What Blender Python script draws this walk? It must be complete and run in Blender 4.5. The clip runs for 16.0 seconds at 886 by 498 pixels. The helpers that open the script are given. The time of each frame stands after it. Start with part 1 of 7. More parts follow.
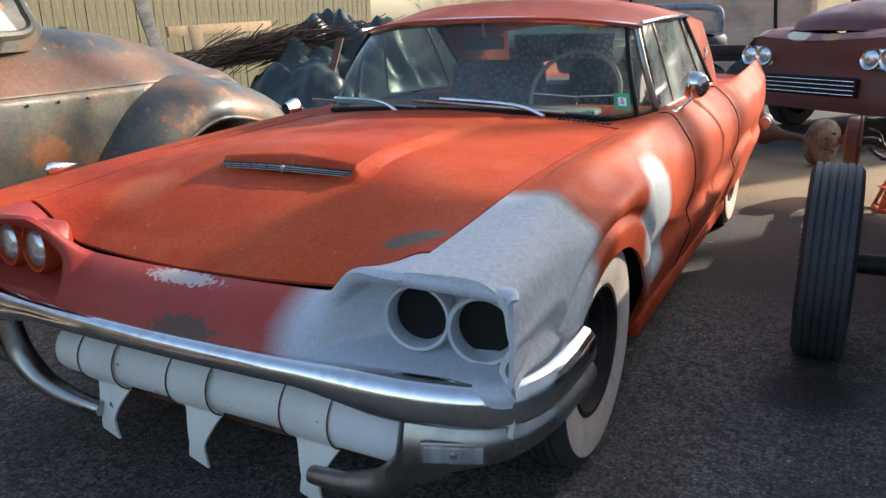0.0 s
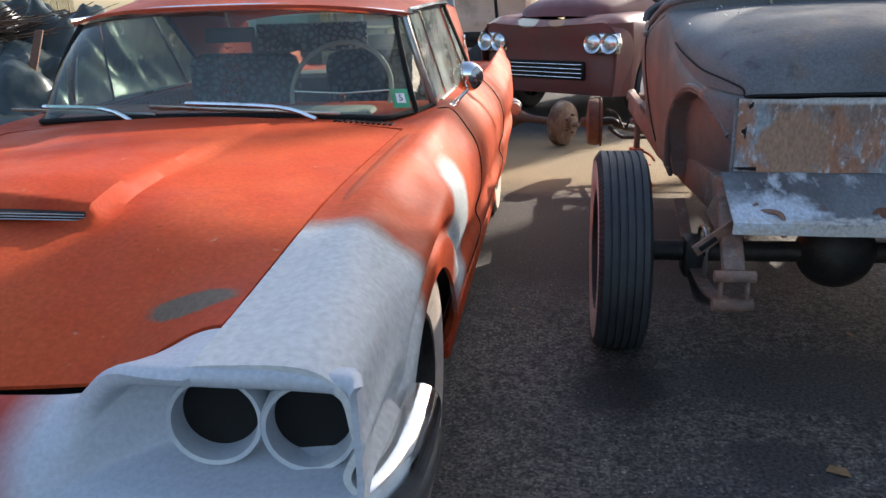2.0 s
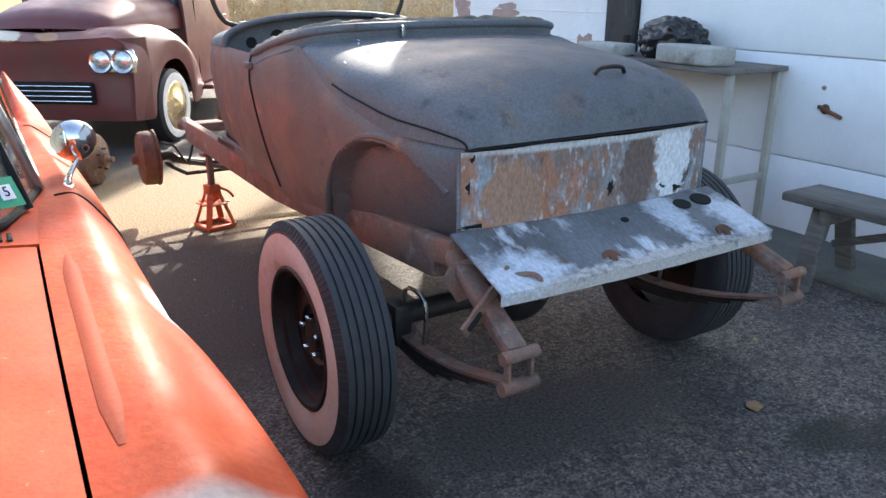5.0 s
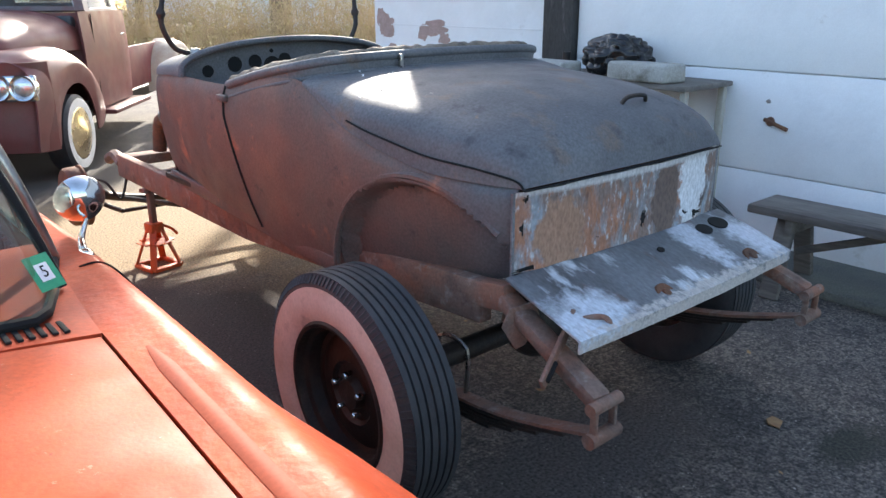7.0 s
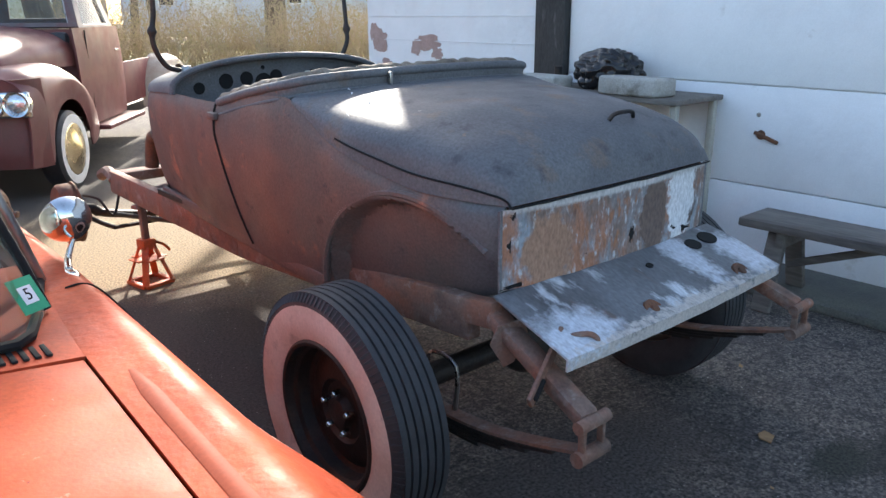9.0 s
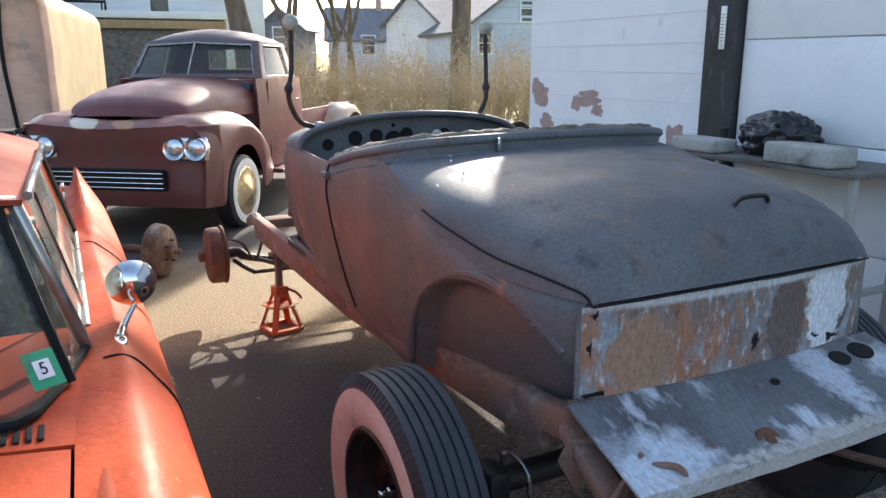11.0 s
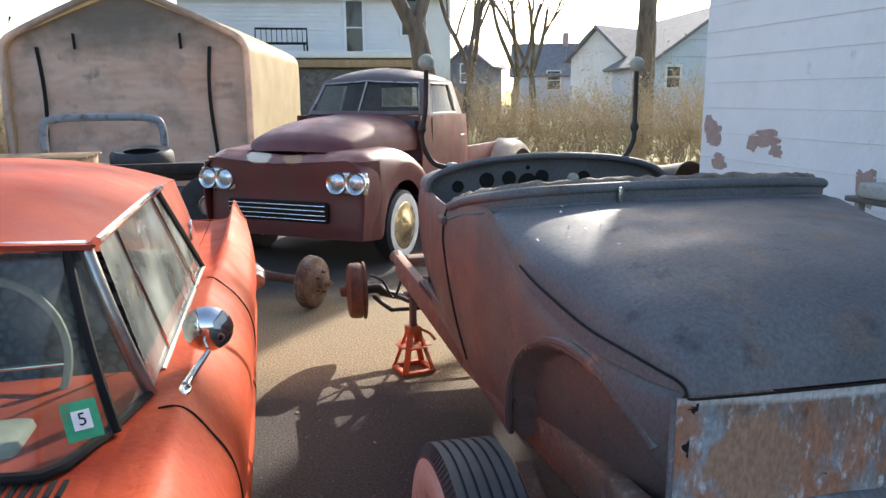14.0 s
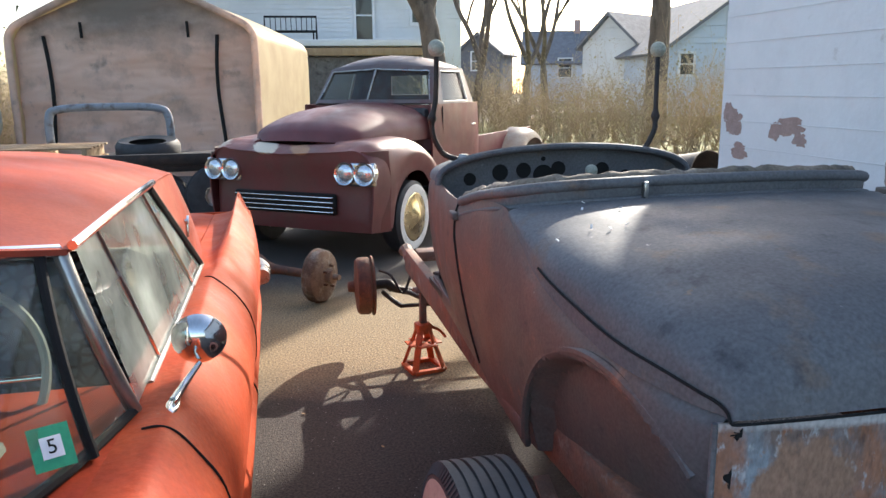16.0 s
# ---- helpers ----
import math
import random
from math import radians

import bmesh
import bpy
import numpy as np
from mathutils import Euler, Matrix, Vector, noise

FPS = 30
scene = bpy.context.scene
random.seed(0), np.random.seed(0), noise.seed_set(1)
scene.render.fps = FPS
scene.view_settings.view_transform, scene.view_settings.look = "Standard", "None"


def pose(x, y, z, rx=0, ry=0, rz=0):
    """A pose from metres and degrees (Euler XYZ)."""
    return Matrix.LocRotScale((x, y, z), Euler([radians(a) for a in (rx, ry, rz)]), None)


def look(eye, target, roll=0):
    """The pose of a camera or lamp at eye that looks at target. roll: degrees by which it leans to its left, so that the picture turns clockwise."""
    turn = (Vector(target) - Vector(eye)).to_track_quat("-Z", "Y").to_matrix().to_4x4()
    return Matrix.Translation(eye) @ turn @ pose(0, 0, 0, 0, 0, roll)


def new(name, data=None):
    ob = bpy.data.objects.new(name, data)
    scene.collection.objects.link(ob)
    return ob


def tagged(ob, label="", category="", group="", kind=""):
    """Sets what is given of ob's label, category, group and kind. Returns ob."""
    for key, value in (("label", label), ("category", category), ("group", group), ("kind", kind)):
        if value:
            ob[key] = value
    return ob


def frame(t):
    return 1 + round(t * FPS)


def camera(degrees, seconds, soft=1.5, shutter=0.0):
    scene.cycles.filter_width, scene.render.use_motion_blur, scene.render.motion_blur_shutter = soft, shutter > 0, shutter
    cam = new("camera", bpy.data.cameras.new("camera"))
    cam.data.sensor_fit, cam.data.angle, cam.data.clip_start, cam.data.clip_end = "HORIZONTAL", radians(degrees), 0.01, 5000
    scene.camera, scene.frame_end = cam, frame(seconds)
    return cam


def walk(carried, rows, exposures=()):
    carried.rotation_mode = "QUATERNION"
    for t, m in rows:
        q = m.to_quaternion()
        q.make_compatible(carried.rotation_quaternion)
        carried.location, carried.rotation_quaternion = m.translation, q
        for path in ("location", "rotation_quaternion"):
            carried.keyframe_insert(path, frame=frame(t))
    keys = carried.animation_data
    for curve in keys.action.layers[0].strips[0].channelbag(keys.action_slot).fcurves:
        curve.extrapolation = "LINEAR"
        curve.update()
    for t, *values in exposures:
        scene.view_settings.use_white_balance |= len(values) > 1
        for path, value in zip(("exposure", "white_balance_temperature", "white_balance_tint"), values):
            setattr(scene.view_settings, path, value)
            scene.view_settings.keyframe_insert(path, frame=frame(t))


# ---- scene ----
cam = camera(61.2, 16.0)
PATH = [
    (0, (0.352, 0.119, 1.279), (-0.563, 1.797, 0.69), -1.9),
    (0.5, (0.289, 0.165, 1.28), (-0.549, 1.88, 0.683), -2.0),
    (1, (0.232, 0.201, 1.278), (-0.48, 1.969, 0.672), -2.0),
    (1.5, (0.172, 0.288, 1.28), (-0.357, 2.115, 0.66), -1.8),
    (2, (0.1, 0.443, 1.277), (-0.186, 2.317, 0.639), -2.0),
    (2.5, (0.023, 0.567, 1.288), (0.025, 2.455, 0.627), -1.8),
    (3, (-0.072, 0.684, 1.303), (0.213, 2.545, 0.626), -1.3),
    (3.5, (-0.168, 0.797, 1.319), (0.355, 2.602, 0.636), -0.8),
    (4, (-0.236, 0.943, 1.329), (0.478, 2.683, 0.65), -0.3),
    (4.5, (-0.308, 1.055, 1.357), (0.558, 2.731, 0.69), 0.1),
    (5, (-0.439, 1.143, 1.379), (0.548, 2.754, 0.723), 0.2),
    (7.5, (-0.763, 1.555, 1.443), (0.505, 2.97, 0.819), -0.4),
    (8, (-0.8, 1.545, 1.448), (0.49, 2.945, 0.835), -0.6),
    (10.5, (-0.406, 1.487, 1.459), (0.599, 3.131, 0.924), -0.1),
    (11, (-0.347, 1.548, 1.496), (0.528, 3.28, 1.011), -0.1),
    (11.5, (-0.31, 1.594, 1.516), (0.45, 3.391, 1.075), -0.2),
    (12, (-0.281, 1.606, 1.52), (0.388, 3.447, 1.111), -0.3),
    (12.5, (-0.235, 1.614, 1.52), (0.361, 3.482, 1.129), -0.3),
    (13, (-0.165, 1.625, 1.519), (0.369, 3.513, 1.132), -0.4),
    (13.5, (-0.103, 1.639, 1.516), (0.378, 3.541, 1.127), -0.3),
    (14, (-0.067, 1.643, 1.517), (0.369, 3.554, 1.12), -0.4),
    (14.5, (-0.041, 1.642, 1.516), (0.364, 3.558, 1.108), -0.6),
    (15, (-0.037, 1.656, 1.515), (0.352, 3.573, 1.097), -0.7),
    (15.5, (-0.036, 1.709, 1.516), (0.352, 3.624, 1.09), -0.8),
    (16, (-0.034, 1.798, 1.515), (0.373, 3.709, 1.089), -0.6),
]
walk(cam, [(t, look(eye, target, roll)) for t, eye, target, roll in PATH],
     exposures=[(0.0, 1.1), (2.5, 1.3), (4.2, 1.95), (8.2, 1.7), (10.3, 1.58), (12.5, 1.33), (16.0, 1.32)])

# ---- light: low spring sun from ahead and over the garage ----
SUN_AZ, SUN_EL = 34.5, 27.0
sun_dir = Vector((math.sin(radians(SUN_AZ)) * math.cos(radians(SUN_EL)),
                  math.cos(radians(SUN_AZ)) * math.cos(radians(SUN_EL)), math.sin(radians(SUN_EL))))
world = bpy.data.worlds.new("sky")
scene.world = world
world.use_nodes = True
wn = world.node_tree.nodes
sky = wn.new("ShaderNodeTexSky")
sky.sky_type = "NISHITA"
sky.sun_disc = False
sky.sun_elevation, sky.sun_rotation = radians(SUN_EL), radians(SUN_AZ)
sky.dust_density, sky.air_density = 2.0, 1.0
wn["Background"].inputs["Strength"].default_value = 0.15
world.node_tree.links.new(sky.outputs[0], wn["Background"].inputs["Color"])
sun = new("sun", bpy.data.lights.new("sun", "SUN"))
sun.data.energy, sun.data.angle, sun.data.color = 3.8, radians(0.53), (1.0, 0.93, 0.82)
sun.matrix_basis = look(sun_dir * 60, (0, 0, 0))
scene.view_settings.exposure = 0.0

# ---- materials ----
def mat(name, base, rough=0.6, metal=0.0, tones=(), scale=6.0, grain=0.0, grain_scale=120.0, bump=0.0, bump_scale=60.0,
        coat=0.0, rough_var=0.0, aniso=None, spec=0.5, spots=()):
    """base colour; tones: (colour, coverage, scale, softness) patches laid over it in turn; grain: fine brightness variation."""
    m = bpy.data.materials.new(name)
    m.use_nodes = True
    nt = m.node_tree
    n, link = nt.nodes, nt.links.new
    b = n["Principled BSDF"]
    tc = n.new("ShaderNodeTexCoord")
    src = tc.outputs["Object"]
    if aniso:
        mp = n.new("ShaderNodeMapping")
        mp.inputs["Scale"].default_value = aniso
        link(src, mp.inputs["Vector"])
        src = mp.outputs["Vector"]
    rgb = n.new("ShaderNodeRGB")
    rgb.outputs[0].default_value = (*base, 1)
    col = rgb.outputs[0]
    for i, (c, cover, sc, soft) in enumerate(tones):
        no = n.new("ShaderNodeTexNoise")
        no.noise_dimensions = "4D"
        no.inputs["W"].default_value = 3.7 * i + len(name)
        no.inputs["Scale"].default_value = sc
        no.inputs["Detail"].default_value = 8
        no.inputs["Roughness"].default_value = 0.62
        link(src, no.inputs["Vector"])
        ramp = n.new("ShaderNodeMapRange")
        mid = 0.5 + (0.5 - cover) * 0.5
        ramp.inputs["From Min"].default_value = mid - soft * 0.5
        ramp.inputs["From Max"].default_value = mid + soft * 0.5
        link(no.outputs["Fac"], ramp.inputs["Value"])
        mx = n.new("ShaderNodeMix")
        mx.data_type = "RGBA"
        link(ramp.outputs[0], mx.inputs["Factor"])
        link(col, mx.inputs["A"])
        mx.inputs["B"].default_value = (*c, 1)
        col = mx.outputs["Result"]
    for i, (ctr, rad, c, soft, wob) in enumerate(spots):
        # a patch of another coat, bare metal, stain or painted shade: an uneven rounded box about ctr
        mp = n.new("ShaderNodeVectorMath")
        mp.operation = "SUBTRACT"
        link(tc.outputs["Object"], mp.inputs[0])
        mp.inputs[1].default_value = ctr
        dv = n.new("ShaderNodeVectorMath")
        dv.operation = "DIVIDE"
        link(mp.outputs[0], dv.inputs[0])
        dv.inputs[1].default_value = rad
        no = n.new("ShaderNodeTexNoise")
        no.inputs["Scale"].default_value = 1.7 / max(0.02, min(rad))
        no.inputs["Detail"].default_value = 10
        no.inputs["Roughness"].default_value = 0.65
        link(tc.outputs["Object"], no.inputs["Vector"])
        ln = n.new("ShaderNodeVectorMath")
        ln.operation = "LENGTH"
        link(dv.outputs[0], ln.inputs[0])
        ad = n.new("ShaderNodeMath")
        ad.operation = "MULTIPLY_ADD"
        link(no.outputs["Fac"], ad.inputs[0])
        ad.inputs[1].default_value = wob
        link(ln.outputs["Value"], ad.inputs[2])
        mr = n.new("ShaderNodeMapRange")
        mr.inputs["From Min"].default_value, mr.inputs["From Max"].default_value = 1 + wob * 0.5 + soft / 2, 1 + wob * 0.5 - soft / 2
        link(ad.outputs[0], mr.inputs["Value"])
        mx = n.new("ShaderNodeMix")
        mx.data_type = "RGBA"
        link(mr.outputs[0], mx.inputs["Factor"])
        link(col, mx.inputs["A"])
        mx.inputs["B"].default_value = (*c, 1)
        col = mx.outputs["Result"]
    if grain:
        no = n.new("ShaderNodeTexNoise")
        no.inputs["Scale"].default_value = grain_scale
        no.inputs["Detail"].default_value = 4
        link(src, no.inputs["Vector"])
        mr = n.new("ShaderNodeMapRange")
        mr.inputs["From Min"].default_value, mr.inputs["From Max"].default_value = 0.25, 0.75
        mr.inputs["To Min"].default_value, mr.inputs["To Max"].default_value = 1 - grain, 1 + grain
        link(no.outputs["Fac"], mr.inputs["Value"])
        mx = n.new("ShaderNodeVectorMath")
        mx.operation = "SCALE"
        link(col, mx.inputs[0])
        link(mr.outputs[0], mx.inputs["Scale"])
        col = mx.outputs[0]
    link(col, b.inputs["Base Color"])
    b.inputs["Roughness"].default_value = rough
    b.inputs["Metallic"].default_value = metal
    b.inputs["Coat Weight"].default_value = coat
    b.inputs["Specular IOR Level"].default_value = spec
    if rough_var:
        no = n.new("ShaderNodeTexNoise")
        no.inputs["Scale"].default_value = scale
        no.inputs["Detail"].default_value = 6
        link(src, no.inputs["Vector"])
        mr = n.new("ShaderNodeMapRange")
        mr.inputs["From Min"].default_value, mr.inputs["From Max"].default_value = 0.3, 0.7
        mr.inputs["To Min"].default_value, mr.inputs["To Max"].default_value = max(0.02, rough - rough_var), min(1, rough + rough_var)
        link(no.outputs["Fac"], mr.inputs["Value"])
        link(mr.outputs[0], b.inputs["Roughness"])
    if bump:
        no = n.new("ShaderNodeTexNoise")
        no.inputs["Scale"].default_value = bump_scale
        no.inputs["Detail"].default_value = 6
        link(src, no.inputs["Vector"])
        bp = n.new("ShaderNodeBump")
        bp.inputs["Strength"].default_value = bump
        bp.inputs["Distance"].default_value = 0.01
        link(no.outputs["Fac"], bp.inputs["Height"])
        link(bp.outputs[0], b.inputs["Normal"])
    return m


def glass(name, tint=(0.86, 0.92, 0.9), alpha=0.2, rough=0.03):
    """Thin glass: mostly clear, with a gloss on top."""
    m = bpy.data.materials.new(name)
    m.use_nodes = True
    n, link = m.node_tree.nodes, m.node_tree.links.new
    out = n["Material Output"]
    n.remove(n["Principled BSDF"])
    tr = n.new("ShaderNodeBsdfTransparent")
    tr.inputs["Color"].default_value = (*tint, 1)
    gl = n.new("ShaderNodeBsdfGlossy")
    gl.inputs["Roughness"].default_value = rough
    di = n.new("ShaderNodeBsdfDiffuse")
    di.inputs["Color"].default_value = (0.42, 0.47, 0.43, 1)
    no = n.new("ShaderNodeTexNoise")
    no.inputs["Scale"].default_value = 5
    no.inputs["Detail"].default_value = 7
    tc = n.new("ShaderNodeTexCoord")
    link(tc.outputs["Object"], no.inputs["Vector"])
    mr = n.new("ShaderNodeMapRange")
    mr.inputs["From Min"].default_value, mr.inputs["From Max"].default_value = 0.35, 0.8
    mr.inputs["To Min"].default_value, mr.inputs["To Max"].default_value = alpha * 0.25, alpha
    link(no.outputs["Fac"], mr.inputs["Value"])
    m1 = n.new("ShaderNodeMixShader")
    link(mr.outputs[0], m1.inputs[0])
    link(tr.outputs[0], m1.inputs[1])
    link(di.outputs[0], m1.inputs[2])
    lw = n.new("ShaderNodeLayerWeight")
    lw.inputs["Blend"].default_value = 0.5
    pw = n.new("ShaderNodeMath")
    pw.operation = "POWER"
    link(lw.outputs["Facing"], pw.inputs[0])
    pw.inputs[1].default_value = 4.0
    fr = n.new("ShaderNodeMath")
    fr.operation = "MULTIPLY_ADD"
    link(pw.outputs[0], fr.inputs[0])
    fr.inputs[1].default_value, fr.inputs[2].default_value = 0.55, 0.05
    m2 = n.new("ShaderNodeMixShader")
    link(fr.outputs[0], m2.inputs[0])
    link(m1.outputs[0], m2.inputs[1])
    link(gl.outputs[0], m2.inputs[2])
    link(m2.outputs[0], out.inputs["Surface"])
    return m


M = {}
GREY = (0.50, 0.52, 0.56)
BARE = (0.16, 0.12, 0.085)
M["tb_red"] = mat("faded_red_paint", (0.46, 0.058, 0.018), 0.62, spec=0.12, tones=[((0.53, 0.10, 0.034), 0.36, 2.2, 0.3), ((0.30, 0.032, 0.016), 0.32, 2.6, 0.25), ((0.50, 0.22, 0.14), 0.12, 34, 0.08), ((0.62, 0.42, 0.34), 0.05, 75, 0.03), ((0.14, 0.03, 0.02), 0.07, 48, 0.04)], grain=0.18, grain_scale=90, bump=0.05, bump_scale=150, rough_var=0.14,
    spots=[((-0.52, 1.58, 0.79), (0.085, 0.035, 0.2), BARE, 0.25, 0.5), ((-1.55, 1.7, 0.75), (0.1, 0.1, 0.2), (0.52, 0.12, 0.05), 0.8, 0.8)])
M["tb_fender"] = mat("red_fender_with_grey_primer", (0.46, 0.060, 0.019), 0.6, spec=0.15, tones=[((0.55, 0.105, 0.035), 0.4, 2.2, 0.35), ((0.33, 0.04, 0.02), 0.25, 3.5, 0.3), ((0.45, 0.2, 0.12), 0.10, 28, 0.1)], grain=0.14, grain_scale=70, bump=0.18, bump_scale=55, rough_var=0.14,
    spots=[((-0.3, 1.2, 0.75), (1.6, 0.70, 1.2), (0.42, 0.30, 0.26), 0.06, 0.10), ((-0.3, 1.2, 0.75), (1.6, 0.66, 1.2), (0.60, 0.60, 0.585), 0.06, 0.10), ((-0.15, 2.6, 0.62), (0.12, 0.17, 0.24), (0.58, 0.59, 0.58), 0.35, 0.3)])
M["tb_darkred"] = mat("nose_in_red_and_grey_primer", (0.33, 0.030, 0.018), 0.5, tones=[((0.40, 0.05, 0.025), 0.4, 4, 0.4)], grain=0.12, bump=0.08, rough_var=0.1,
    spots=[((-0.10, 1.35, 0.72), (0.62, 1.0, 0.62), GREY, 0.14, 0.12), ((-0.995, 1.3, 0.585), (0.10, 0.2, 0.034), (0.12, 0.055, 0.035), 0.12, 1.7), ((-1.09, 1.40, 0.672), (0.12, 0.06, 0.011), (0.50, 0.42, 0.39), 0.15, 2.6)])
M["tb_gray"] = mat("light_grey_primer", (0.50, 0.53, 0.57), 0.55, tones=[((0.44, 0.46, 0.48), 0.4, 5, 0.3), ((0.62, 0.63, 0.62), 0.3, 9, 0.2)], grain=0.06, bump=0.12, bump_scale=45, rough_var=0.12)
M["chrome"] = mat("worn_chrome", (0.78, 0.78, 0.77), 0.14, 1.0, tones=[((0.5, 0.48, 0.45), 0.25, 14, 0.3)], rough_var=0.09, scale=9, bump=0.02, bump_scale=12)
M["dullchrome"] = mat("dull_chrome", (0.42, 0.41, 0.39), 0.34, 1.0, tones=[((0.25, 0.22, 0.19), 0.3, 12, 0.3)], rough_var=0.15, bump=0.03)
M["cream"] = mat("chipped_cream_paint", (0.82, 0.82, 0.77), 0.4, tones=[((0.74, 0.73, 0.66), 0.3, 6, 0.3), ((0.05, 0.035, 0.028), 0.17, 30, 0.02)], grain=0.05, bump=0.06, rough_var=0.1)
M["white"] = mat("white_card", (0.82, 0.82, 0.84), 0.6, grain=0.02)
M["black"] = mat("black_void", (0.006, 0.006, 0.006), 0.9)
M["darkmetal"] = mat("greasy_black_steel", (0.022, 0.02, 0.019), 0.55, 0.4, tones=[((0.06, 0.04, 0.03), 0.35, 9, 0.3)], grain=0.25, bump=0.2)
M["rustbrown"] = mat("rusty_brown_steel", (0.13, 0.06, 0.035), 0.75, 0.1, tones=[((0.22, 0.09, 0.04), 0.4, 8, 0.3), ((0.06, 0.035, 0.025), 0.35, 14, 0.25)], grain=0.25, bump=0.25)
M["framerust"] = mat("rusty_primer_frame", (0.20, 0.13, 0.10), 0.72, 0.1, tones=[((0.28, 0.11, 0.06), 0.35, 7, 0.3), ((0.34, 0.30, 0.27), 0.2, 18, 0.2), ((0.08, 0.05, 0.04), 0.25, 11, 0.25)], grain=0.2, bump=0.2)
M["rubber"] = mat("tyre_rubber", (0.024, 0.025, 0.028), 0.62, tones=[((0.05, 0.052, 0.055), 0.4, 10, 0.4)], grain=0.15, bump=0.1, bump_scale=80)
M["whitewall"] = mat("aged_whitewall", (0.64, 0.54, 0.46), 0.75, tones=[((0.54, 0.40, 0.31), 0.4, 7, 0.3), ((0.3, 0.24, 0.2), 0.15, 16, 0.2)], grain=0.1, bump=0.1)
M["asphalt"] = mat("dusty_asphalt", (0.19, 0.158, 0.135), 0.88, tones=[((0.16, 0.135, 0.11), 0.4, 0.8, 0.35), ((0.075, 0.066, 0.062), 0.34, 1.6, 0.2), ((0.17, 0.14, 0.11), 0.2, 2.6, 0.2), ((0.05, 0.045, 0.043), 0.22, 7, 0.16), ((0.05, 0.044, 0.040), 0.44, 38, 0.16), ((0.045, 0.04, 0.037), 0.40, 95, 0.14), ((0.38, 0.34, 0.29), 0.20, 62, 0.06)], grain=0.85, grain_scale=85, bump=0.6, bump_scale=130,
    # sunlit sand tone, painted shade under the truck, rust-brown painted shade between cars
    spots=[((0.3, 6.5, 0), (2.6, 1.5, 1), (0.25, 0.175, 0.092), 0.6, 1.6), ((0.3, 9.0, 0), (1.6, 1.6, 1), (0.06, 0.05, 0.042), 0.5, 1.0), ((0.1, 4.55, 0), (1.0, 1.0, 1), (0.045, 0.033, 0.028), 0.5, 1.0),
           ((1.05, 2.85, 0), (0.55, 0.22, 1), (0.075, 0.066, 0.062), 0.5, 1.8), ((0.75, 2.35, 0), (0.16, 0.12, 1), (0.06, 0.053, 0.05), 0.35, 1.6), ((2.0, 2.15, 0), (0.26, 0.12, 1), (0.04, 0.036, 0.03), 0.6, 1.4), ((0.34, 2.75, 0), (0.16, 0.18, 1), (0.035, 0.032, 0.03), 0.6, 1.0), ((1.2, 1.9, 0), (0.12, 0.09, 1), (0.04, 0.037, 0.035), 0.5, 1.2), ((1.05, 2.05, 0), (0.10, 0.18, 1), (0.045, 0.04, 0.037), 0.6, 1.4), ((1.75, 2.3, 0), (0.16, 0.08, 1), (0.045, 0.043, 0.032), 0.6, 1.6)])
M["wall"] = mat("white_painted_block", (0.83, 0.84, 0.85), 0.7, tones=[((0.74, 0.75, 0.76), 0.35, 2.5, 0.3), ((0.83, 0.84, 0.85), 0.3, 6, 0.2), ((0.60, 0.58, 0.55), 0.10, 5, 0.12)], grain=0.03, bump=0.3, bump_scale=22)
# roof red with broad soft lighter and darker patches
M["tb_roof"] = mat("sun_bleached_red_roof", (0.38, 0.062, 0.030), 0.62, spec=0.15, tones=[((0.46, 0.12, 0.068), 0.45, 1.8, 0.3), ((0.22, 0.055, 0.045), 0.30, 1.4, 0.25)], grain=0.12, bump=0.05, bump_scale=120, rough_var=0.12)
M["lens"] = mat("headlamp_glass", (0.75, 0.78, 0.80), 0.08, 0.75, tones=[((0.45, 0.47, 0.5), 0.4, 30, 0.3)], bump=0.2, bump_scale=90)
M["lens_red"] = mat("red_lens", (0.35, 0.01, 0.01), 0.15, coat=0.5, grain=0.2)
M["interior"] = mat("dark_blue_grey_vinyl", (0.03, 0.033, 0.038), 0.6, tones=[((0.06, 0.06, 0.06), 0.3, 8, 0.3)], grain=0.2, bump=0.1)
M["palevinyl"] = mat("pale_dusty_vinyl", (0.42, 0.40, 0.34), 0.6, tones=[((0.30, 0.29, 0.25), 0.4, 6, 0.3)], grain=0.1)
M["redvinyl"] = mat("red_vinyl", (0.34, 0.03, 0.025), 0.5, grain=0.2, tones=[((0.22, 0.02, 0.02), 0.3, 8, 0.3)])
M["tinsel"] = mat("red_tinsel", (0.45, 0.02, 0.02), 0.3, 0.5, grain=0.3)
M["green"] = mat("green_sticker", (0.03, 0.34, 0.17), 0.5, grain=0.1)


def leopard(name, ground, spot, scale):
    m = mat(name, ground, 0.8, grain=0.1)
    n, link = m.node_tree.nodes, m.node_tree.links.new
    v = n.new("ShaderNodeTexVoronoi")
    v.feature = "DISTANCE_TO_EDGE"
    v.inputs["Scale"].default_value = scale
    tc = n.new("ShaderNodeTexCoord")
    link(tc.outputs["Object"], v.inputs["Vector"])
    mr = n.new("ShaderNodeMapRange")
    mr.inputs["From Min"].default_value, mr.inputs["From Max"].default_value = 0.10, 0.16
    link(v.outputs["Distance"], mr.inputs["Value"])
    mx = n.new("ShaderNodeMix")
    mx.data_type = "RGBA"
    link(mr.outputs[0], mx.inputs["Factor"])
    mx.inputs["A"].default_value = (*ground, 1)
    mx.inputs["B"].default_value = (*spot, 1)
    link(mx.outputs["Result"], n["Principled BSDF"].inputs["Base Color"])
    return m


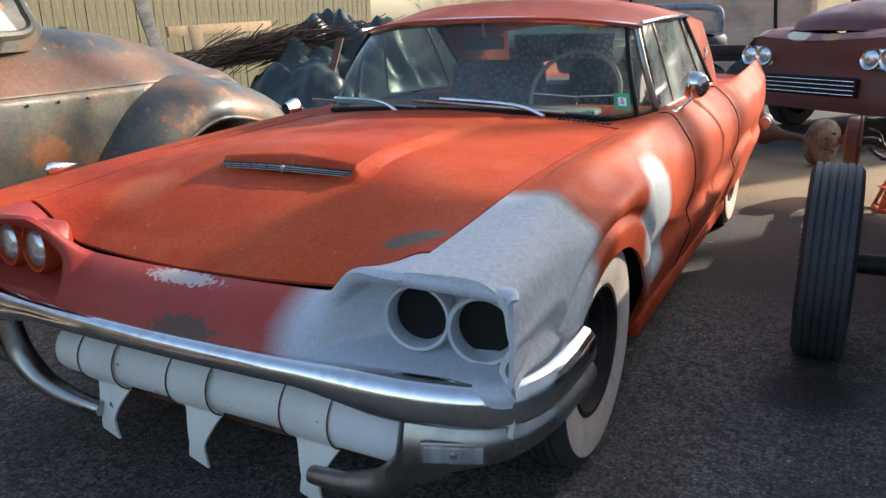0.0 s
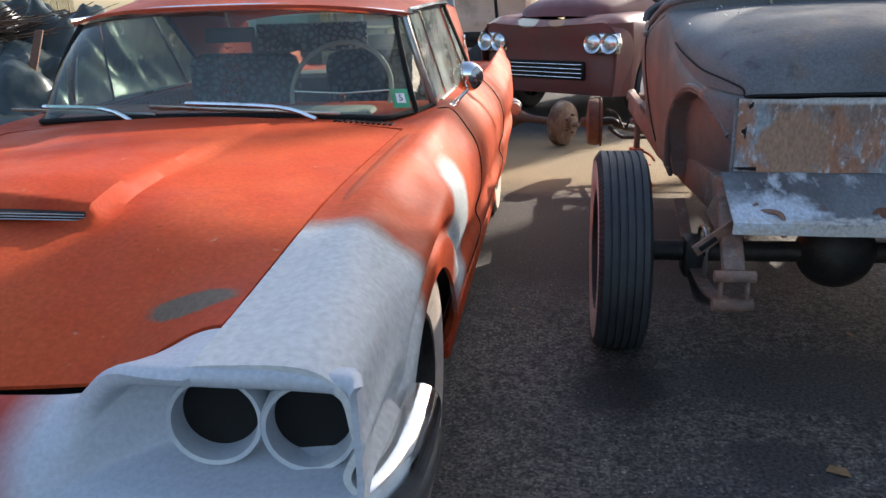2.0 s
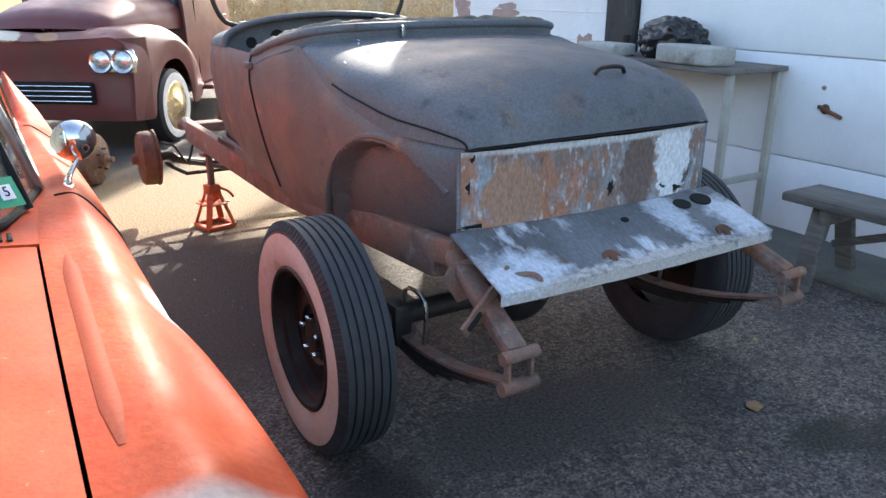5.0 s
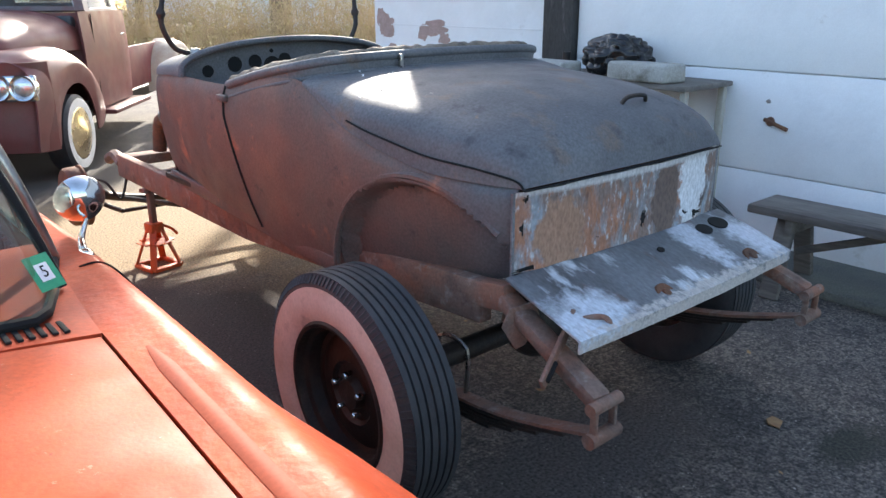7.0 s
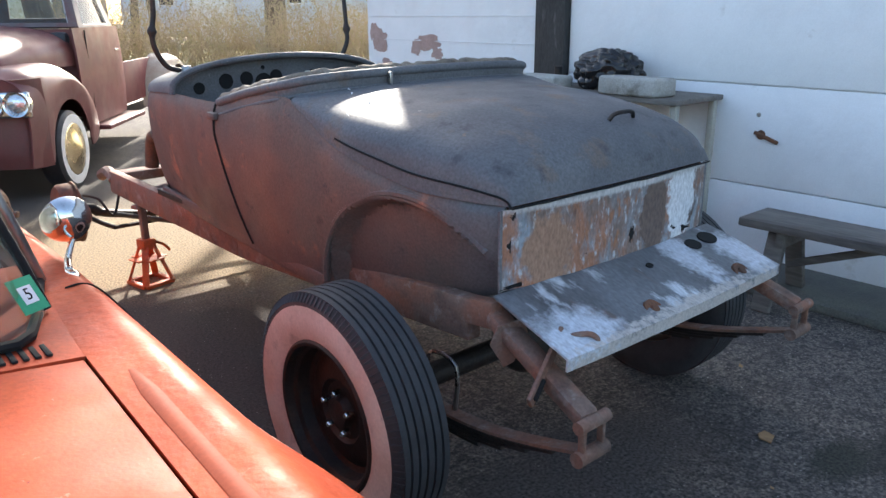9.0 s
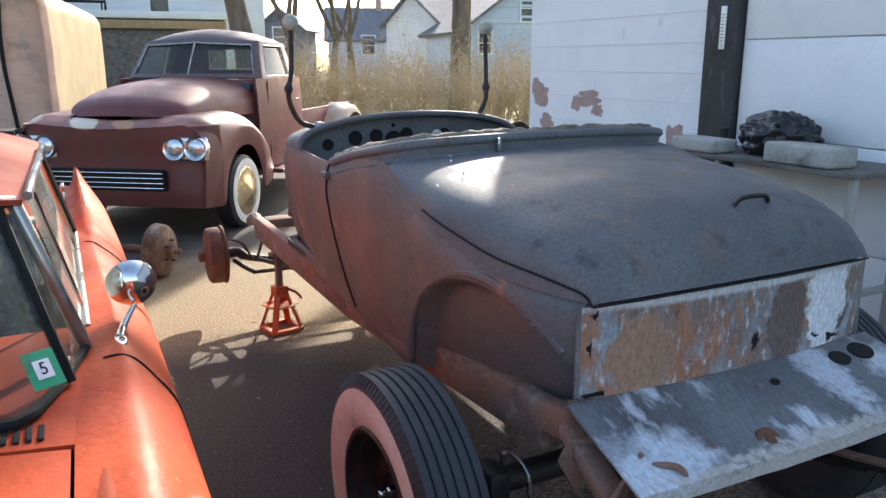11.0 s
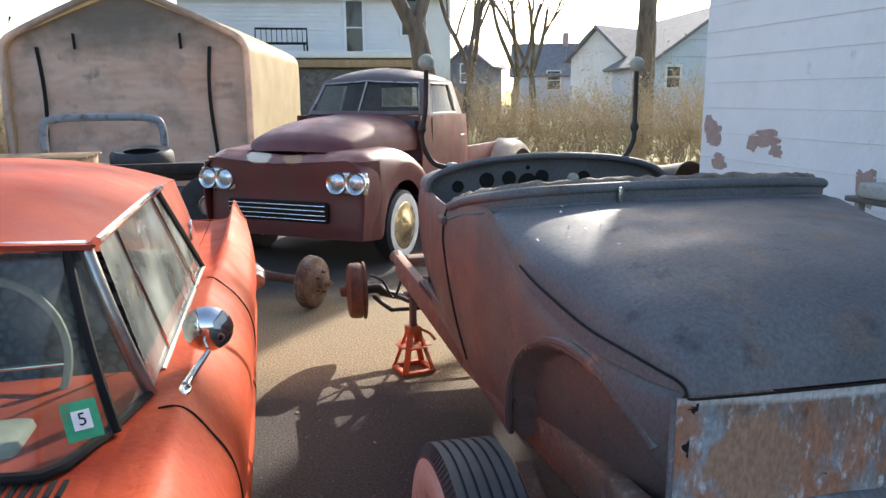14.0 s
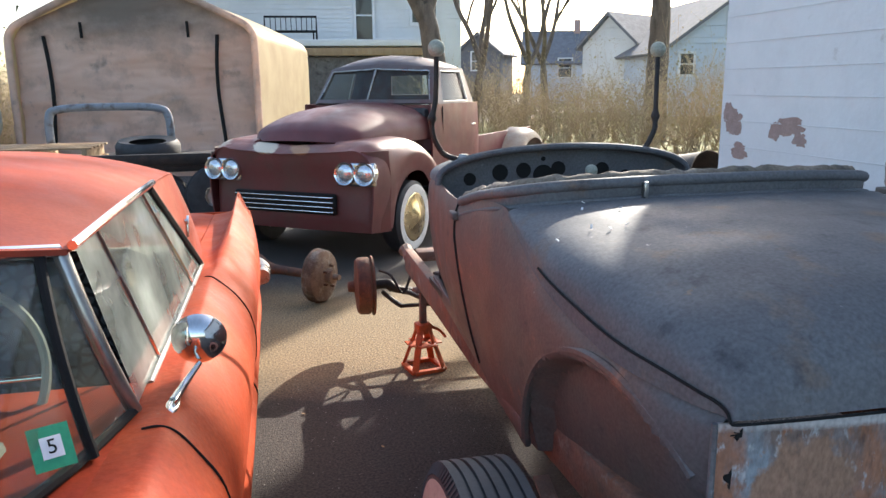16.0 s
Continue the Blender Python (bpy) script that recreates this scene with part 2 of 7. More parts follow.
M["leopard"] = leopard("leopard_print_pale", (0.05, 0.055, 0.065), (0.42, 0.47, 0.50), 26)
M["leopard_dark"] = leopard("leopard_print_dark", (0.015, 0.015, 0.02), (0.09, 0.10, 0.12), 26)
M["felt"] = mat("weathered_felt", (0.40, 0.42, 0.34), 0.95, tones=[((0.28, 0.29, 0.24), 0.4, 20, 0.3)], grain=0.2, bump=0.4, bump_scale=90)
M["cleanwhite"] = mat("white_sidewall", (0.72, 0.71, 0.68), 0.6, tones=[((0.55, 0.53, 0.49), 0.25, 12, 0.3)], grain=0.05)
M["tr_pale"] = mat("pale_dusty_fender", (0.40, 0.34, 0.27), 0.6, tones=[((0.28, 0.18, 0.13), 0.35, 5, 0.3)], grain=0.15, bump=0.1)
M["wood_grey"] = mat("weathered_grey_wood", (0.13, 0.115, 0.10), 0.85, tones=[((0.20, 0.18, 0.16), 0.4, 6, 0.3), ((0.06, 0.05, 0.045), 0.3, 9, 0.2)], grain=0.3, grain_scale=60, bump=0.3, aniso=(1, 0.15, 1))
M["wood_tan"] = mat("tan_timber", (0.36, 0.24, 0.13), 0.8, tones=[((0.28, 0.17, 0.09), 0.4, 5, 0.3), ((0.45, 0.33, 0.2), 0.3, 9, 0.3)], grain=0.25, bump=0.2, aniso=(1, 1, 0.2))
M["fence"] = mat("mossy_fence_board", (0.125, 0.108, 0.066), 0.85, tones=[((0.24, 0.20, 0.11), 0.4, 4, 0.3), ((0.09, 0.085, 0.05), 0.35, 6, 0.25)], grain=0.3, bump=0.3, aniso=(1, 1, 0.12))
M["twig"] = mat("dry_twigs", (0.50, 0.39, 0.26), 0.9, tones=[((0.60, 0.49, 0.33), 0.4, 1.5, 0.3), ((0.3, 0.22, 0.14), 0.25, 2.5, 0.3)])
M["bud"] = mat("spring_buds", (0.46, 0.40, 0.20), 0.8, tones=[((0.34, 0.26, 0.12), 0.4, 1.5, 0.3)])
M["bark"] = mat("tree_bark", (0.13, 0.10, 0.075), 0.9, tones=[((0.19, 0.155, 0.12), 0.4, 4, 0.3), ((0.07, 0.055, 0.04), 0.35, 8, 0.2)], grain=0.3, bump=0.8, bump_scale=22, aniso=(1, 1, 0.3))
M["tarp_dark"] = mat("dark_green_tarp", (0.025, 0.035, 0.032), 0.32, tones=[((0.05, 0.065, 0.06), 0.35, 5, 0.3)], grain=0.2, bump=0.25, bump_scale=25)
M["tarp_black"] = mat("black_plastic_sheet", (0.012, 0.012, 0.013), 0.25, grain=0.2, bump=0.3, bump_scale=20)
M["canvas"] = mat("stained_white_fabric", (0.80, 0.64, 0.54), 0.75, tones=[((0.74, 0.54, 0.42), 0.42, 0.9, 0.35), ((0.42, 0.33, 0.27), 0.28, 2.2, 0.25), ((0.24, 0.20, 0.17), 0.13, 4, 0.2)], grain=0.06, bump=0.3, bump_scale=5,
    spots=[((-2.3, 15.4, 2.9), (1.5, 1.0, 0.5), (0.30, 0.25, 0.21), 1.2, 1.2)])
M["canvas_side"] = mat("yellowed_translucent_cover", (0.72, 0.62, 0.42), 0.6, tones=[((0.60, 0.48, 0.30), 0.4, 1.5, 0.3)], grain=0.06, bump=0.4, bump_scale=6)
M["siding"] = mat("white_clapboard", (0.74, 0.74, 0.72), 0.65, tones=[((0.66, 0.66, 0.64), 0.4, 1.2, 0.3)], grain=0.03)
M["siding_blue"] = mat("pale_blue_clapboard", (0.55, 0.60, 0.66), 0.65, tones=[((0.50, 0.54, 0.60), 0.4, 1.2, 0.3)], grain=0.03)
M["shingle"] = mat("grey_roof_shingle", (0.16, 0.16, 0.17), 0.85, tones=[((0.22, 0.22, 0.23), 0.4, 3, 0.3)], grain=0.3, grain_scale=20, bump=0.3)
M["darkglass"] = mat("dark_window_glass", (0.02, 0.025, 0.03), 0.08, coat=0.3, grain=0.1)
M["concrete"] = mat("stained_concrete", (0.42, 0.41, 0.38), 0.85, tones=[((0.30, 0.29, 0.26), 0.4, 6, 0.3), ((0.16, 0.15, 0.12), 0.22, 9, 0.2)], grain=0.2, bump=0.4)
M["ledge"] = mat("dark_mossy_concrete", (0.10, 0.10, 0.09), 0.85, tones=[((0.15, 0.15, 0.12), 0.4, 5, 0.3)], grain=0.3, bump=0.4)
M["post"] = mat("charred_dark_paint", (0.045, 0.043, 0.042), 0.7, tones=[((0.18, 0.17, 0.16), 0.2, 9, 0.15), ((0.02, 0.02, 0.02), 0.4, 6, 0.2)], grain=0.3, bump=0.3, aniso=(1, 1, 0.3))
M["peel"] = mat("bare_pinkish_block", (0.42, 0.30, 0.27), 0.85, tones=[((0.34, 0.24, 0.21), 0.4, 12, 0.3)], grain=0.2, bump=0.4)
M["coupe"] = mat("rusty_grey_green_paint", (0.095, 0.094, 0.080), 0.46, 0.15, tones=[((0.165, 0.15, 0.105), 0.5, 2.2, 0.25), ((0.05, 0.058, 0.064), 0.40, 2.6, 0.2), ((0.20, 0.11, 0.06), 0.42, 4.0, 0.14), ((0.34, 0.14, 0.055), 0.2, 6, 0.06), ((0.48, 0.47, 0.42), 0.13, 24, 0.04)], grain=0.22, grain_scale=60, bump=0.05, bump_scale=90, rough_var=0.16,
    spots=[((-3.2, 2.3, 1.08), (0.7, 0.9, 0.09), (0.22, 0.11, 0.065), 0.6, 1.0), ((-2.95, 2.35, 0.72), (0.3, 0.10, 0.08), (0.32, 0.13, 0.05), 0.3, 1.2)])
M["grass"] = mat("patchy_spring_grass", (0.15, 0.22, 0.045), 0.9, tones=[((0.22, 0.17, 0.07), 0.45, 1.2, 0.3), ((0.28, 0.20, 0.11), 0.3, 3, 0.2)], grain=0.4, grain_scale=30, bump=0.6, bump_scale=20)
M["leaf"] = mat("dead_leaf", (0.36, 0.22, 0.10), 0.8, tones=[((0.22, 0.12, 0.06), 0.4, 30, 0.3)])
M["pebble"] = mat("pale_grit", (0.30, 0.28, 0.25), 0.9, grain=0.3)
M["spruce"] = mat("dark_evergreen", (0.035, 0.055, 0.03), 0.8, grain=0.4)
M["pvc"] = mat("pale_green_grey_paint", (0.34, 0.40, 0.36), 0.5, grain=0.1)
M["joint"] = mat("mortar_shadow_joint", (0.72, 0.73, 0.74), 0.8, grain=0.1)
M["rustpale"] = mat("flaky_pale_rust", (0.20, 0.115, 0.07), 0.8, tones=[((0.34, 0.27, 0.20), 0.35, 9, 0.15), ((0.10, 0.05, 0.03), 0.35, 12, 0.2)], grain=0.3, bump=0.4)
M["clouded"] = mat("clouded_old_glass", (0.42, 0.46, 0.42), 0.25, tones=[((0.60, 0.62, 0.55), 0.4, 3, 0.4)], grain=0.1)
M["twig_dark"] = mat("dark_dry_twigs", (0.10, 0.06, 0.04), 0.85, tones=[((0.20, 0.12, 0.07), 0.4, 5, 0.3)])
M["hooppaint"] = mat("peeling_grey_paint", (0.22, 0.25, 0.28), 0.6, tones=[((0.10, 0.08, 0.07), 0.35, 9, 0.15)], grain=0.2, bump=0.2)
M["parklens"] = mat("cloudy_ribbed_lens", (0.40, 0.41, 0.40), 0.2, 0.2, tones=[((0.22, 0.22, 0.21), 0.45, 40, 0.3)], coat=0.4, bump=0.3, bump_scale=120, aniso=(1, 1, 0.1))
M["tb_bead"] = mat("brownish_red_trim", (0.34, 0.066, 0.028), 0.65, spec=0.12, tones=[((0.30, 0.06, 0.03), 0.4, 6, 0.3)], grain=0.15)


def see_through(m, share):
    """Cloth that lets part of the light through."""
    n, link = m.node_tree.nodes, m.node_tree.links.new
    b = n["Principled BSDF"]
    tr = n.new("ShaderNodeBsdfTranslucent")
    link(b.inputs["Base Color"].links[0].from_socket, tr.inputs["Color"])
    mx = n.new("ShaderNodeMixShader")
    mx.inputs[0].default_value = share
    link(b.outputs[0], mx.inputs[1])
    link(tr.outputs[0], mx.inputs[2])
    link(mx.outputs[0], n["Material Output"].inputs["Surface"])


see_through(M["canvas"], 0.45)
see_through(M["canvas_side"], 0.5)
M["side_glass"] = glass("hazy_side_glass", (0.50, 0.58, 0.52), 1.1)
M["truckglass"] = glass("dark_old_glass", (0.82, 0.86, 0.82), 0.08)

# ---- modelling helpers ----
def thing(name, loc, label, category, group="", kind="", rz=0.0):
    e = new(name)
    e.empty_display_size = 0.2
    e.matrix_basis = pose(*loc, 0, 0, rz)
    return tagged(e, label, category, group, kind)


def part(name, bm, material, parent=None, label="", smooth=True, sharp=40):
    """Links a bmesh, given in world places, as one mesh object under a thing or a part."""
    me = bpy.data.meshes.new(name)
    bmesh.ops.recalc_face_normals(bm, faces=bm.faces) if len(bm.faces) < 60000 else None
    for f in bm.faces:
        f.smooth = smooth
    if smooth:
        lim = radians(sharp)
        for e in bm.edges:
            if len(e.link_faces) == 2 and e.calc_face_angle(0.0) > lim:
                e.smooth = False
    bm.to_mesh(me)
    bm.free()
    for mm in (material if isinstance(material, (list, tuple)) else [material]):
        me.materials.append(M[mm] if isinstance(mm, str) else mm)
    ob = new(name, me)
    if parent is not None:
        top = parent
        while top.parent is not None:
            top = top.parent
        ob.parent = parent
        if parent is top:
            ob.matrix_parent_inverse = top.matrix_basis.inverted()
        if parent is not top:
            ob.matrix_parent_inverse = Matrix.Identity(4)
    if label:
        ob["label"] = label
    return ob


def solo(name, bm, material, label, category, group="", kind="", **k):
    return tagged(part(name, bm, material, None, **k), label, category, group, kind)


def curve(pairs):
    """Smooth value along a run of (place, value) pairs."""
    xs, ys = [p[0] for p in pairs], [p[1] for p in pairs]
    n = len(xs)
    def slope(i):
        if n == 1:
            return 0.0
        if i == 0:
            return (ys[1] - ys[0]) / (xs[1] - xs[0])
        if i == n - 1:
            return (ys[-1] - ys[-2]) / (xs[-1] - xs[-2])
        a, b = (ys[i] - ys[i - 1]) / (xs[i] - xs[i - 1]), (ys[i + 1] - ys[i]) / (xs[i + 1] - xs[i])
        return 0.0 if a * b <= 0 else 2 * a * b / (a + b)
    ms = [slope(i) for i in range(n)]
    def f(x):
        if x <= xs[0]:
            return ys[0]
        if x >= xs[-1]:
            return ys[-1]
        i = 0
        while x > xs[i + 1]:
            i += 1
        h = xs[i + 1] - xs[i]
        t = (x - xs[i]) / h
        return ((2 * t**3 - 3 * t**2 + 1) * ys[i] + (t**3 - 2 * t**2 + t) * h * ms[i]
                + (-2 * t**3 + 3 * t**2) * ys[i + 1] + (t**3 - t**2) * h * ms[i + 1])
    return f


def spline(pts, t):
    """A point on a smooth run through pts, t from 0 to 1."""
    n = len(pts) - 1
    s = min(max(t, 0.0), 1.0) * n
    i = min(int(s), n - 1)
    f = s - i
    p = [Vector(pts[max(0, min(n, k))]) for k in (i - 1, i, i + 1, i + 2)]
    return 0.5 * ((2 * p[1]) + (p[2] - p[0]) * f + (2 * p[0] - 5 * p[1] + 4 * p[2] - p[3]) * f * f + (3 * p[1] - p[0] - 3 * p[2] + p[3]) * f**3)


def sheet(bm, nu, nv, f, wrap_u=False, wrap_v=False, us=None, vs=None):
    """A grid of faces from f(u, v)."""
    us = us or [i / nu for i in range(nu + (0 if wrap_u else 1))]
    vs = vs or [j / nv for j in range(nv + (0 if wrap_v else 1))]
    rows = [[bm.verts.new(f(u, v)) for v in vs] for u in us]
    a, b = len(us), len(vs)
    faces = []
    for i in range(a if wrap_u else a - 1):
        for j in range(b if wrap_v else b - 1):
            q = [rows[i][j], rows[(i + 1) % a][j], rows[(i + 1) % a][(j + 1) % b], rows[i][(j + 1) % b]]
            if len({tuple(round(c, 6) for c in v.co) for v in q}) < 3:
                continue
            try:
                faces.append(bm.faces.new(q))
            except ValueError:
                pass
    return faces


def thick(bm, d):
    """Gives an open sheet a thickness."""
    bmesh.ops.remove_doubles(bm, verts=bm.verts, dist=0.00005)
    bmesh.ops.recalc_face_normals(bm, faces=bm.faces)
    bmesh.ops.solidify(bm, geom=bm.faces[:], thickness=d)
    return bm


def box(bm, cx, cy, cz, sx, sy, sz, bevel=0.0, m=None, seg=2):
    """A box by its middle and its size, with rounded edges; m turns or moves it."""
    r = bmesh.ops.create_cube(bm, size=1.0, matrix=Matrix.Translation((cx, cy, cz)) @ Matrix.Diagonal((sx, sy, sz, 1)))
    if bevel:
        es = list({e for v in r["verts"] for e in v.link_edges})
        k = bmesh.ops.bevel(bm, geom=es, offset=min(bevel, 0.45 * min(sx, sy, sz)), segments=seg, affect="EDGES", profile=0.5)
        vs = {v for f in k["faces"] for v in f.verts} | {v for v in r["verts"] if v.is_valid}
        vs |= {v for f in list({f for v in vs for f in v.link_faces}) for v in f.verts}
    else:
        vs = set(r["verts"])
    if m is not None:
        bmesh.ops.transform(bm, matrix=m, verts=list(vs))
    return list(vs)


def bx(*a, **k):
    bm = bmesh.new()
    box(bm, *a, **k)
    return bm


def lathe(bm, profile, n=32, m=None, arc=1.0):
    """Turns (radius, height) pairs round z; m lays the axis where it belongs."""
    m = m or Matrix.Identity(4)
    k = len(profile) - 1
    def f(u, v):
        r, h = profile[round(v * k)]
        a = 2 * math.pi * u * arc
        return m @ Vector((r * math.cos(a), r * math.sin(a), h))
    return sheet(bm, n, k, f, wrap_u=arc >= 1.0)


def tube(bm, pts, r, n=8, steps=None, smooth=True, caps=True):
    """A round bar along a run of points; r: a radius or a function of 0..1."""
    steps = steps or (max(2, 4 * (len(pts) - 1)) if smooth and len(pts) > 2 else len(pts) - 1)
    c = [spline(pts, i / steps) if smooth and len(pts) > 2 else Vector(pts[i]) if steps == len(pts) - 1 else spline(pts, i / steps) for i in range(steps + 1)]
    up = Vector((0, 0, 1))
    rows = []
    for i, p in enumerate(c):
        d = (c[min(i + 1, steps)] - c[max(i - 1, 0)]).normalized()
        s = d.cross(up)
        if s.length < 0.05:
            s = d.cross(Vector((1, 0, 0)))
        s.normalize()
        w = s.cross(d)
        up = w
        rr = r(i / steps) if callable(r) else r
        rows.append([bm.verts.new(p + rr * (math.cos(2 * math.pi * k / n) * s + math.sin(2 * math.pi * k / n) * w)) for k in range(n)])
    for a, b in zip(rows, rows[1:]):
        for k in range(n):
            bm.faces.new((a[k], a[(k + 1) % n], b[(k + 1) % n], b[k]))
    if caps:
        bm.faces.new(rows[0][::-1])
        bm.faces.new(rows[-1])
    return rows


def tb(pts, r, **k):
    bm = bmesh.new()
    tube(bm, pts, r, **k)
    return bm


def plate(bm, pts, d, m=None):
    """A flat outline (x, y pairs) pushed out by d along z; m lays it where it belongs."""
    m = m or Matrix.Identity(4)
    lo = [bm.verts.new(m @ Vector((x, y, 0))) for x, y in pts]
    hi = [bm.verts.new(m @ Vector((x, y, d))) for x, y in pts]
    bm.faces.new(lo[::-1])
    bm.faces.new(hi)
    n = len(pts)
    for i in range(n):
        bm.faces.new((lo[i], lo[(i + 1) % n], hi[(i + 1) % n], hi[i]))


def along_x(x, y, z):
    """Lays a turned shape's axis along +x."""
    return Matrix.Translation((x, y, z)) @ Matrix.Rotation(radians(90), 4, "Y")


def along_y(x, y, z):
    """Lays a turned shape's axis along -y."""
    return Matrix.Translation((x, y, z)) @ Matrix.Rotation(radians(90), 4, "X")


def between(p, q):
    """Lays a turned shape's axis from p to q."""
    p, q = Vector(p), Vector(q)
    return Matrix.Translation(p) @ (q - p).to_track_quat("Z", "Y").to_matrix().to_4x4()


def slab(bm, p, q, w, h, bevel=0.0):
    """A bar of w by h from p to q."""
    p, q = Vector(p), Vector(q)
    box(bm, 0, 0, (q - p).length / 2, w, h, (q - p).length, bevel, between(p, q))


def sb(p, q, w, h, bevel=0.0):
    bm = bmesh.new()
    slab(bm, p, q, w, h, bevel)
    return bm


def dent(bm, amount, scale, seed=0.0):
    """Uneven, worn surface: pushes points about by smooth noise."""
    for v in bm.verts:
        v.co += amount * noise.noise_vector(v.co * scale + Vector((seed, seed * 1.7, -seed)))
    return bm


def wheel(name, parent, x, y, z, s, R, W, rim, rubber="rubber"):
    """A ribbed whitewall tyre on a steel rim; s: the side that its face looks to."""
    m = Matrix.Translation((x, y, z)) @ Matrix.Rotation(radians(90 * s), 4, "Y")
    h = W / 2
    prof = [(rim, -h * 0.8), (R * 0.80, -h), (R * 0.93, -h * 0.96), (R * 0.985, -h * 0.80)]
    for i in range(6):
        a = -0.72 + 1.44 * i / 5
        prof += [(R, h * (a - 0.10)), (R, h * (a + 0.10))]
        if i < 5:
            prof += [(R - 0.008, h * (a + 0.115)), (R - 0.008, h * (a + 0.173))]
    prof += [(R * 0.985, h * 0.80), (R * 0.93, h * 0.96), (R * 0.90, h * 0.99)]
    bm = bmesh.new()
    lathe(bm, prof, 64, m)
    t = part("tyre", bm, rubber, parent)
    bm = bmesh.new()
    lathe(bm, [(R * 0.90, h * 0.99), (R * 0.80, h * 1.01), (R * 0.70, h * 0.98), (rim + 0.01, h * 0.86)], 64, m)
    part("whitewall", bm, "whitewall", t, "aged pinkish whitewall")
    bm = bmesh.new()
    lathe(bm, [(rim + 0.012, h * 0.86), (rim + 0.004, h * 0.93), (rim - 0.006, h * 0.90), (rim - 0.010, h * 0.6), (rim - 0.022, h * 0.5), (rim - 0.028, h * 0.1), (rim * 0.80, h * 0.02), (rim * 0.72, h * 0.16), (rim * 0.45, h * 0.26), (rim * 0.40, h * 0.12), (rim * 0.24, h * 0.12), (rim * 0.20, h * 0.4), (0.0, h * 0.44)], 48, m)
    return part("rim", bm, "darkmetal", parent)

# ---- setting ----
WALL_X = 3.5
bm = bmesh.new()
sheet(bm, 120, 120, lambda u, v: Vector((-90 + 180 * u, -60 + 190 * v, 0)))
ground = solo("ground", bm, "asphalt", "dark dusty asphalt yard with oil stains, leaves, painted shade and sunlit sand tone", "ground", kind="structure")

# ---- the red two-door hardtop coupe ----
TX = -1.10
tbird = thing("hardtop_coupe", (TX, 3.6, 0), "faded red two-door hardtop coupe with grey primer fender and missing headlights", "car")
arch_f, arch_r = 2.08, 4.93
t_xin = curve([(1.27, 0.69), (1.5, 0.69), (2.85, 0.715), (3.2, 0.74), (3.5, 0.755), (4.6, 0.74), (5.0, 0.68), (6.35, 0.66)])
t_zin = curve([(1.27, 0.787), (1.5, 0.80), (2.1, 0.85), (2.85, 0.872), (3.4, 0.885), (4.4, 0.875), (5.0, 0.82), (6.35, 0.79)])
t_xcr = curve([(1.27, 0.865), (1.5, 0.85), (2.1, 0.81), (3.3, 0.83), (4.6, 0.82), (6.35, 0.80)])
t_zcr = curve([(1.27, 0.787), (1.5, 0.815), (2.1, 0.855), (2.85, 0.877), (3.5, 0.885), (4.5, 0.865), (5.2, 0.875), (6.35, 0.915)])
t_xsd = curve([(1.27, 0.942), (1.6, 0.942), (2.6, 0.93), (4.0, 0.94), (5.5, 0.93), (6.35, 0.88)])


def t_low(y):
    z = 0.21 + 0.26 * max(0.0, min(1.0, (1.66 - y) / 0.06))
    for c, w, h in ((arch_f, 0.47, 0.425), (arch_r, 0.42, 0.10)):
        d = abs(y - c) / w
        if d < 1:
            z = max(z, 0.21 + h * (1 - d**2.2) ** 0.5)
    return z


def t_side(s, y, k):
    """A point on the fender and side: s = -1 or 1, k from the hood seam (0) to the lower edge (1)."""
    zl, zc = t_low(y), t_zcr(y)
    fin = max(0.0, min(1.0, (y - 4.4) / 1.4))
    fr = max(0.0, min(1.0, (1.95 - y) / 0.5))
    pts = [(t_xin(y), t_zin(y)), (t_xin(y) + 0.05 + fin * (t_xcr(y) - 0.085 - t_xin(y)), t_zin(y) + 0.005 + 0.12 * fin * (zc - t_zin(y))), (t_xcr(y), zc),
           (t_xsd(y) - 0.055 + 0.02 * fin + 0.033 * fr, zc - 0.06 + 0.032 * fr - 0.03 * fin), (t_xsd(y) - 0.008, zc - 0.15), (t_xsd(y), 0.60), (t_xsd(y) - 0.025, 0.50),
           (t_xsd(y) - 0.005, 0.43), (t_xsd(y) - 0.03, 0.34), (t_xsd(y) - 0.075, 0.21)]
    out = []
    for i, (x, z) in enumerate(pts):
        if i >= 3:
            zs = zc - 0.05
            z = z + (zl - 0.21) * (zs - z) / (zs - 0.21)
            if i >= 8:
                x += (0.028 if i == 8 else 0.066) * min(1.0, (zl - 0.21) / 0.12)
        out.append((x, y, z))
    p = spline(out, k)
    return Vector((TX + s * p.x, p.y, p.z))


Y_ST = sorted({round(1.335 + 5.015 * i / 90, 4) for i in range(91)} | {round(c + w * math.sin(radians(a)), 4) for c, w in ((arch_f, 0.47), (arch_r, 0.44)) for a in range(-90, 91, 6)})
for s in (-1, 1):
    bm = bmesh.new()
    sheet(bm, 0, 0, lambda u, v: t_side(s, u, v), us=Y_ST, vs=[i / 40 for i in range(41)])
    thick(bm, 0.012)
    part("side_panel", bm, "tb_fender" if s > 0 else "tb_red", tbird, "red fender and door, grey primer at the front" if s > 0 else "")

# hood with its raised scoop
def edge_drop(X):
    """How far the hood's front edge lies below the fender seam."""
    a = max(0.0, min(1.0, (0.69 - abs(X)) / 0.235))
    return 0.112 * a * a * (3 - 2 * a)


def t_zhood(X, y):
    r = min(1.0, max(0.0, (y - 1.42) / 0.55))
    return t_zin(max(y, 1.5)) - 0.004 + 0.05 * (1 - (X / 0.72) ** 2) * r - edge_drop(X) * (1 - r) ** 2.2


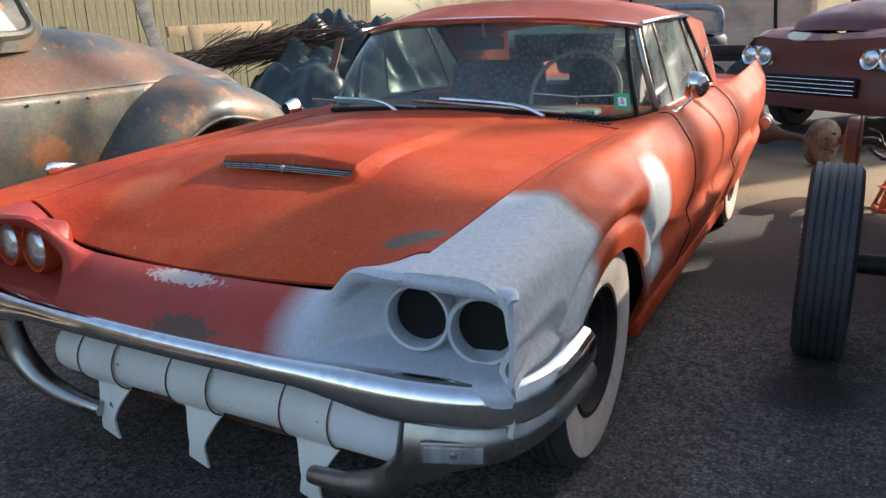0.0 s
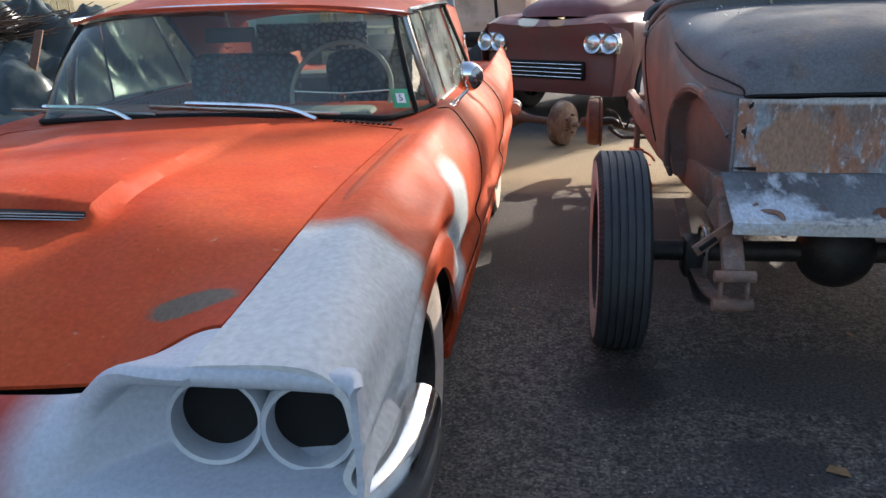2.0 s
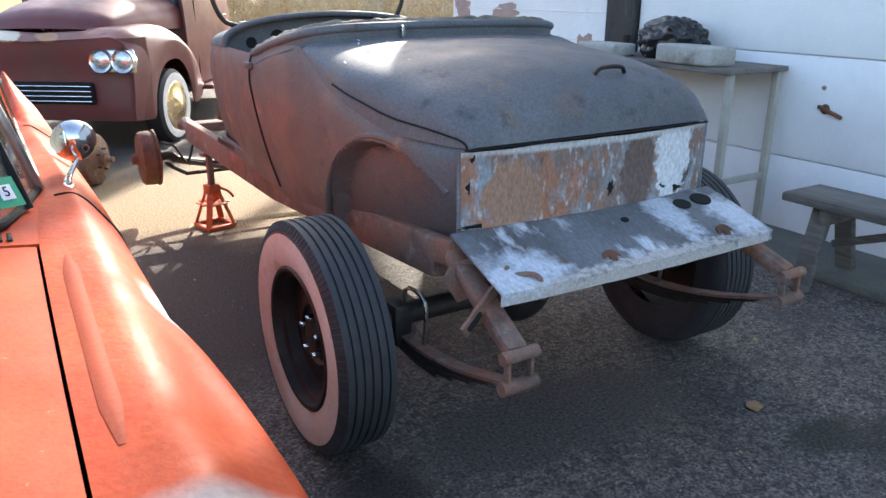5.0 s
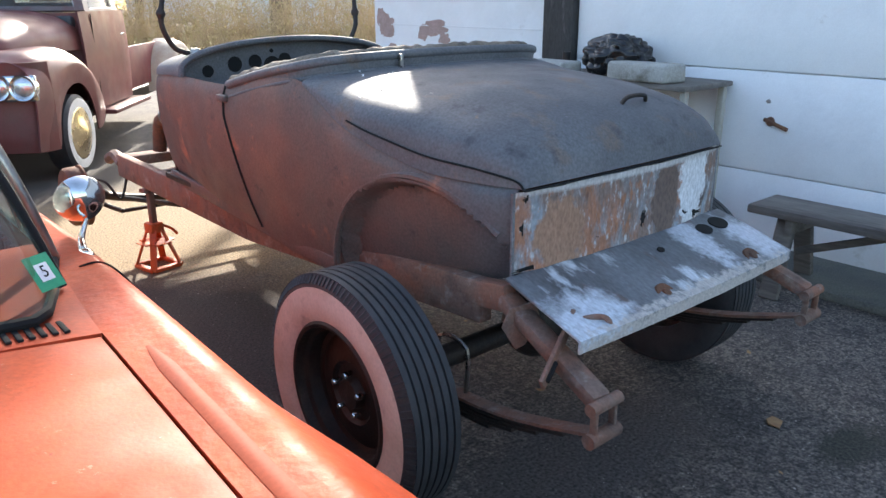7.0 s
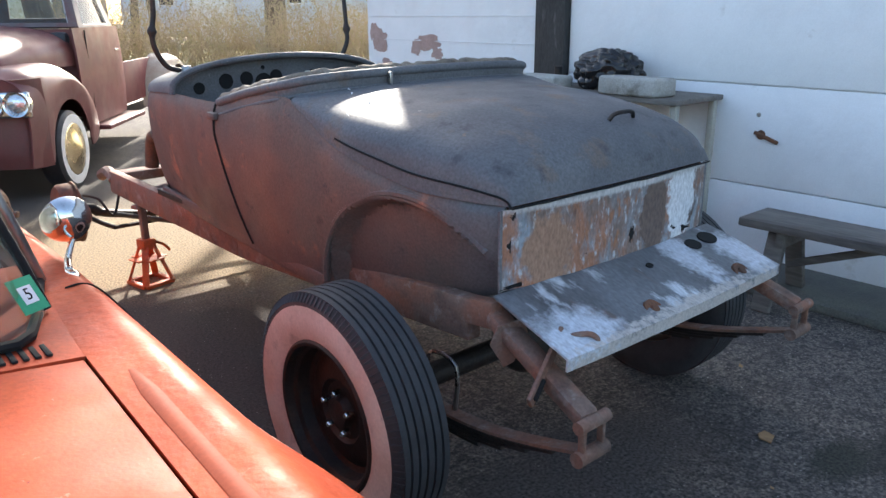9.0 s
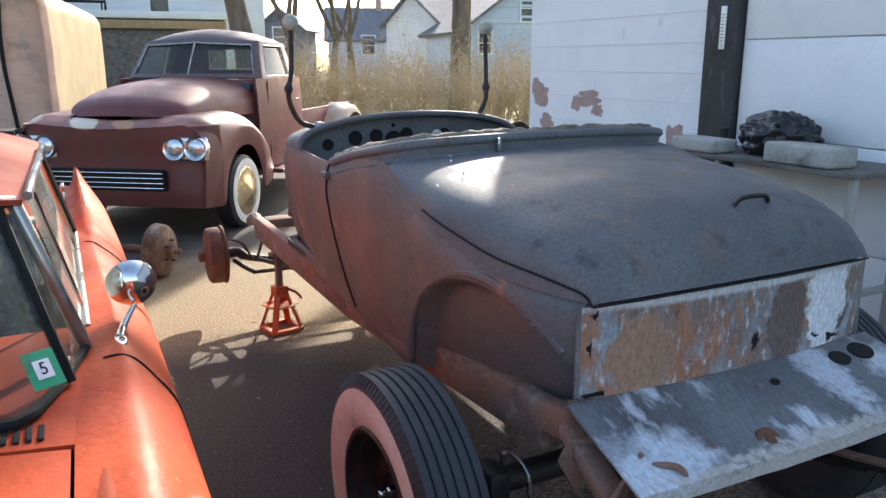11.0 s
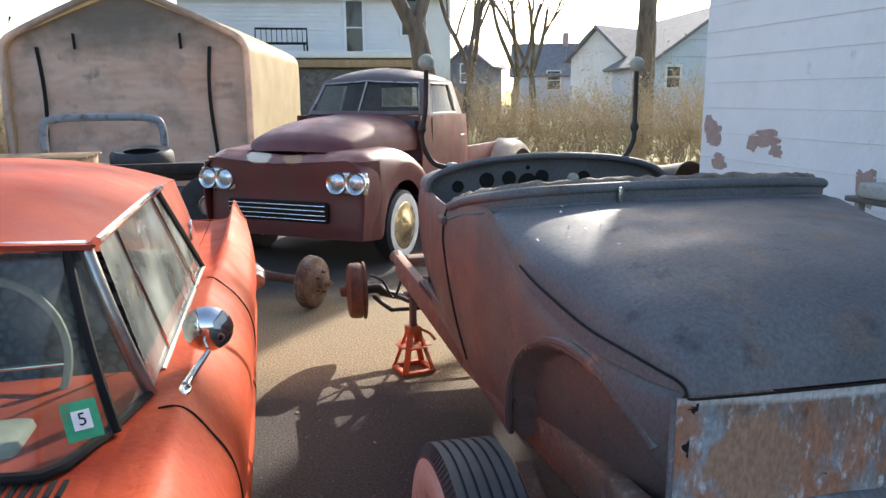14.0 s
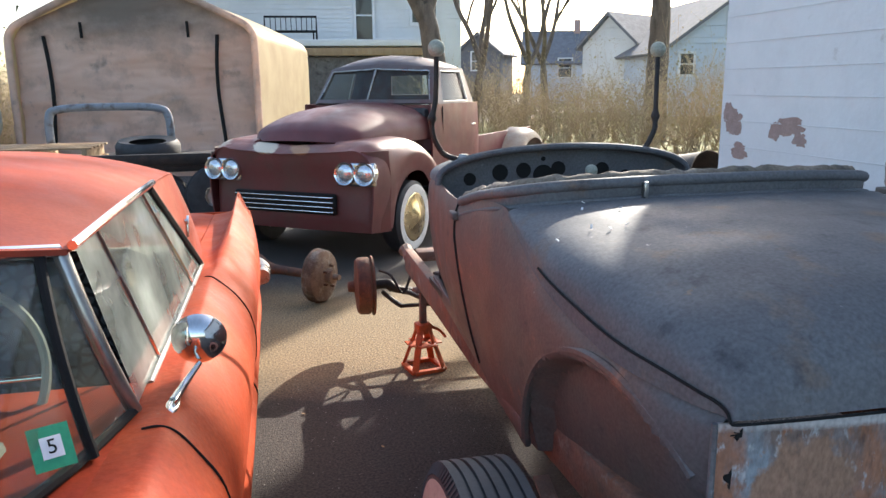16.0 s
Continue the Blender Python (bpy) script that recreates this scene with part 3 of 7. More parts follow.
HOOD_EDGE = lambda X: 1.42 + 0.025 * min(1, (abs(X) / 0.465)) ** 2 + 0.025 * max(0, (abs(X) - 0.465) / 0.225)


def scoop(X, y):
    """Height of the air scoop: a low box that opens towards the front."""
    w = 0.27 + 0.05 * (y - 1.8)
    a = max(0.0, min(1.0, (w - abs(X)) / 0.03))
    b = max(0.0, min(1.0, (y - 1.80 - 0.04 * (1 - abs(X) / w)) / 0.03)) if abs(X) < w else 0.0
    return 0.036 * a * a * (3 - 2 * a) * b * max(0.0, 1 - (y - 1.85) / 1.05)


def hood_pt(u, v):
    X = -1 + 2 * u
    y0 = HOOD_EDGE(X * 0.685)
    y = y0 + (2.84 - y0) * v
    x = X * (t_xin(y) - 0.006)
    return Vector((TX + x, y, t_zhood(x, y) + scoop(x, y)))


bm = bmesh.new()
sheet(bm, 84, 110, hood_pt)
thick(bm, 0.01)
hood = part("hood", bm, "tb_red", tbird, "sun-faded red hood with a low air scoop")

# cowl, rear deck and tail panel
bm = bmesh.new()
sheet(bm, 30, 10, lambda u, v: Vector((TX + (-1 + 2 * u) * t_xin(2.85 + 0.6 * v), 2.85 + 0.6 * v, t_zin(2.85 + 0.6 * v) + 0.04 * (1 - (2 * u - 1) ** 2) * (1 - v))))
part("cowl", thick(bm, 0.01), "tb_red", tbird)
bm = bmesh.new()
sheet(bm, 30, 24, lambda u, v: Vector((TX + (-1 + 2 * u) * (t_xin(4.7 + 1.63 * v) - 0.004), 4.7 + 1.63 * v, t_zin(4.7 + 1.63 * v) + 0.035 * (1 - (2 * u - 1) ** 2))))
part("trunk_lid", thick(bm, 0.01), "tb_red", tbird)
bm = bmesh.new()
sheet(bm, 30, 10, lambda u, v: Vector((TX + (-1 + 2 * u) * 0.87, 6.35 + 0.06 * math.sin(3.14 * v), 0.8 - 0.5 * v)))
part("tail_panel", thick(bm, 0.01), "tb_red", tbird)


# nose with the headlight hollows
def nose_pt(u, v):
    X = -0.936 + 1.872 * u
    a = abs(X)
    w = max(0.0, min(1.0, (a - 0.40) / 0.24 if X > 0 else (a - 0.36) / 0.15))
    w = w * w * (3 - 2 * w)
    ye = HOOD_EDGE(X) - 0.012
    ze = 0.785 - edge_drop(X)
    flat = [(ye, ze), (ye - 0.025, ze - 0.008), (ye - 0.05, ze - 0.02), (ye - 0.075, ze - 0.035), (ye - 0.095, ze - 0.05), (ye - 0.11, ze - 0.065), (ye - 0.125, 0.595), (ye - 0.135, 0.58), (ye - 0.142, 0.567), (ye - 0.148, 0.553), (ye - 0.15, 0.54)]
    brow = [(min(ye, 1.46) if a < 0.69 else 1.365, ze if a < 0.69 else 0.780), (1.338, 0.781), (1.341, 0.768), (1.385, 0.762), (1.425, 0.759), (1.448, 0.745), (1.452, 0.66), (1.435, 0.605), (1.365, 0.588), (1.305, 0.576), (1.30, 0.552)]
    wall = [(1.345, 0.776), (1.335, 0.774), (1.335, 0.755), (1.335, 0.735), (1.335, 0.71), (1.335, 0.685), (1.335, 0.65), (1.335, 0.62), (1.330, 0.595), (1.325, 0.575), (1.322, 0.552)]
    k = max(0.0, min(1.0, (a - 0.925) / 0.010))
    back = 0.5 * max(0.0, a - 0.76) ** 2 * (1 - k)
    fall = 0.014 * max(0.0, (a - 0.80) / 0.12) ** 1.5
    brow = [((1 - k) * b[0] + k * c[0], (1 - k) * b[1] + k * c[1] - fall * max(0.0, 1 - i / 7)) for i, (b, c) in enumerate(zip(brow, wall))]
    pts = [((1 - w) * f[0] + w * b[0] + back, (1 - w) * f[1] + w * b[1]) for f, b in zip(flat, brow)]
    p = spline([(y, z, 0) for y, z in pts], v)
    return Vector((TX + X, p.x, p.y))


bm = bmesh.new()
sheet(bm, 240, 52, nose_pt)
part("nose_panel", thick(bm, 0.01), "tb_darkred", tbird)
bm = bmesh.new()
box(bm, TX, 2.1, 0.55, 1.2, 1.2, 0.2)
part("engine_bay", bm, "black", tbird)

# front bumper: a heavy bar that wraps round, with lower loops and a bar between them
B_PATH = [(0, 1.262, 0), (0.2, 1.264, 0), (0.4, 1.270, 0), (0.6, 1.285, 0), (0.78, 1.308, 0), (0.89, 1.350, 0), (0.94, 1.44, 0), (0.952, 1.56, 0), (0.95, 1.68, 0)]


def bumper_pt(u, v):
    X = -1 + 2 * u
    a, sg = abs(X), (1 if X > 0 else -1)
    p, q = spline(B_PATH, a), spline(B_PATH, min(1, a + 0.01)) - spline(B_PATH, max(0, a - 0.01))
    n = Vector((q.y, -q.x, 0)).normalized()
    ang = 2 * math.pi * v
    e = max(0.0, min(1.0, (p.x - 0.42) / 0.28))
    e = e * e * (3 - 2 * e)
    h, dep = 0.030 + 0.022 * e, 0.032 + 0.016 * e
    c, d = math.cos(ang), math.sin(ang)
    p = p + n * dep * (abs(c) ** 0.75) * (1 if c > 0 else -0.5)
    return Vector((TX + sg * p.x, p.y, 0.549 - 0.012 * e + h * (abs(d) ** 0.85) * (1 if d > 0 else -1)))


bm = bmesh.new()
sheet(bm, 100, 24, bumper_pt, wrap_v=True)
bumper = part("front_bumper", bm, "chrome", tbird, "bright chrome bumper with dull patches")
LIP = curve([(0.60, 0.245), (0.70, 0.285), (0.82, 0.345), (0.92, 0.385), (0.955, 0.40)])
for s in (-1, 1):
    bm = bmesh.new()
    def lower(u, v):
        a = 0.448 + 0.545 * u
        p = spline(B_PATH, a)
        q = spline(B_PATH, min(1, a + 0.01)) - spline(B_PATH, a - 0.01)
        n = Vector((q.y, -q.x, 0)).normalized()
        z1 = LIP(p.x)
        p = p + n * (0.012 + 0.035 * math.sin(math.pi * min(1, v * 1.15)) - 0.05 * max(0, v - 0.8) / 0.2)
        return Vector((TX + s * p.x, p.y + 0.015, 0.52 + (z1 - 0.52) * v))
    sheet(bm, 30, 14, lower)
    part("bumper_corner", thick(bm, 0.012), "dullchrome", bumper, "dull lower bumper corner")
    bm = tb([(TX + s * 0.385, 1.365, 0.215), (TX + s * 0.50, 1.352, 0.235), (TX + s * 0.61, 1.345, 0.272), (TX + s * 0.68, 1.34, 0.34), (TX + s * 0.705, 1.335, 0.42), (TX + s * 0.715, 1.335, 0.50)],
            lambda t: 0.022 + 0.016 * min(1.0, t * 2.0), n=18, steps=40)
    part("bumper_loop", bm, "dullchrome", bumper, "dull pitted lower bumper loop")
    lm = Matrix.Translation((TX + s * 0.825, 1.284, 0.437)) @ Matrix.Rotation(radians(22 * s), 4, "Z")
    lamp = part("parking_lamp", bx(0, 0, 0, 0.125, 0.016, 0.040, 0.006, lm), "parklens", tbird, "dull clear parking lamp")
    part("lamp_rim", bx(0, 0.004, 0, 0.138, 0.012, 0.052, 0.006, lm), "dullchrome", lamp)
    part("lamp_screw", bx(0.0, -0.008, 0.002, 0.014, 0.006, 0.014, 0.003, lm), "dullchrome", lamp)
bm = bmesh.new()
lathe(bm, [(0.0, -0.565), (0.055, -0.562), (0.074, -0.545), (0.078, -0.51), (0.078, -0.2), (0.078, 0.2), (0.078, 0.45), (0.0, 0.455)], 40, along_x(TX, 1.435, 0.365))
bar = part("grille_bar", dent(bm, 0.002, 6), "cream", tbird, "chipped cream painted tubular grille bar")
# a curled white sheet serves as the end piece
bm = bmesh.new()
def end_sheet(u, v):
    a = radians(70 + 215 * v)
    r = 0.084 - 0.012 * max(0.0, u - 0.7) / 0.3
    cut = 0.30 * max(0.0, v - 0.62) / 0.38
    x = 0.43 + (0.245 - 0.05 * (2 * v - 0.9) ** 2) * u + cut * 0.25 * (1 - u)
    return Vector((TX + x, 1.435 + r * math.cos(a), 0.366 + r * math.sin(a)))
sheet(bm, 16, 28, end_sheet)
part("end_cover", thick(bm, 0.003), "white", bar, "clean white replacement end piece")
for X in (-0.355, 0.0, 0.385):
    bm = bmesh.new()
    def strap(u, v, X=X):
        r = 0.086
        if u < 0.66:
            a = radians(75 + 170 * u / 0.66)
            p = (1.435 + r * math.cos(a), 0.365 + r * math.sin(a))
            w, sh = 0.072, 0.0
        else:
            k = (u - 0.66) / 0.34
            p0 = (1.435 + r * math.cos(radians(245)), 0.365 + r * math.sin(radians(245)))
            p = (p0[0] - 0.030 * math.sin(k * 2.2), p0[1] - 0.145 * k)
            w, sh = 0.072 - 0.046 * min(1.0, k * 1.5) ** 0.7 + 0.008 * max(0.0, k - 0.66) * 3, -0.02 * k
        z = p[1] - (0.022 * v * max(0.0, (u - 0.9) / 0.1))
        return Vector((TX + X + sh + w * (2 * v - 1), p[0], z))
    sheet(bm, 40, 8, strap)
    br0 = part("bar_bracket", thick(bm, 0.007), "cream", bar)
    for v in (0.0, 1.0):
        part("bracket_edge", tb([strap(0.05 + 0.6 * i / 14, v) + Vector((0, -0.003, 0)) for i in range(15)], 0.0022, n=5, steps=28), "rustbrown", br0)
part("valance", bx(TX, 1.52, 0.235, 1.1, 0.08, 0.05, 0.01), "rustbrown", tbird, "rusty lower grille pan")
# black block stands in for the shade behind the grille bar
part("grille_dark_fill", bx(TX, 1.60, 0.40, 1.5, 0.06, 0.34, 0.01), "black", tbird)

# headlight bezels: bare sockets on the grey side, lamps on the red side
for s in (-1, 1):
    for X, Y in (((0.695, 1.386), (0.842, 1.394)) if s > 0 else ((0.60, 1.40), (0.742, 1.41))):
        m = Matrix.Translation((TX + s * X, Y, 0.676 if X < 0.8 else 0.667)) @ Matrix.Rotation(radians(9 * s), 4, "Z") @ Matrix.Rotation(radians(86), 4, "X")
        bm = bmesh.new()
        lathe(bm, [(0.078, -0.09), (0.077, 0.0), (0.073, 0.010), (0.066, 0.008), (0.062, -0.015), (0.061, -0.07)], 40, m)
        bz = part("headlight_bezel", bm, "tb_gray" if s > 0 else "tb_red", tbird)
        bm = bmesh.new()
        if s > 0:
            lathe(bm, [(0.0625, -0.028), (0.0625, -0.036), (0.0, -0.036)], 32, m)
            part("socket", bm, "black", bz, "empty dark headlight socket")
        else:
            lathe(bm, [(0.062, -0.01), (0.052, 0.006), (0.03, 0.015), (0.0, 0.018)], 32, m)
            part("headlamp_lens", bm, "lens", bz, "clear round headlamp")

# roof, pillars, glass
W_BASE = lambda X: (2.915 + 0.02 * min(1.0, abs(X) / 0.6) ** 2 + 0.36 * (max(0.0, abs(X) - 0.47) / 0.28) ** 6, 0.885 + 0.025 * (1 - (X / 0.75) ** 2))
W_TOP = lambda X: (3.10 + 0.19 * (abs(X) / 0.65) ** 3, 1.262 - 0.045 * (abs(X) / 0.65) ** 2.5)


def ws_pt(u, v):
    X = -1 + 2 * u
    yb, zb = W_BASE(X * 0.75)
    yt, zt = W_TOP(X * 0.65)
    b, t = Vector((X * 0.75, yb, zb)), Vector((X * 0.65, yt, zt))
    p = b.lerp(t, v) + Vector((0, -0.03, 0.01)) * math.sin(math.pi * v)
    return Vector((TX + p.x, p.y, p.z))


def roof_edge(y):
    """Half width and height of the roof's rim along the car."""
    return 0.665 + 0.02 * math.sin(math.pi * min(1, max(0, (y - 3.2) / 1.8))) - 0.05 * max(0, (y - 4.5) / 0.5) ** 2, 1.222 + 0.02 * math.sin(math.pi * min(1, (y - 3.2) / 1.5)) - 0.05 * max(0, (y - 4.4) / 0.6) ** 2


def roof_pt(u, v):
    X = -1 + 2 * u
    a = abs(X)
    yt, zt = W_TOP(X * 0.66)
    y = yt - 0.025 + (5.02 - 0.1 * a * a - yt) * v
    w, ze = roof_edge(y)
    z = ze + 0.112 * (1 - a**3.0) * min(1.0, 0.50 + 3 * v) * (1 - 0.55 * v**4)
    return Vector((TX + w * X, y, z))


bm = bmesh.new()
sheet(bm, 48, 48, roof_pt)
part("roof", thick(bm, 0.012), "tb_roof", tbird, "red roof with soft lighter and darker patches")
GL = glass("car_glass", (0.70, 0.83, 0.76), 0.20)
M["glass"] = GL
bm = bmesh.new()
sheet(bm, 40, 12, ws_pt)
ws = part("windshield", bm, "glass", tbird, "dusty curved windshield")
ws.visible_shadow = False
part("header_trim", tb([ws_pt(i / 16, 1.0) + Vector((0, -0.006, 0.004)) for i in range(17)], 0.013, n=8, steps=48), "chrome", ws)
part("base_seal", tb([ws_pt(i / 16, 0.0) + Vector((0, -0.004, 0.002)) for i in range(17)], 0.011, n=8, steps=48), "black", ws)
for s in (0, 1):
    part("pillar_trim", tb([ws_pt(s, i / 6) for i in range(7)], 0.015, n=10, steps=16), "dullchrome", ws)
    part("pillar_seal", tb([ws_pt(s + (0.022 if s == 0 else -0.022), i / 6) + Vector((0, -0.006, 0)) for i in range(7)], 0.010, n=8, steps=16), "black", ws)

for s in (-1, 1):
    bm = bmesh.new()
    def quarter(u, v):
        fw, rw = (Vector((0.672, 4.07, 1.232)), Vector((0.742, 4.60, 0.868))), (roof_edge(4.92), Vector((0.70, 5.18, 0.815)))
        top = Vector((roof_edge(4.07 + 0.85 * u)[0] - 0.002, 4.07 + 0.85 * u, roof_edge(4.07 + 0.85 * u)[1] - 0.004))
        bot = fw[1].lerp(rw[1], u)
        p = top.lerp(bot, v) + Vector((0.012, 0, 0)) * math.sin(math.pi * v)
        return Vector((TX + s * p.x, p.y, p.z))
    sheet(bm, 24, 14, quarter)
    q = part("roof_pillar", thick(bm, 0.02), "tb_roof", tbird, "broad red rear roof pillar")
    bm = bmesh.new()
    for a in (0, 120, 240):
        slab(bm, (TX + s * 0.735, 4.45, 1.06), (TX + s * 0.735, 4.45 + 0.045 * math.cos(radians(a + 30)), 1.06 + 0.045 * math.sin(radians(a + 30))), 0.012, 0.008, 0.003)
    part("pillar_badge", bm, "chrome", q, "small winged chrome badge")
    # side glass with its frames
    top = lambda y: Vector((TX + s * (roof_edge(y)[0] + 0.002), y, roof_edge(y)[1] - 0.004))
    bot = lambda y: Vector((TX + s * 0.752, y, 0.888))
    for nm, a0, a1, b0, b1 in (("vent_glass", 3.31, 3.46, 3.33, 3.60), ("door_glass", 3.46, 3.92, 3.60, 4.30), ("quarter_glass", 3.94, 4.06, 4.32, 4.58)):
        bm = bmesh.new()
        sheet(bm, 8, 6, lambda u, v: top(a0 + (a1 - a0) * u).lerp(bot(b0 + (b1 - b0) * u), v))
        g = part(nm, bm, "side_glass", tbird)
        g.visible_shadow = False
    part("window_divider", tb([top(3.93), bot(4.31)], 0.009, n=8), "chrome", tbird)
    part("window_divider", tb([top(3.46), bot(3.60)], 0.006, n=8), "chrome", tbird)
    part("window_seal", tb([top(4.06), bot(4.59)], 0.014, n=8), "black", tbird)
    part("drip_rail", tb([top(3.27 + 0.82 * i / 8) + Vector((s * 0.008, 0, 0.012)) for i in range(9)], 0.010, n=8, steps=24), "chrome", tbird)
    part("belt_trim", tb([bot(3.44 + 1.16 * i / 6) + Vector((s * 0.006, 0, -0.004)) for i in range(7)], 0.008, n=8, steps=18), "dullchrome", tbird)
    # door seams and trim
    for pts in ([t_side(s, 3.20, k / 12) + Vector((s * 0.0015, 0, 0.001)) for k in range(1, 13)], [t_side(s, 4.42, k / 12) + Vector((s * 0.0015, 0, 0.001)) for k in range(1, 13)]):
        part("door_seam", tb(pts, 0.0026, n=5, steps=40), "black", tbird)
    bm = bmesh.new()
    def bead(u, v):
        y = 2.02 + 0.72 * u
        e = min(1.0, 8 * u, 8 * (1 - u))
        return t_side(s, y, 0.10 + (v - 0.5) * 0.055 * (0.3 + 0.7 * e)) + Vector((0, 0, 0.001 + 0.0022 * e * math.sin(math.pi * v)))
    sheet(bm, 30, 8, bead)
    part("fender_bead", bm, "tb_bead", tbird)
    wheel("wheel", tbird, TX + s * 0.80, arch_f, 0.345, s, 0.345, 0.19, 0.19)
    wheel("wheel", tbird, TX + s * 0.78, arch_r, 0.345, s, 0.345, 0.19, 0.19)
    part("arch_liner", bx(TX + s * 0.62, arch_f, 0.45, 0.06, 0.9, 0.5, 0.02), "darkmetal", tbird)
    part("arch_liner", bx(TX + s * 0.60, arch_r, 0.42, 0.06, 0.8, 0.4, 0.02), "darkmetal", tbird)
    part("rocker", bx(TX + s * 0.86, 3.55, 0.21, 0.05, 1.95, 0.07, 0.015), "tb_red", tbird)
    bm = tb([(TX + s * 0.60, 6.44, 0.46), (TX + s * 0.84, 6.40, 0.47), (TX + s * 0.915, 6.22, 0.475), (TX + s * 0.92, 6.0, 0.475)], 0.045, n=14, steps=24)
    part("rear_bumper_end", bm, "dullchrome", tbird, "dull chrome rear bumper end")
    for z in (0.70, 0.58):
        bm = bmesh.new()
        lathe(bm, [(0.07, -0.02), (0.07, 0.02), (0.055, 0.03), (0.0, 0.035)], 24, Matrix.Translation((TX + s * 0.66, 6.37, z)) @ Matrix.Rotation(radians(-90), 4, "X"))
        part("tail_lamp", bm, "lens_red", tbird)
part("rear_bumper", tb([(TX - 0.62, 6.44, 0.46), (TX, 6.48, 0.46), (TX + 0.62, 6.44, 0.46)], 0.06, n=12), "dullchrome", tbird)
part("floor_pan", bx(TX, 3.9, 0.24, 1.66, 4.2, 0.05, 0.01), "darkmetal", tbird)
part("rear_window", (lambda b: (sheet(b, 14, 6, lambda u, v: Vector((TX + (-1 + 2 * u) * (0.58 + 0.06 * v), 4.96 + 0.18 * v, 1.20 - 0.34 * v))), b)[1])(bmesh.new()), "glass", tbird).visible_shadow = False

# cabin
part("dashboard", bx(TX, 3.14, 0.83, 1.36, 0.30, 0.10, 0.05), "interior", tbird, "dark dashboard with pale padded top")
part("cluster_hood", bx(TX + 0.38, 3.10, 0.885, 0.36, 0.16, 0.05, 0.025), "palevinyl", tbird)
bm = bmesh.new()
m = Matrix.Translation((TX + 0.36, 3.40, 0.935)) @ Matrix.Rotation(radians(62), 4, "X")
lathe(bm, [(0.205 + 0.010 * math.cos(a * 0.785), 0.010 * math.sin(a * 0.785)) for a in range(9)], 48, m)
sw = part("steering_wheel", bm, "palevinyl", tbird, "thin pale steering wheel")
bm = bmesh.new()
for a in (0, 180, 270):
    slab(bm, m @ Vector((0, 0, -0.03)), m @ Vector((0.2 * math.cos(radians(a)), 0.2 * math.sin(radians(a)), 0)), 0.02, 0.008, 0.003)
part("spokes", bm, "chrome", sw)
for X in (-0.36, 0.36):
    seat = part("seat_cushion", bx(TX + X, 3.85, 0.50, 0.58, 0.56, 0.16, 0.06), "interior", tbird)
    part("seat_back", bx(TX + X, 4.18, 0.76, 0.58, 0.14, 0.56, 0.07), "leopard_dark", seat, "seat back in a dark leopard print cover")
part("rear_seat", bx(TX, 4.72, 0.66, 1.25, 0.16, 0.44, 0.06), "interior", tbird)
part("window_shade", bx(TX - 0.19, 4.80, 1.085, 0.66, 0.012, 0.15, 0.005), "leopard", tbird, "pale leopard print sun shade")
part("parcel_shelf", bx(TX, 4.93, 0.86, 1.24, 0.3, 0.02, 0.005), "palevinyl", tbird)
for s in (-1, 1):
    dp = part("door_trim", bx(TX + s * 0.745, 3.95, 0.74, 0.03, 1.2, 0.26, 0.01), "redvinyl", tbird, "red pleated door trim")
    bm = bmesh.new()
    for i in range(26):
        tube(bm, [(TX + s * 0.728, 3.4 + 0.045 * i, 0.63), (TX + s * 0.728, 3.4 + 0.045 * i, 0.855)], 0.012, n=6)
    part("pleats", bm, "redvinyl", dp)
part("rear_view_mirror", bx(TX - 0.02, 3.26, 1.165, 0.20, 0.02, 0.055, 0.01), "darkmetal", tbird)
part("mirror_stem", tb([(TX - 0.02, 3.27, 1.18), (TX - 0.02, 3.25, 1.25)], 0.008), "chrome", tbird)
bm = bmesh.new()
for i in range(340):
    z = 1.13 - 0.25 * random.random()
    a = random.random() * 6.28
    r = 0.012 + 0.03 * random.random()
    c = Vector((TX - 0.05 + r * math.cos(a), 3.28 + r * math.sin(a), z))
    d = Vector((math.cos(a), math.sin(a), random.uniform(-0.8, 0.4))) * 0.014
    e = Vector((-math.sin(a), math.cos(a), 0.3)) * 0.004
    bm.faces.new([bm.verts.new(c - e), bm.verts.new(c + d), bm.verts.new(c + e)])
part("tinsel_garland", bm, "tinsel", tbird, "hanging red tinsel garland", smooth=False)

# wipers, louvres, scoop grille, mirror, sticker, sights
for x0, x1 in ((-0.34, -0.62), (0.32, 0.02)):
    a, b = ws_pt(0.5 + x0 / 1.48 + 0.06, 0.02), ws_pt(0.5 + x1 / 1.48 - 0.05, 0.10)
    w = part("wiper_arm", tb([Vector((TX + x0 + 0.1, 2.86, 0.905)), a.lerp(b, 0.3) + Vector((0, -0.03, 0.02)), b + Vector((0, -0.025, 0.01))], 0.008, n=8), "chrome", tbird)
    part("wiper_blade", sb(a.lerp(b, 0.05) + Vector((0.1, -0.02, 0.004)), b + Vector((-0.14, -0.018, 0.0)), 0.008, 0.012, 0.002), "dullchrome", w)
for c0 in (0.16, 0.48):
    for i in range(11 if c0 > 0.3 else 16):
        X = c0 + 0.0185 * i - (0.16 if c0 < 0.3 else 0)
        y = 2.875 + 0.01 * (i / 10)
        z = t_zin(y) + 0.04 * (1 - (X / 0.715) ** 2) * (1 - (y - 2.85) / 0.6) + 0.0015
        part("cowl_louvre", bx(0, 0, 0, 0.010, 0.062, 0.006, 0.002, Matrix.Translation((TX + X, y + 0.02, z)) @ Matrix.Rotation(radians(-2), 4, "X")), "black", tbird)
zf = t_zhood(0, 1.85)
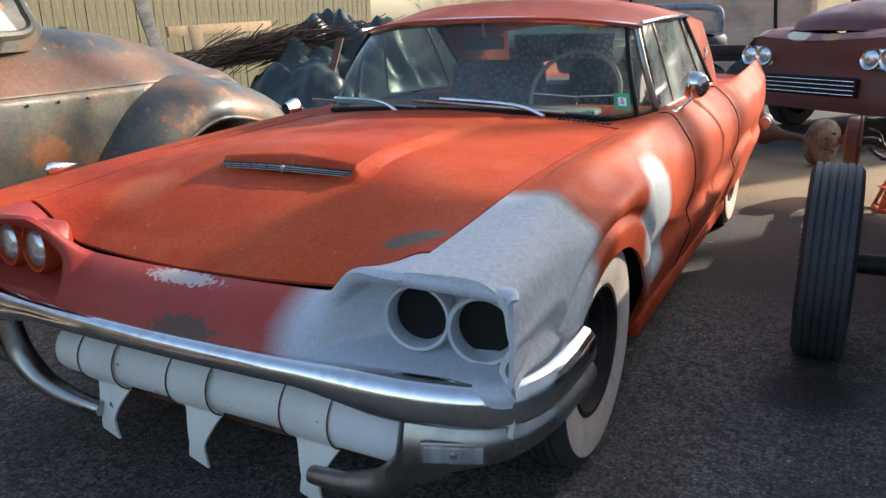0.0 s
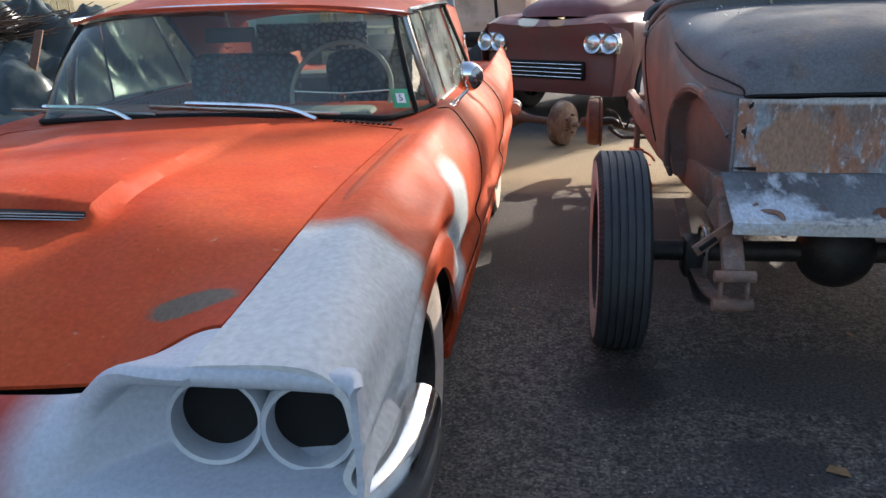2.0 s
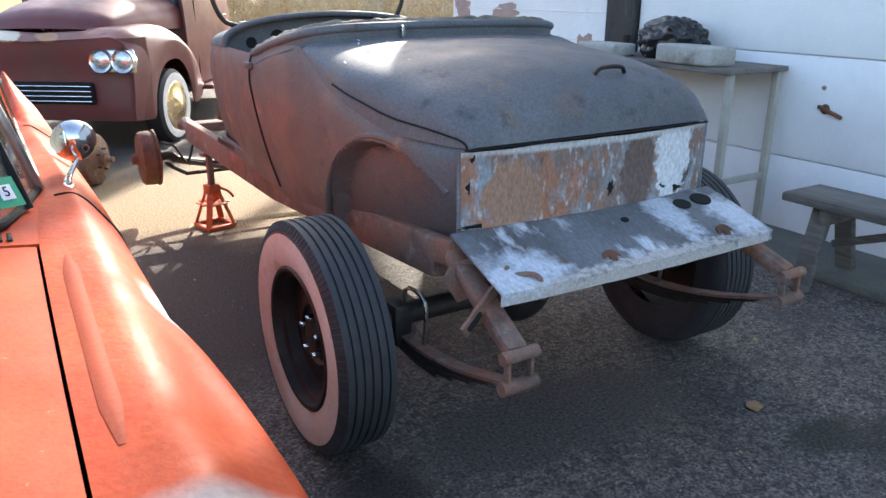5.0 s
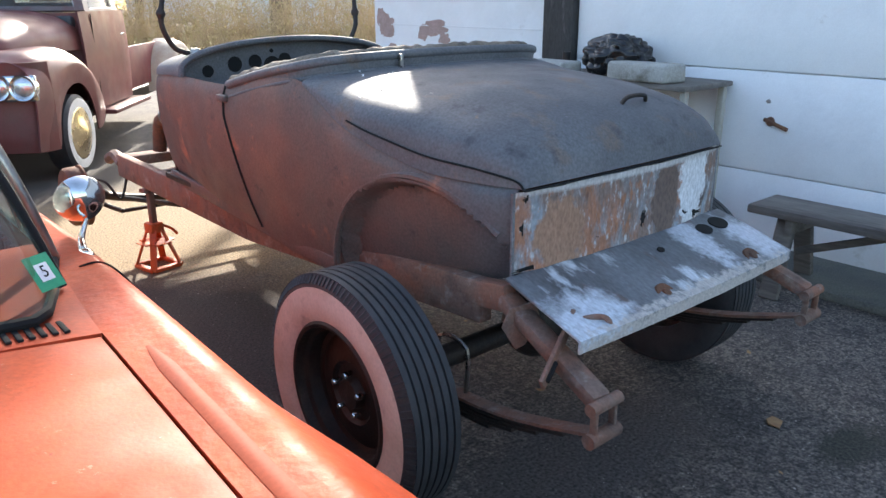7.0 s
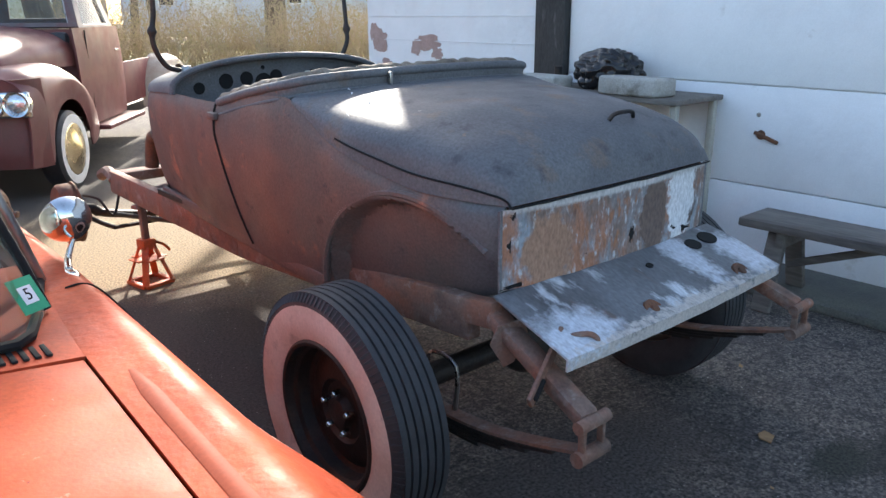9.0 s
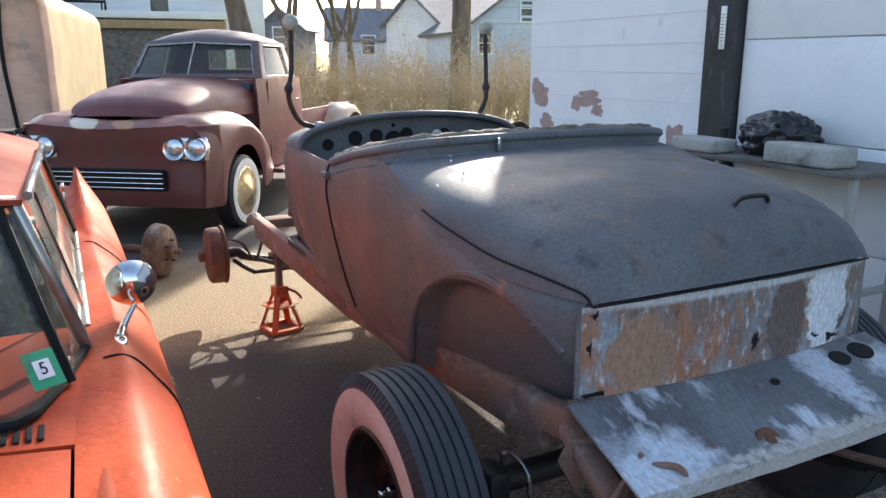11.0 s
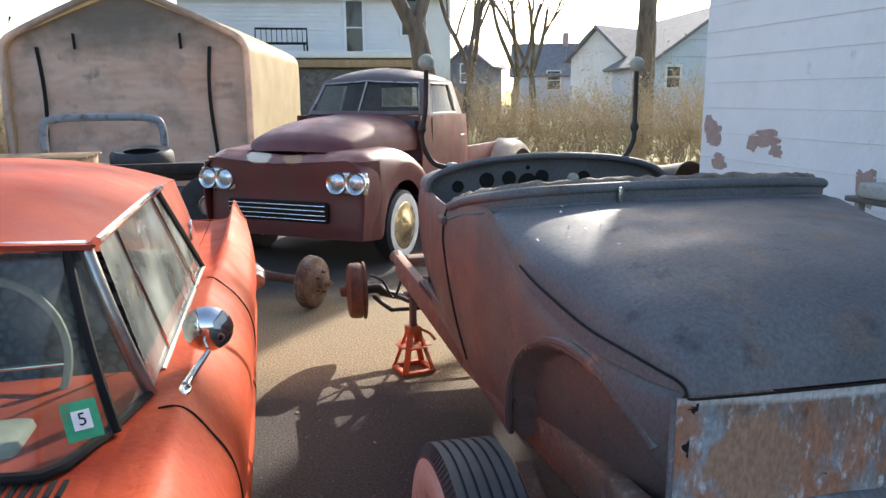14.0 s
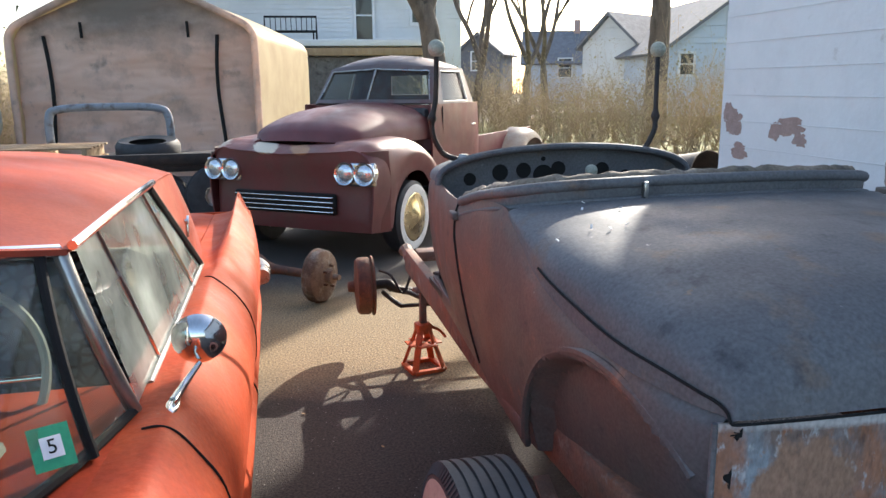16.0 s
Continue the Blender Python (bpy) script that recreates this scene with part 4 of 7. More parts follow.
part("scoop_mouth", bx(TX, 1.832, zf + 0.006, 0.48, 0.03, 0.018, 0.004), "black", hood)
for z in (0.002, 0.008, 0.014):
    part("scoop_slat", tb([(TX - 0.24, 1.818, zf + z - 0.004), (TX, 1.812, zf + z), (TX + 0.24, 1.818, zf + z - 0.004)], 0.0017, n=6), "dullchrome", hood)
part("scoop_divider", bx(TX, 1.812, zf + 0.007, 0.012, 0.012, 0.022, 0.003), "dullchrome", hood)
mp = Vector((-0.235, 3.45, 0.972))
bm = bmesh.new()
lathe(bm, [(0.0, -0.035), (0.025, -0.033), (0.048, -0.018), (0.058, 0.0), (0.060, 0.012), (0.056, 0.016), (0.0, 0.017)], 32, Matrix.Translation(mp) @ Matrix.Rotation(radians(-76), 4, "X") @ Matrix.Rotation(radians(180), 4, "X") @ Matrix.Rotation(radians(180), 4, "X"))
mir = part("door_mirror", bm, "chrome", tbird, "round chrome door mirror")
part("mirror_arm", tb([mp + Vector((-0.0, -0.02, -0.045)), mp + Vector((-0.03, -0.07, -0.075)), mp + Vector((-0.045, -0.13, -0.086))], lambda t: 0.006 + 0.005 * t, n=10), "chrome", mir)
bm = bmesh.new()
bmesh.ops.create_uvsphere(bm, u_segments=16, v_segments=10, radius=0.02, matrix=Matrix.Translation(mp + Vector((-0.045, -0.145, -0.088))) @ Matrix.Diagonal((0.8, 2.2, 0.45, 1)))
part("mirror_foot", bm, "chrome", mir)
sm = Matrix.Translation((-0.425, 3.028, 0.948)) @ Matrix.Rotation(radians(42), 4, "Z") @ Matrix.Rotation(radians(58), 4, "X") @ Matrix.Rotation(radians(-6), 4, "Z")
sticker = part("inspection_sticker", bx(0, 0, 0, 0.066, 0.072, 0.001, 0, sm), "green", tbird, "green sticker with a black number on white", smooth=False)
part("number_field", bx(0, 0, 0.001, 0.034, 0.036, 0.001, 0, sm), "white", sticker, smooth=False)
tc5 = bpy.data.curves.new("number", "FONT")
tc5.body, tc5.size, tc5.align_x, tc5.align_y, tc5.extrude = "5", 0.034, "CENTER", "CENTER", 0.0004
tc5.materials.append(M["black"])
num = new("number", tc5)
num.parent = sticker
num.matrix_basis = sm @ Matrix.Translation((0, 0, 0.002))
for X in (-0.84, 0.80):
    bm = bmesh.new()
    p = Vector((TX + X, 1.66 if X < 0 else 5.0, t_zcr(1.66 if X < 0 else 5.0) + 0.006))
    if X < 0:
        lathe(bm, [(0.0, 0.03), (0.018, 0.022), (0.021, 0.0), (0.012, -0.05), (0.0, -0.09)], 20, Matrix.Translation(p + Vector((0, 0, 0.012))) @ Matrix.Rotation(radians(90), 4, "X"))
        part("fender_ornament", bm, "chrome", tbird, "small chrome fender sight")

# ---- the stripped roadster ----
RX = 1.15
M["rd_side"] = mat("red_oxide_body", (0.150, 0.086, 0.068), 0.55, tones=[((0.21, 0.105, 0.074), 0.42, 2.6, 0.3), ((0.10, 0.085, 0.078), 0.5, 3.4, 0.3), ((0.36, 0.15, 0.09), 0.20, 7, 0.12), ((0.05, 0.045, 0.043), 0.18, 12, 0.10), ((0.42, 0.40, 0.38), 0.06, 40, 0.04)], grain=0.25, bump=0.14, rough_var=0.12,
    spots=[((0.62, 2.80, 0.8), (0.3, 0.22, 0.6), (0.10, 0.105, 0.11), 0.6, 0.5)])
M["rd_deck"] = mat("black_primer_deck", (0.105, 0.108, 0.116), 0.62, spec=0.3, tones=[((0.155, 0.157, 0.162), 0.42, 3.2, 0.3), ((0.17, 0.125, 0.095), 0.22, 6, 0.14), ((0.05, 0.05, 0.055), 0.2, 9, 0.15), ((0.36, 0.36, 0.36), 0.09, 40, 0.04), ((0.20, 0.14, 0.10), 0.12, 16, 0.06)], grain=0.24, bump=0.08, rough_var=0.12)
M["rd_panel"] = mat("rust_and_white_panel", (0.22, 0.16, 0.135), 0.75, tones=[((0.27, 0.31, 0.34), 0.52, 4.0, 0.08), ((0.36, 0.17, 0.10), 0.36, 6, 0.10), ((0.62, 0.63, 0.63), 0.16, 7, 0.05), ((0.50, 0.52, 0.53), 0.30, 48, 0.10), ((0.33, 0.15, 0.08), 0.34, 30, 0.10), ((0.09, 0.06, 0.05), 0.20, 11, 0.08)], grain=0.3, bump=0.3, aniso=(1, 1, 0.5),
    spots=[((1.475, 2.85, 0.87), (0.085, 0.3, 0.16), (0.66, 0.67, 0.68), 0.12, 1.3), ((1.31, 2.85, 0.84), (0.07, 0.3, 0.15), (0.15, 0.105, 0.085), 0.12, 1.2), ((0.82, 2.85, 0.82), (0.10, 0.3, 0.10), (0.34, 0.20, 0.13), 0.2, 1.5), ((1.15, 2.85, 0.952), (0.5, 0.2, 0.016), (0.55, 0.54, 0.53), 0.5, 0.7)])
M["rd_apron"] = mat("grey_white_streaked_steel", (0.18, 0.19, 0.20), 0.55, 0.1, tones=[((0.10, 0.10, 0.105), 0.42, 5, 0.2), ((0.60, 0.63, 0.66), 0.24, 8, 0.06), ((0.05, 0.045, 0.04), 0.18, 16, 0.06), ((0.17, 0.10, 0.075), 0.2, 9, 0.12)], grain=0.25, bump=0.15, aniso=(1, 0.35, 1),
    spots=[((0.70, 2.60, 0.64), (0.14, 0.10, 0.3), (0.56, 0.60, 0.65), 0.7, 2.4), ((1.38, 2.74, 0.68), (0.06, 0.16, 0.3), (0.52, 0.55, 0.60), 0.7, 2.4), ((1.62, 2.66, 0.66), (0.08, 0.12, 0.3), (0.52, 0.55, 0.60), 0.7, 2.4), ((1.15, 2.57, 0.60), (0.6, 0.04, 0.06), (0.5, 0.46, 0.42), 0.3, 1.8)])
M["tack"] = mat("weathered_tack_strip", (0.20, 0.16, 0.12), 0.85, tones=[((0.34, 0.30, 0.25), 0.3, 14, 0.2), ((0.07, 0.06, 0.05), 0.35, 12, 0.2)], grain=0.3, bump=0.3)
M["orange"] = mat("worn_orange_enamel", (0.62, 0.11, 0.025), 0.5, tones=[((0.30, 0.07, 0.03), 0.3, 14, 0.2)], grain=0.15, bump=0.1)
roadster = thing("stripped_roadster", (RX, 4.0, 0), "stripped rusty open roadster body on a bare frame", "car")
r_hw = curve([(2.85, 0.49), (2.9, 0.515), (3.1, 0.565), (3.5, 0.605), (4.37, 0.608), (4.7, 0.583), (5.0, 0.545), (5.25, 0.52)])
r_zs = curve([(2.85, 0.962), (3.1, 0.968), (3.3, 1.005), (3.5, 1.06), (3.68, 1.15), (3.78, 1.185), (4.0, 1.17), (4.28, 1.125), (4.8, 1.12), (5.25, 1.10)])
r_zc = curve([(2.825, 0.975), (2.84, 1.03), (2.90, 1.095), (3.02, 1.145), (3.25, 1.178), (3.72, 1.19)])
r_zb = curve([(2.85, 0.70), (3.3, 0.58), (3.9, 0.53), (4.3, 0.60), (5.25, 0.62)])


def road_side(s, y, k):
    hw, zt, zb = r_hw(y), r_zs(y), r_zb(y)
    h = zt - zb
    pts = [(hw - 0.02, zt), (hw - 0.004, zt - 0.1 * h), (hw, zt - 0.3 * h), (hw - 0.01, zt - 0.55 * h), (hw - 0.03, zt - 0.8 * h), (hw - 0.055, zb)]
    p = spline([(x, y, z) for x, z in pts], k)
    d = math.hypot((y - 3.18) / 0.385, (p.z - 0.56) / 0.375)
    a = max(0.0, min(1.0, (1.0 - d) / 0.06))
    return Vector((RX + s * (p.x - 0.055 * a * a * (3 - 2 * a)), p.y, p.z))


for s in (-1, 1):
    bm = bmesh.new()
    sheet(bm, 110, 44, lambda u, v: road_side(s, 2.85 + 2.38 * u, v))
    bs = part("body_side", thick(bm, 0.010), "rd_side", roadster, "red oxide body side with a wheel arch")
    arch = []
    for i in range(25):
        a = radians(4 + 176 * i / 24)
        y, z = 3.18 + 0.40 * math.cos(a), 0.56 + 0.392 * math.sin(a)
        if y < 2.86:
            continue
        k = max(0.0, min(1.0, (r_zs(y) - z) / (r_zs(y) - r_zb(y))))
        p = road_side(s, y, k)
        arch.append(Vector((RX + s * (r_hw(y) - 0.012 - 0.03 * max(0, k - 0.6)), y, z)))
    part("arch_bead", tb(arch, 0.013, n=8, steps=48), "rd_side", bs)
    part("door_seam", tb([road_side(s, 4.30 - 0.14 * max(0, k - 4) / 8, k / 12) + Vector((s * 0.002, 0, 0)) for k in range(13)], 0.005, n=6, steps=40), "black", bs)
    part("door_hinge", bx(RX + s * 0.61, 4.30, 1.075, 0.03, 0.07, 0.028, 0.008), "rd_side", bs)
    part("door_hinge", bx(RX + s * 0.59, 4.40, 0.98, 0.02, 0.09, 0.014, 0.005), "framerust", bs)
    part("lower_sill", sb((RX + s * 0.56, 3.62, 0.56), (RX + s * 0.50, 5.2, 0.605), 0.02, 0.06, 0.008), "rd_side", roadster)

bm = bmesh.new()
def deck_pt(u, v):
    y = 2.825 + 0.895 * v**1.5
    t = -1 + 2 * u
    w = r_hw(y) - 0.012
    zc, zs = r_zc(y), r_zs(y) + 0.002
    c = max(0.0, math.cos(t * math.pi / 2))
    yy = y - 0.03 * (1 - (2 * u - 1) ** 2) * (1 - v)
    return Vector((RX + w * math.sin(t * math.pi / 2), yy, zs + (zc - zs) * c**0.42 + 0.02 * (1 - t * t) * v))
sheet(bm, 56, 44, deck_pt)
dk = part("deck_lid", thick(bm, 0.008), "rd_deck", roadster, "black primered rear deck, scuffed")
part("deck_seam", tb([deck_pt(0.012, 0.80 - 0.80 * i / 14) + Vector((-0.004, 0, -0.002)) for i in range(15)] + [deck_pt(0.04 + 0.1 * i, 0.0) + Vector((0, -0.003, -0.006)) for i in range(10)], 0.003, n=6, steps=90), "black", dk)
hx = deck_pt(0.58, 0.28)
part("deck_handle", tb([hx + Vector((-0.07, -0.004, 0.0)), hx + Vector((-0.05, -0.012, 0.02)), hx + Vector((0.03, -0.012, 0.02)), hx + Vector((0.06, 0, 0.0))], 0.007, n=8), "darkmetal", dk)
bm = bmesh.new()
random.seed(5)
for i in range(7):
    p = deck_pt(0.12 + 0.2 * random.random(), 0.74 + 0.24 * random.random())
    d = Vector((random.uniform(-1, 1), random.uniform(-1, 1), 0.3)).normalized() * 0.008
    slab(bm, p + Vector((0, 0, 0.004)), p + d + Vector((0, 0, 0.006)), 0.005, 0.002)
tagged(part("paint_flakes", bm, "white", dk), kind="stuff")

# rear panel with rusted-through holes, vertical corner flanges
bm = bmesh.new()
sheet(bm, 40, 10, lambda u, v: Vector((RX - 0.495 + 0.99 * u, 2.85 - 0.03 * (1 - (2 * u - 1) ** 4), 0.955 - 0.225 * v)))
dent(bm, 0.004, 9)
rp = part("rear_panel", thick(bm, 0.006), "rd_panel", roadster, "rusty rear panel with flaking white and blue paint")
random.seed(11)
for x, z, w, h in ((0.94, 0.765, 0.045, 0.016), (1.0, 0.772, 0.03, 0.014), (1.485, 0.752, 0.05, 0.012), (1.27, 0.90, 0.010, 0.010), (0.70, 0.935, 0.02, 0.01), (0.74, 0.74, 0.09, 0.006), (1.20, 0.79, 0.012, 0.03), (1.10, 0.83, 0.008, 0.035), (1.42, 0.765, 0.03, 0.012), (0.69, 0.85, 0.016, 0.02)):
    pts = [(w * math.cos(a * 0.2244) * random.uniform(0.45, 1.25), h * math.sin(a * 0.2244) * random.uniform(0.35, 1.35)) for a in range(28)]
    bm = bmesh.new()
    plate(bm, pts, 0.004, Matrix.Translation((x, 2.848 - 0.03 * (1 - ((x - RX) / 0.495) ** 4), z)) @ Matrix.Rotation(radians(90), 4, "X"))
    part("rust_hole", bm, "black", rp, smooth=False)
for s in (-1, 1):
    part("corner_flange", tb([(RX + s * 0.497, 2.845, 0.955), (RX + s * 0.497, 2.843, 0.72)], 0.006, n=6), "rd_apron", rp)
bm = bmesh.new()
def apron_pt(u, v):
    x = -0.53 + 1.06 * u
    y = 2.835 - 0.265 * min(1, v / 0.85)
    z = 0.725 - 0.085 * (v / 0.85) if v < 0.85 else 0.64 - 0.03 * (v - 0.85) / 0.15
    return Vector((RX + x * (1 + 0.02 * v), y - 0.012 * math.sin(3.14 * u), z))
sheet(bm, 40, 20, apron_pt)
dent(bm, 0.003, 8, 2)
ap = part("splash_apron", thick(bm, 0.006), "rd_apron", roadster, "grey splash apron with white paint streaks and round holes")
for x, y, r, el in ((1.475, 2.765, 0.034, 1.0), (1.572, 2.772, 0.040, 1.0), (1.20, 2.745, 0.014, 1.0)):
    bm = bmesh.new()
    zz = 0.725 - 0.085 * (2.835 - y) / 0.265
    lathe(bm, [(0.0, 0.012), (r, 0.012), (r * 1.03, 0.004)], 24, Matrix.Translation((x, y, zz + 0.001)) @ Matrix.Rotation(radians(17.5), 4, "X") @ Matrix.Diagonal((1, 0.8, 1, 1)))
    part("round_hole", bm, "black", ap)
for x in (1.02, 1.50):
    bm = bmesh.new()
    lathe(bm, [(0.0, 0.014), (0.012, 0.013), (0.016, 0.006), (0.034, 0.008), (0.036, 0.0)], 24, Matrix.Translation((x, 2.60, 0.650)) @ Matrix.Rotation(radians(35), 4, "X"))
    part("bolt_boss", bm, "rustbrown", ap)

# cockpit rim with its tack strip, bulkhead and lining
rim = [(RX - 0.592, 4.27, 1.128), (RX - 0.585, 4.05, 1.178), (RX - 0.572, 3.80, 1.222), (RX - 0.46, 3.718, 1.243), (RX - 0.2, 3.71, 1.25), (RX, 3.70, 1.252),
       (RX + 0.2, 3.71, 1.25), (RX + 0.46, 3.718, 1.243), (RX + 0.572, 3.80, 1.222), (RX + 0.585, 4.05, 1.178), (RX + 0.592, 4.27, 1.128)]
part("cockpit_rim", tb(rim, 0.016, n=10, steps=70), "rd_deck", roadster)
part("tack_strip", dent(tb([(RX + (x - RX) * 0.95, y + 0.028, z + 0.006) for x, y, z in rim], lambda t: 0.021 + 0.006 * noise.noise(Vector((t * 40, 0, 0))), n=10, steps=160), 0.009, 22), "tack", roadster, "crumbling brown wooden tack strip")
part("belt_bead", tb([(RX + (x - RX) * 1.012, y - 0.012, z - 0.045) for x, y, z in rim], 0.007, n=8, steps=70), "rd_deck", roadster)
bm = bmesh.new()
def below_rim(u, v):
    p = spline(rim, u)
    q = Vector((RX + (p.x - RX) * 1.0, p.y - 0.006, p.z))
    edge = Vector((RX + max(-1, min(1, (p.x - RX) / 0.592)) * (r_hw(max(3.7, p.y)) - 0.015), max(3.70, p.y) + 0.0, (r_zs(max(3.72, p.y)) if abs(p.x - RX) > 0.45 else 1.19) - 0.01))
    return q.lerp(edge, v)
sheet(bm, 60, 5, below_rim)
part("rim_skirt", thick(bm, 0.006), "rd_deck", roadster)
part("clip", bx(RX - 0.21, 3.688, 1.225, 0.014, 0.02, 0.055, 0.004), "dullchrome", roadster)
bm = bmesh.new()
sheet(bm, 30, 8, lambda u, v: Vector((RX - 0.55 + 1.1 * u, 3.80, 1.22 - 0.6 * v)))
part("seat_bulkhead", thick(bm, 0.01), "interior", roadster)
part("floor_boards", bx(RX, 4.5, 0.60, 1.04, 1.5, 0.03, 0.005), "darkmetal", roadster)

# cowl, dash and windshield posts
bm = bmesh.new()
def cowl_pt(u, v):
    y = 4.80 + 0.42 * v
    a = math.pi * u
    w = r_hw(y) - 0.008
    return Vector((RX - w * math.cos(a), y, r_zs(y) - 0.004 + (0.145 - 0.03 * v) * math.sin(a) ** 0.75))
sheet(bm, 40, 12, cowl_pt)
part("cowl", thick(bm, 0.012), "rd_deck", roadster, "dark cowl top")
part("cowl_bead", tb([cowl_pt(i / 20, 0.0) for i in range(21)], 0.014, n=8, steps=60), "rd_deck", roadster)
bm = bmesh.new()
sheet(bm, 30, 6, lambda u, v: Vector((cowl_pt(0.06 + 0.88 * u, 0.12).x, 4.865, cowl_pt(0.06 + 0.88 * u, 0.12).z * (1 - v) + v * 1.02)))
dash = part("dash_panel", thick(bm, 0.008), "rd_deck", roadster, "dark dash panel with empty gauge holes")
for x, z, r in ((0.735, 1.128, 0.027), (0.868, 1.152, 0.035), (0.972, 1.158, 0.033), (1.06, 1.135, 0.045), (1.128, 1.160, 0.033), (1.33, 1.150, 0.033), (1.44, 1.12, 0.027), (1.06, 1.205, 0.010)):
    bm = bmesh.new()
    lathe(bm, [(0.0, 0.0), (r, 0.0), (r, -0.002)], 28, along_y(x, 4.852, z))
    part("gauge_hole", bm, "black", dash)
part("firewall", bx(RX, 5.2, 0.86, 0.96, 0.02, 0.5, 0.005), "darkmetal", roadster)
part("gear_lever", tb([(1.20, 4.7, 0.62), (1.21, 4.66, 0.9), (1.215, 4.70, 1.15)], 0.008), "dullchrome", roadster)
bm = bmesh.new()
bmesh.ops.create_uvsphere(bm, u_segments=20, v_segments=12, radius=0.026, matrix=Matrix.Translation((1.215, 4.70, 1.165)))
part("lever_knob", bm, "felt", roadster, "dull grey-green round gear knob")
for s, pts in ((-1, [(0.72, 4.99, 1.20), (0.655, 5.0, 1.225), (0.612, 5.0, 1.30), (0.605, 5.0, 1.37), (0.622, 5.0, 1.46), (0.628, 5.0, 1.64)]), (1, [(1.54, 4.99, 1.185), (1.60, 5.0, 1.22), (1.645, 5.0, 1.30), (1.66, 5.02, 1.36), (1.675, 5.05, 1.46), (1.71, 5.12, 1.64)])):
    st = part("windshield_post", tb(pts, lambda t: 0.013 + 0.010 * math.exp(-((t - 0.62) / 0.04) ** 2) - 0.002 * t, n=10, steps=40), "darkmetal", roadster, "bent dark windshield post")
    bm = bmesh.new()
    bmesh.ops.create_uvsphere(bm, u_segments=24, v_segments=16, radius=0.036, matrix=Matrix.Translation(Vector(pts[-1]) + Vector((0, 0, 0.03))))
    part("post_ball", bm, "felt", st, "grey-green felt ball stuck on the post")
    bm = bmesh.new()
    lathe(bm, [(0.0, 0.03), (0.018, 0.028), (0.026, 0.015), (0.028, 0.0)], 16, Matrix.Translation((pts[0][0] - s * 0.02, 4.98, pts[0][2] - 0.005)))
    part("post_foot", bm, "dullchrome", st)

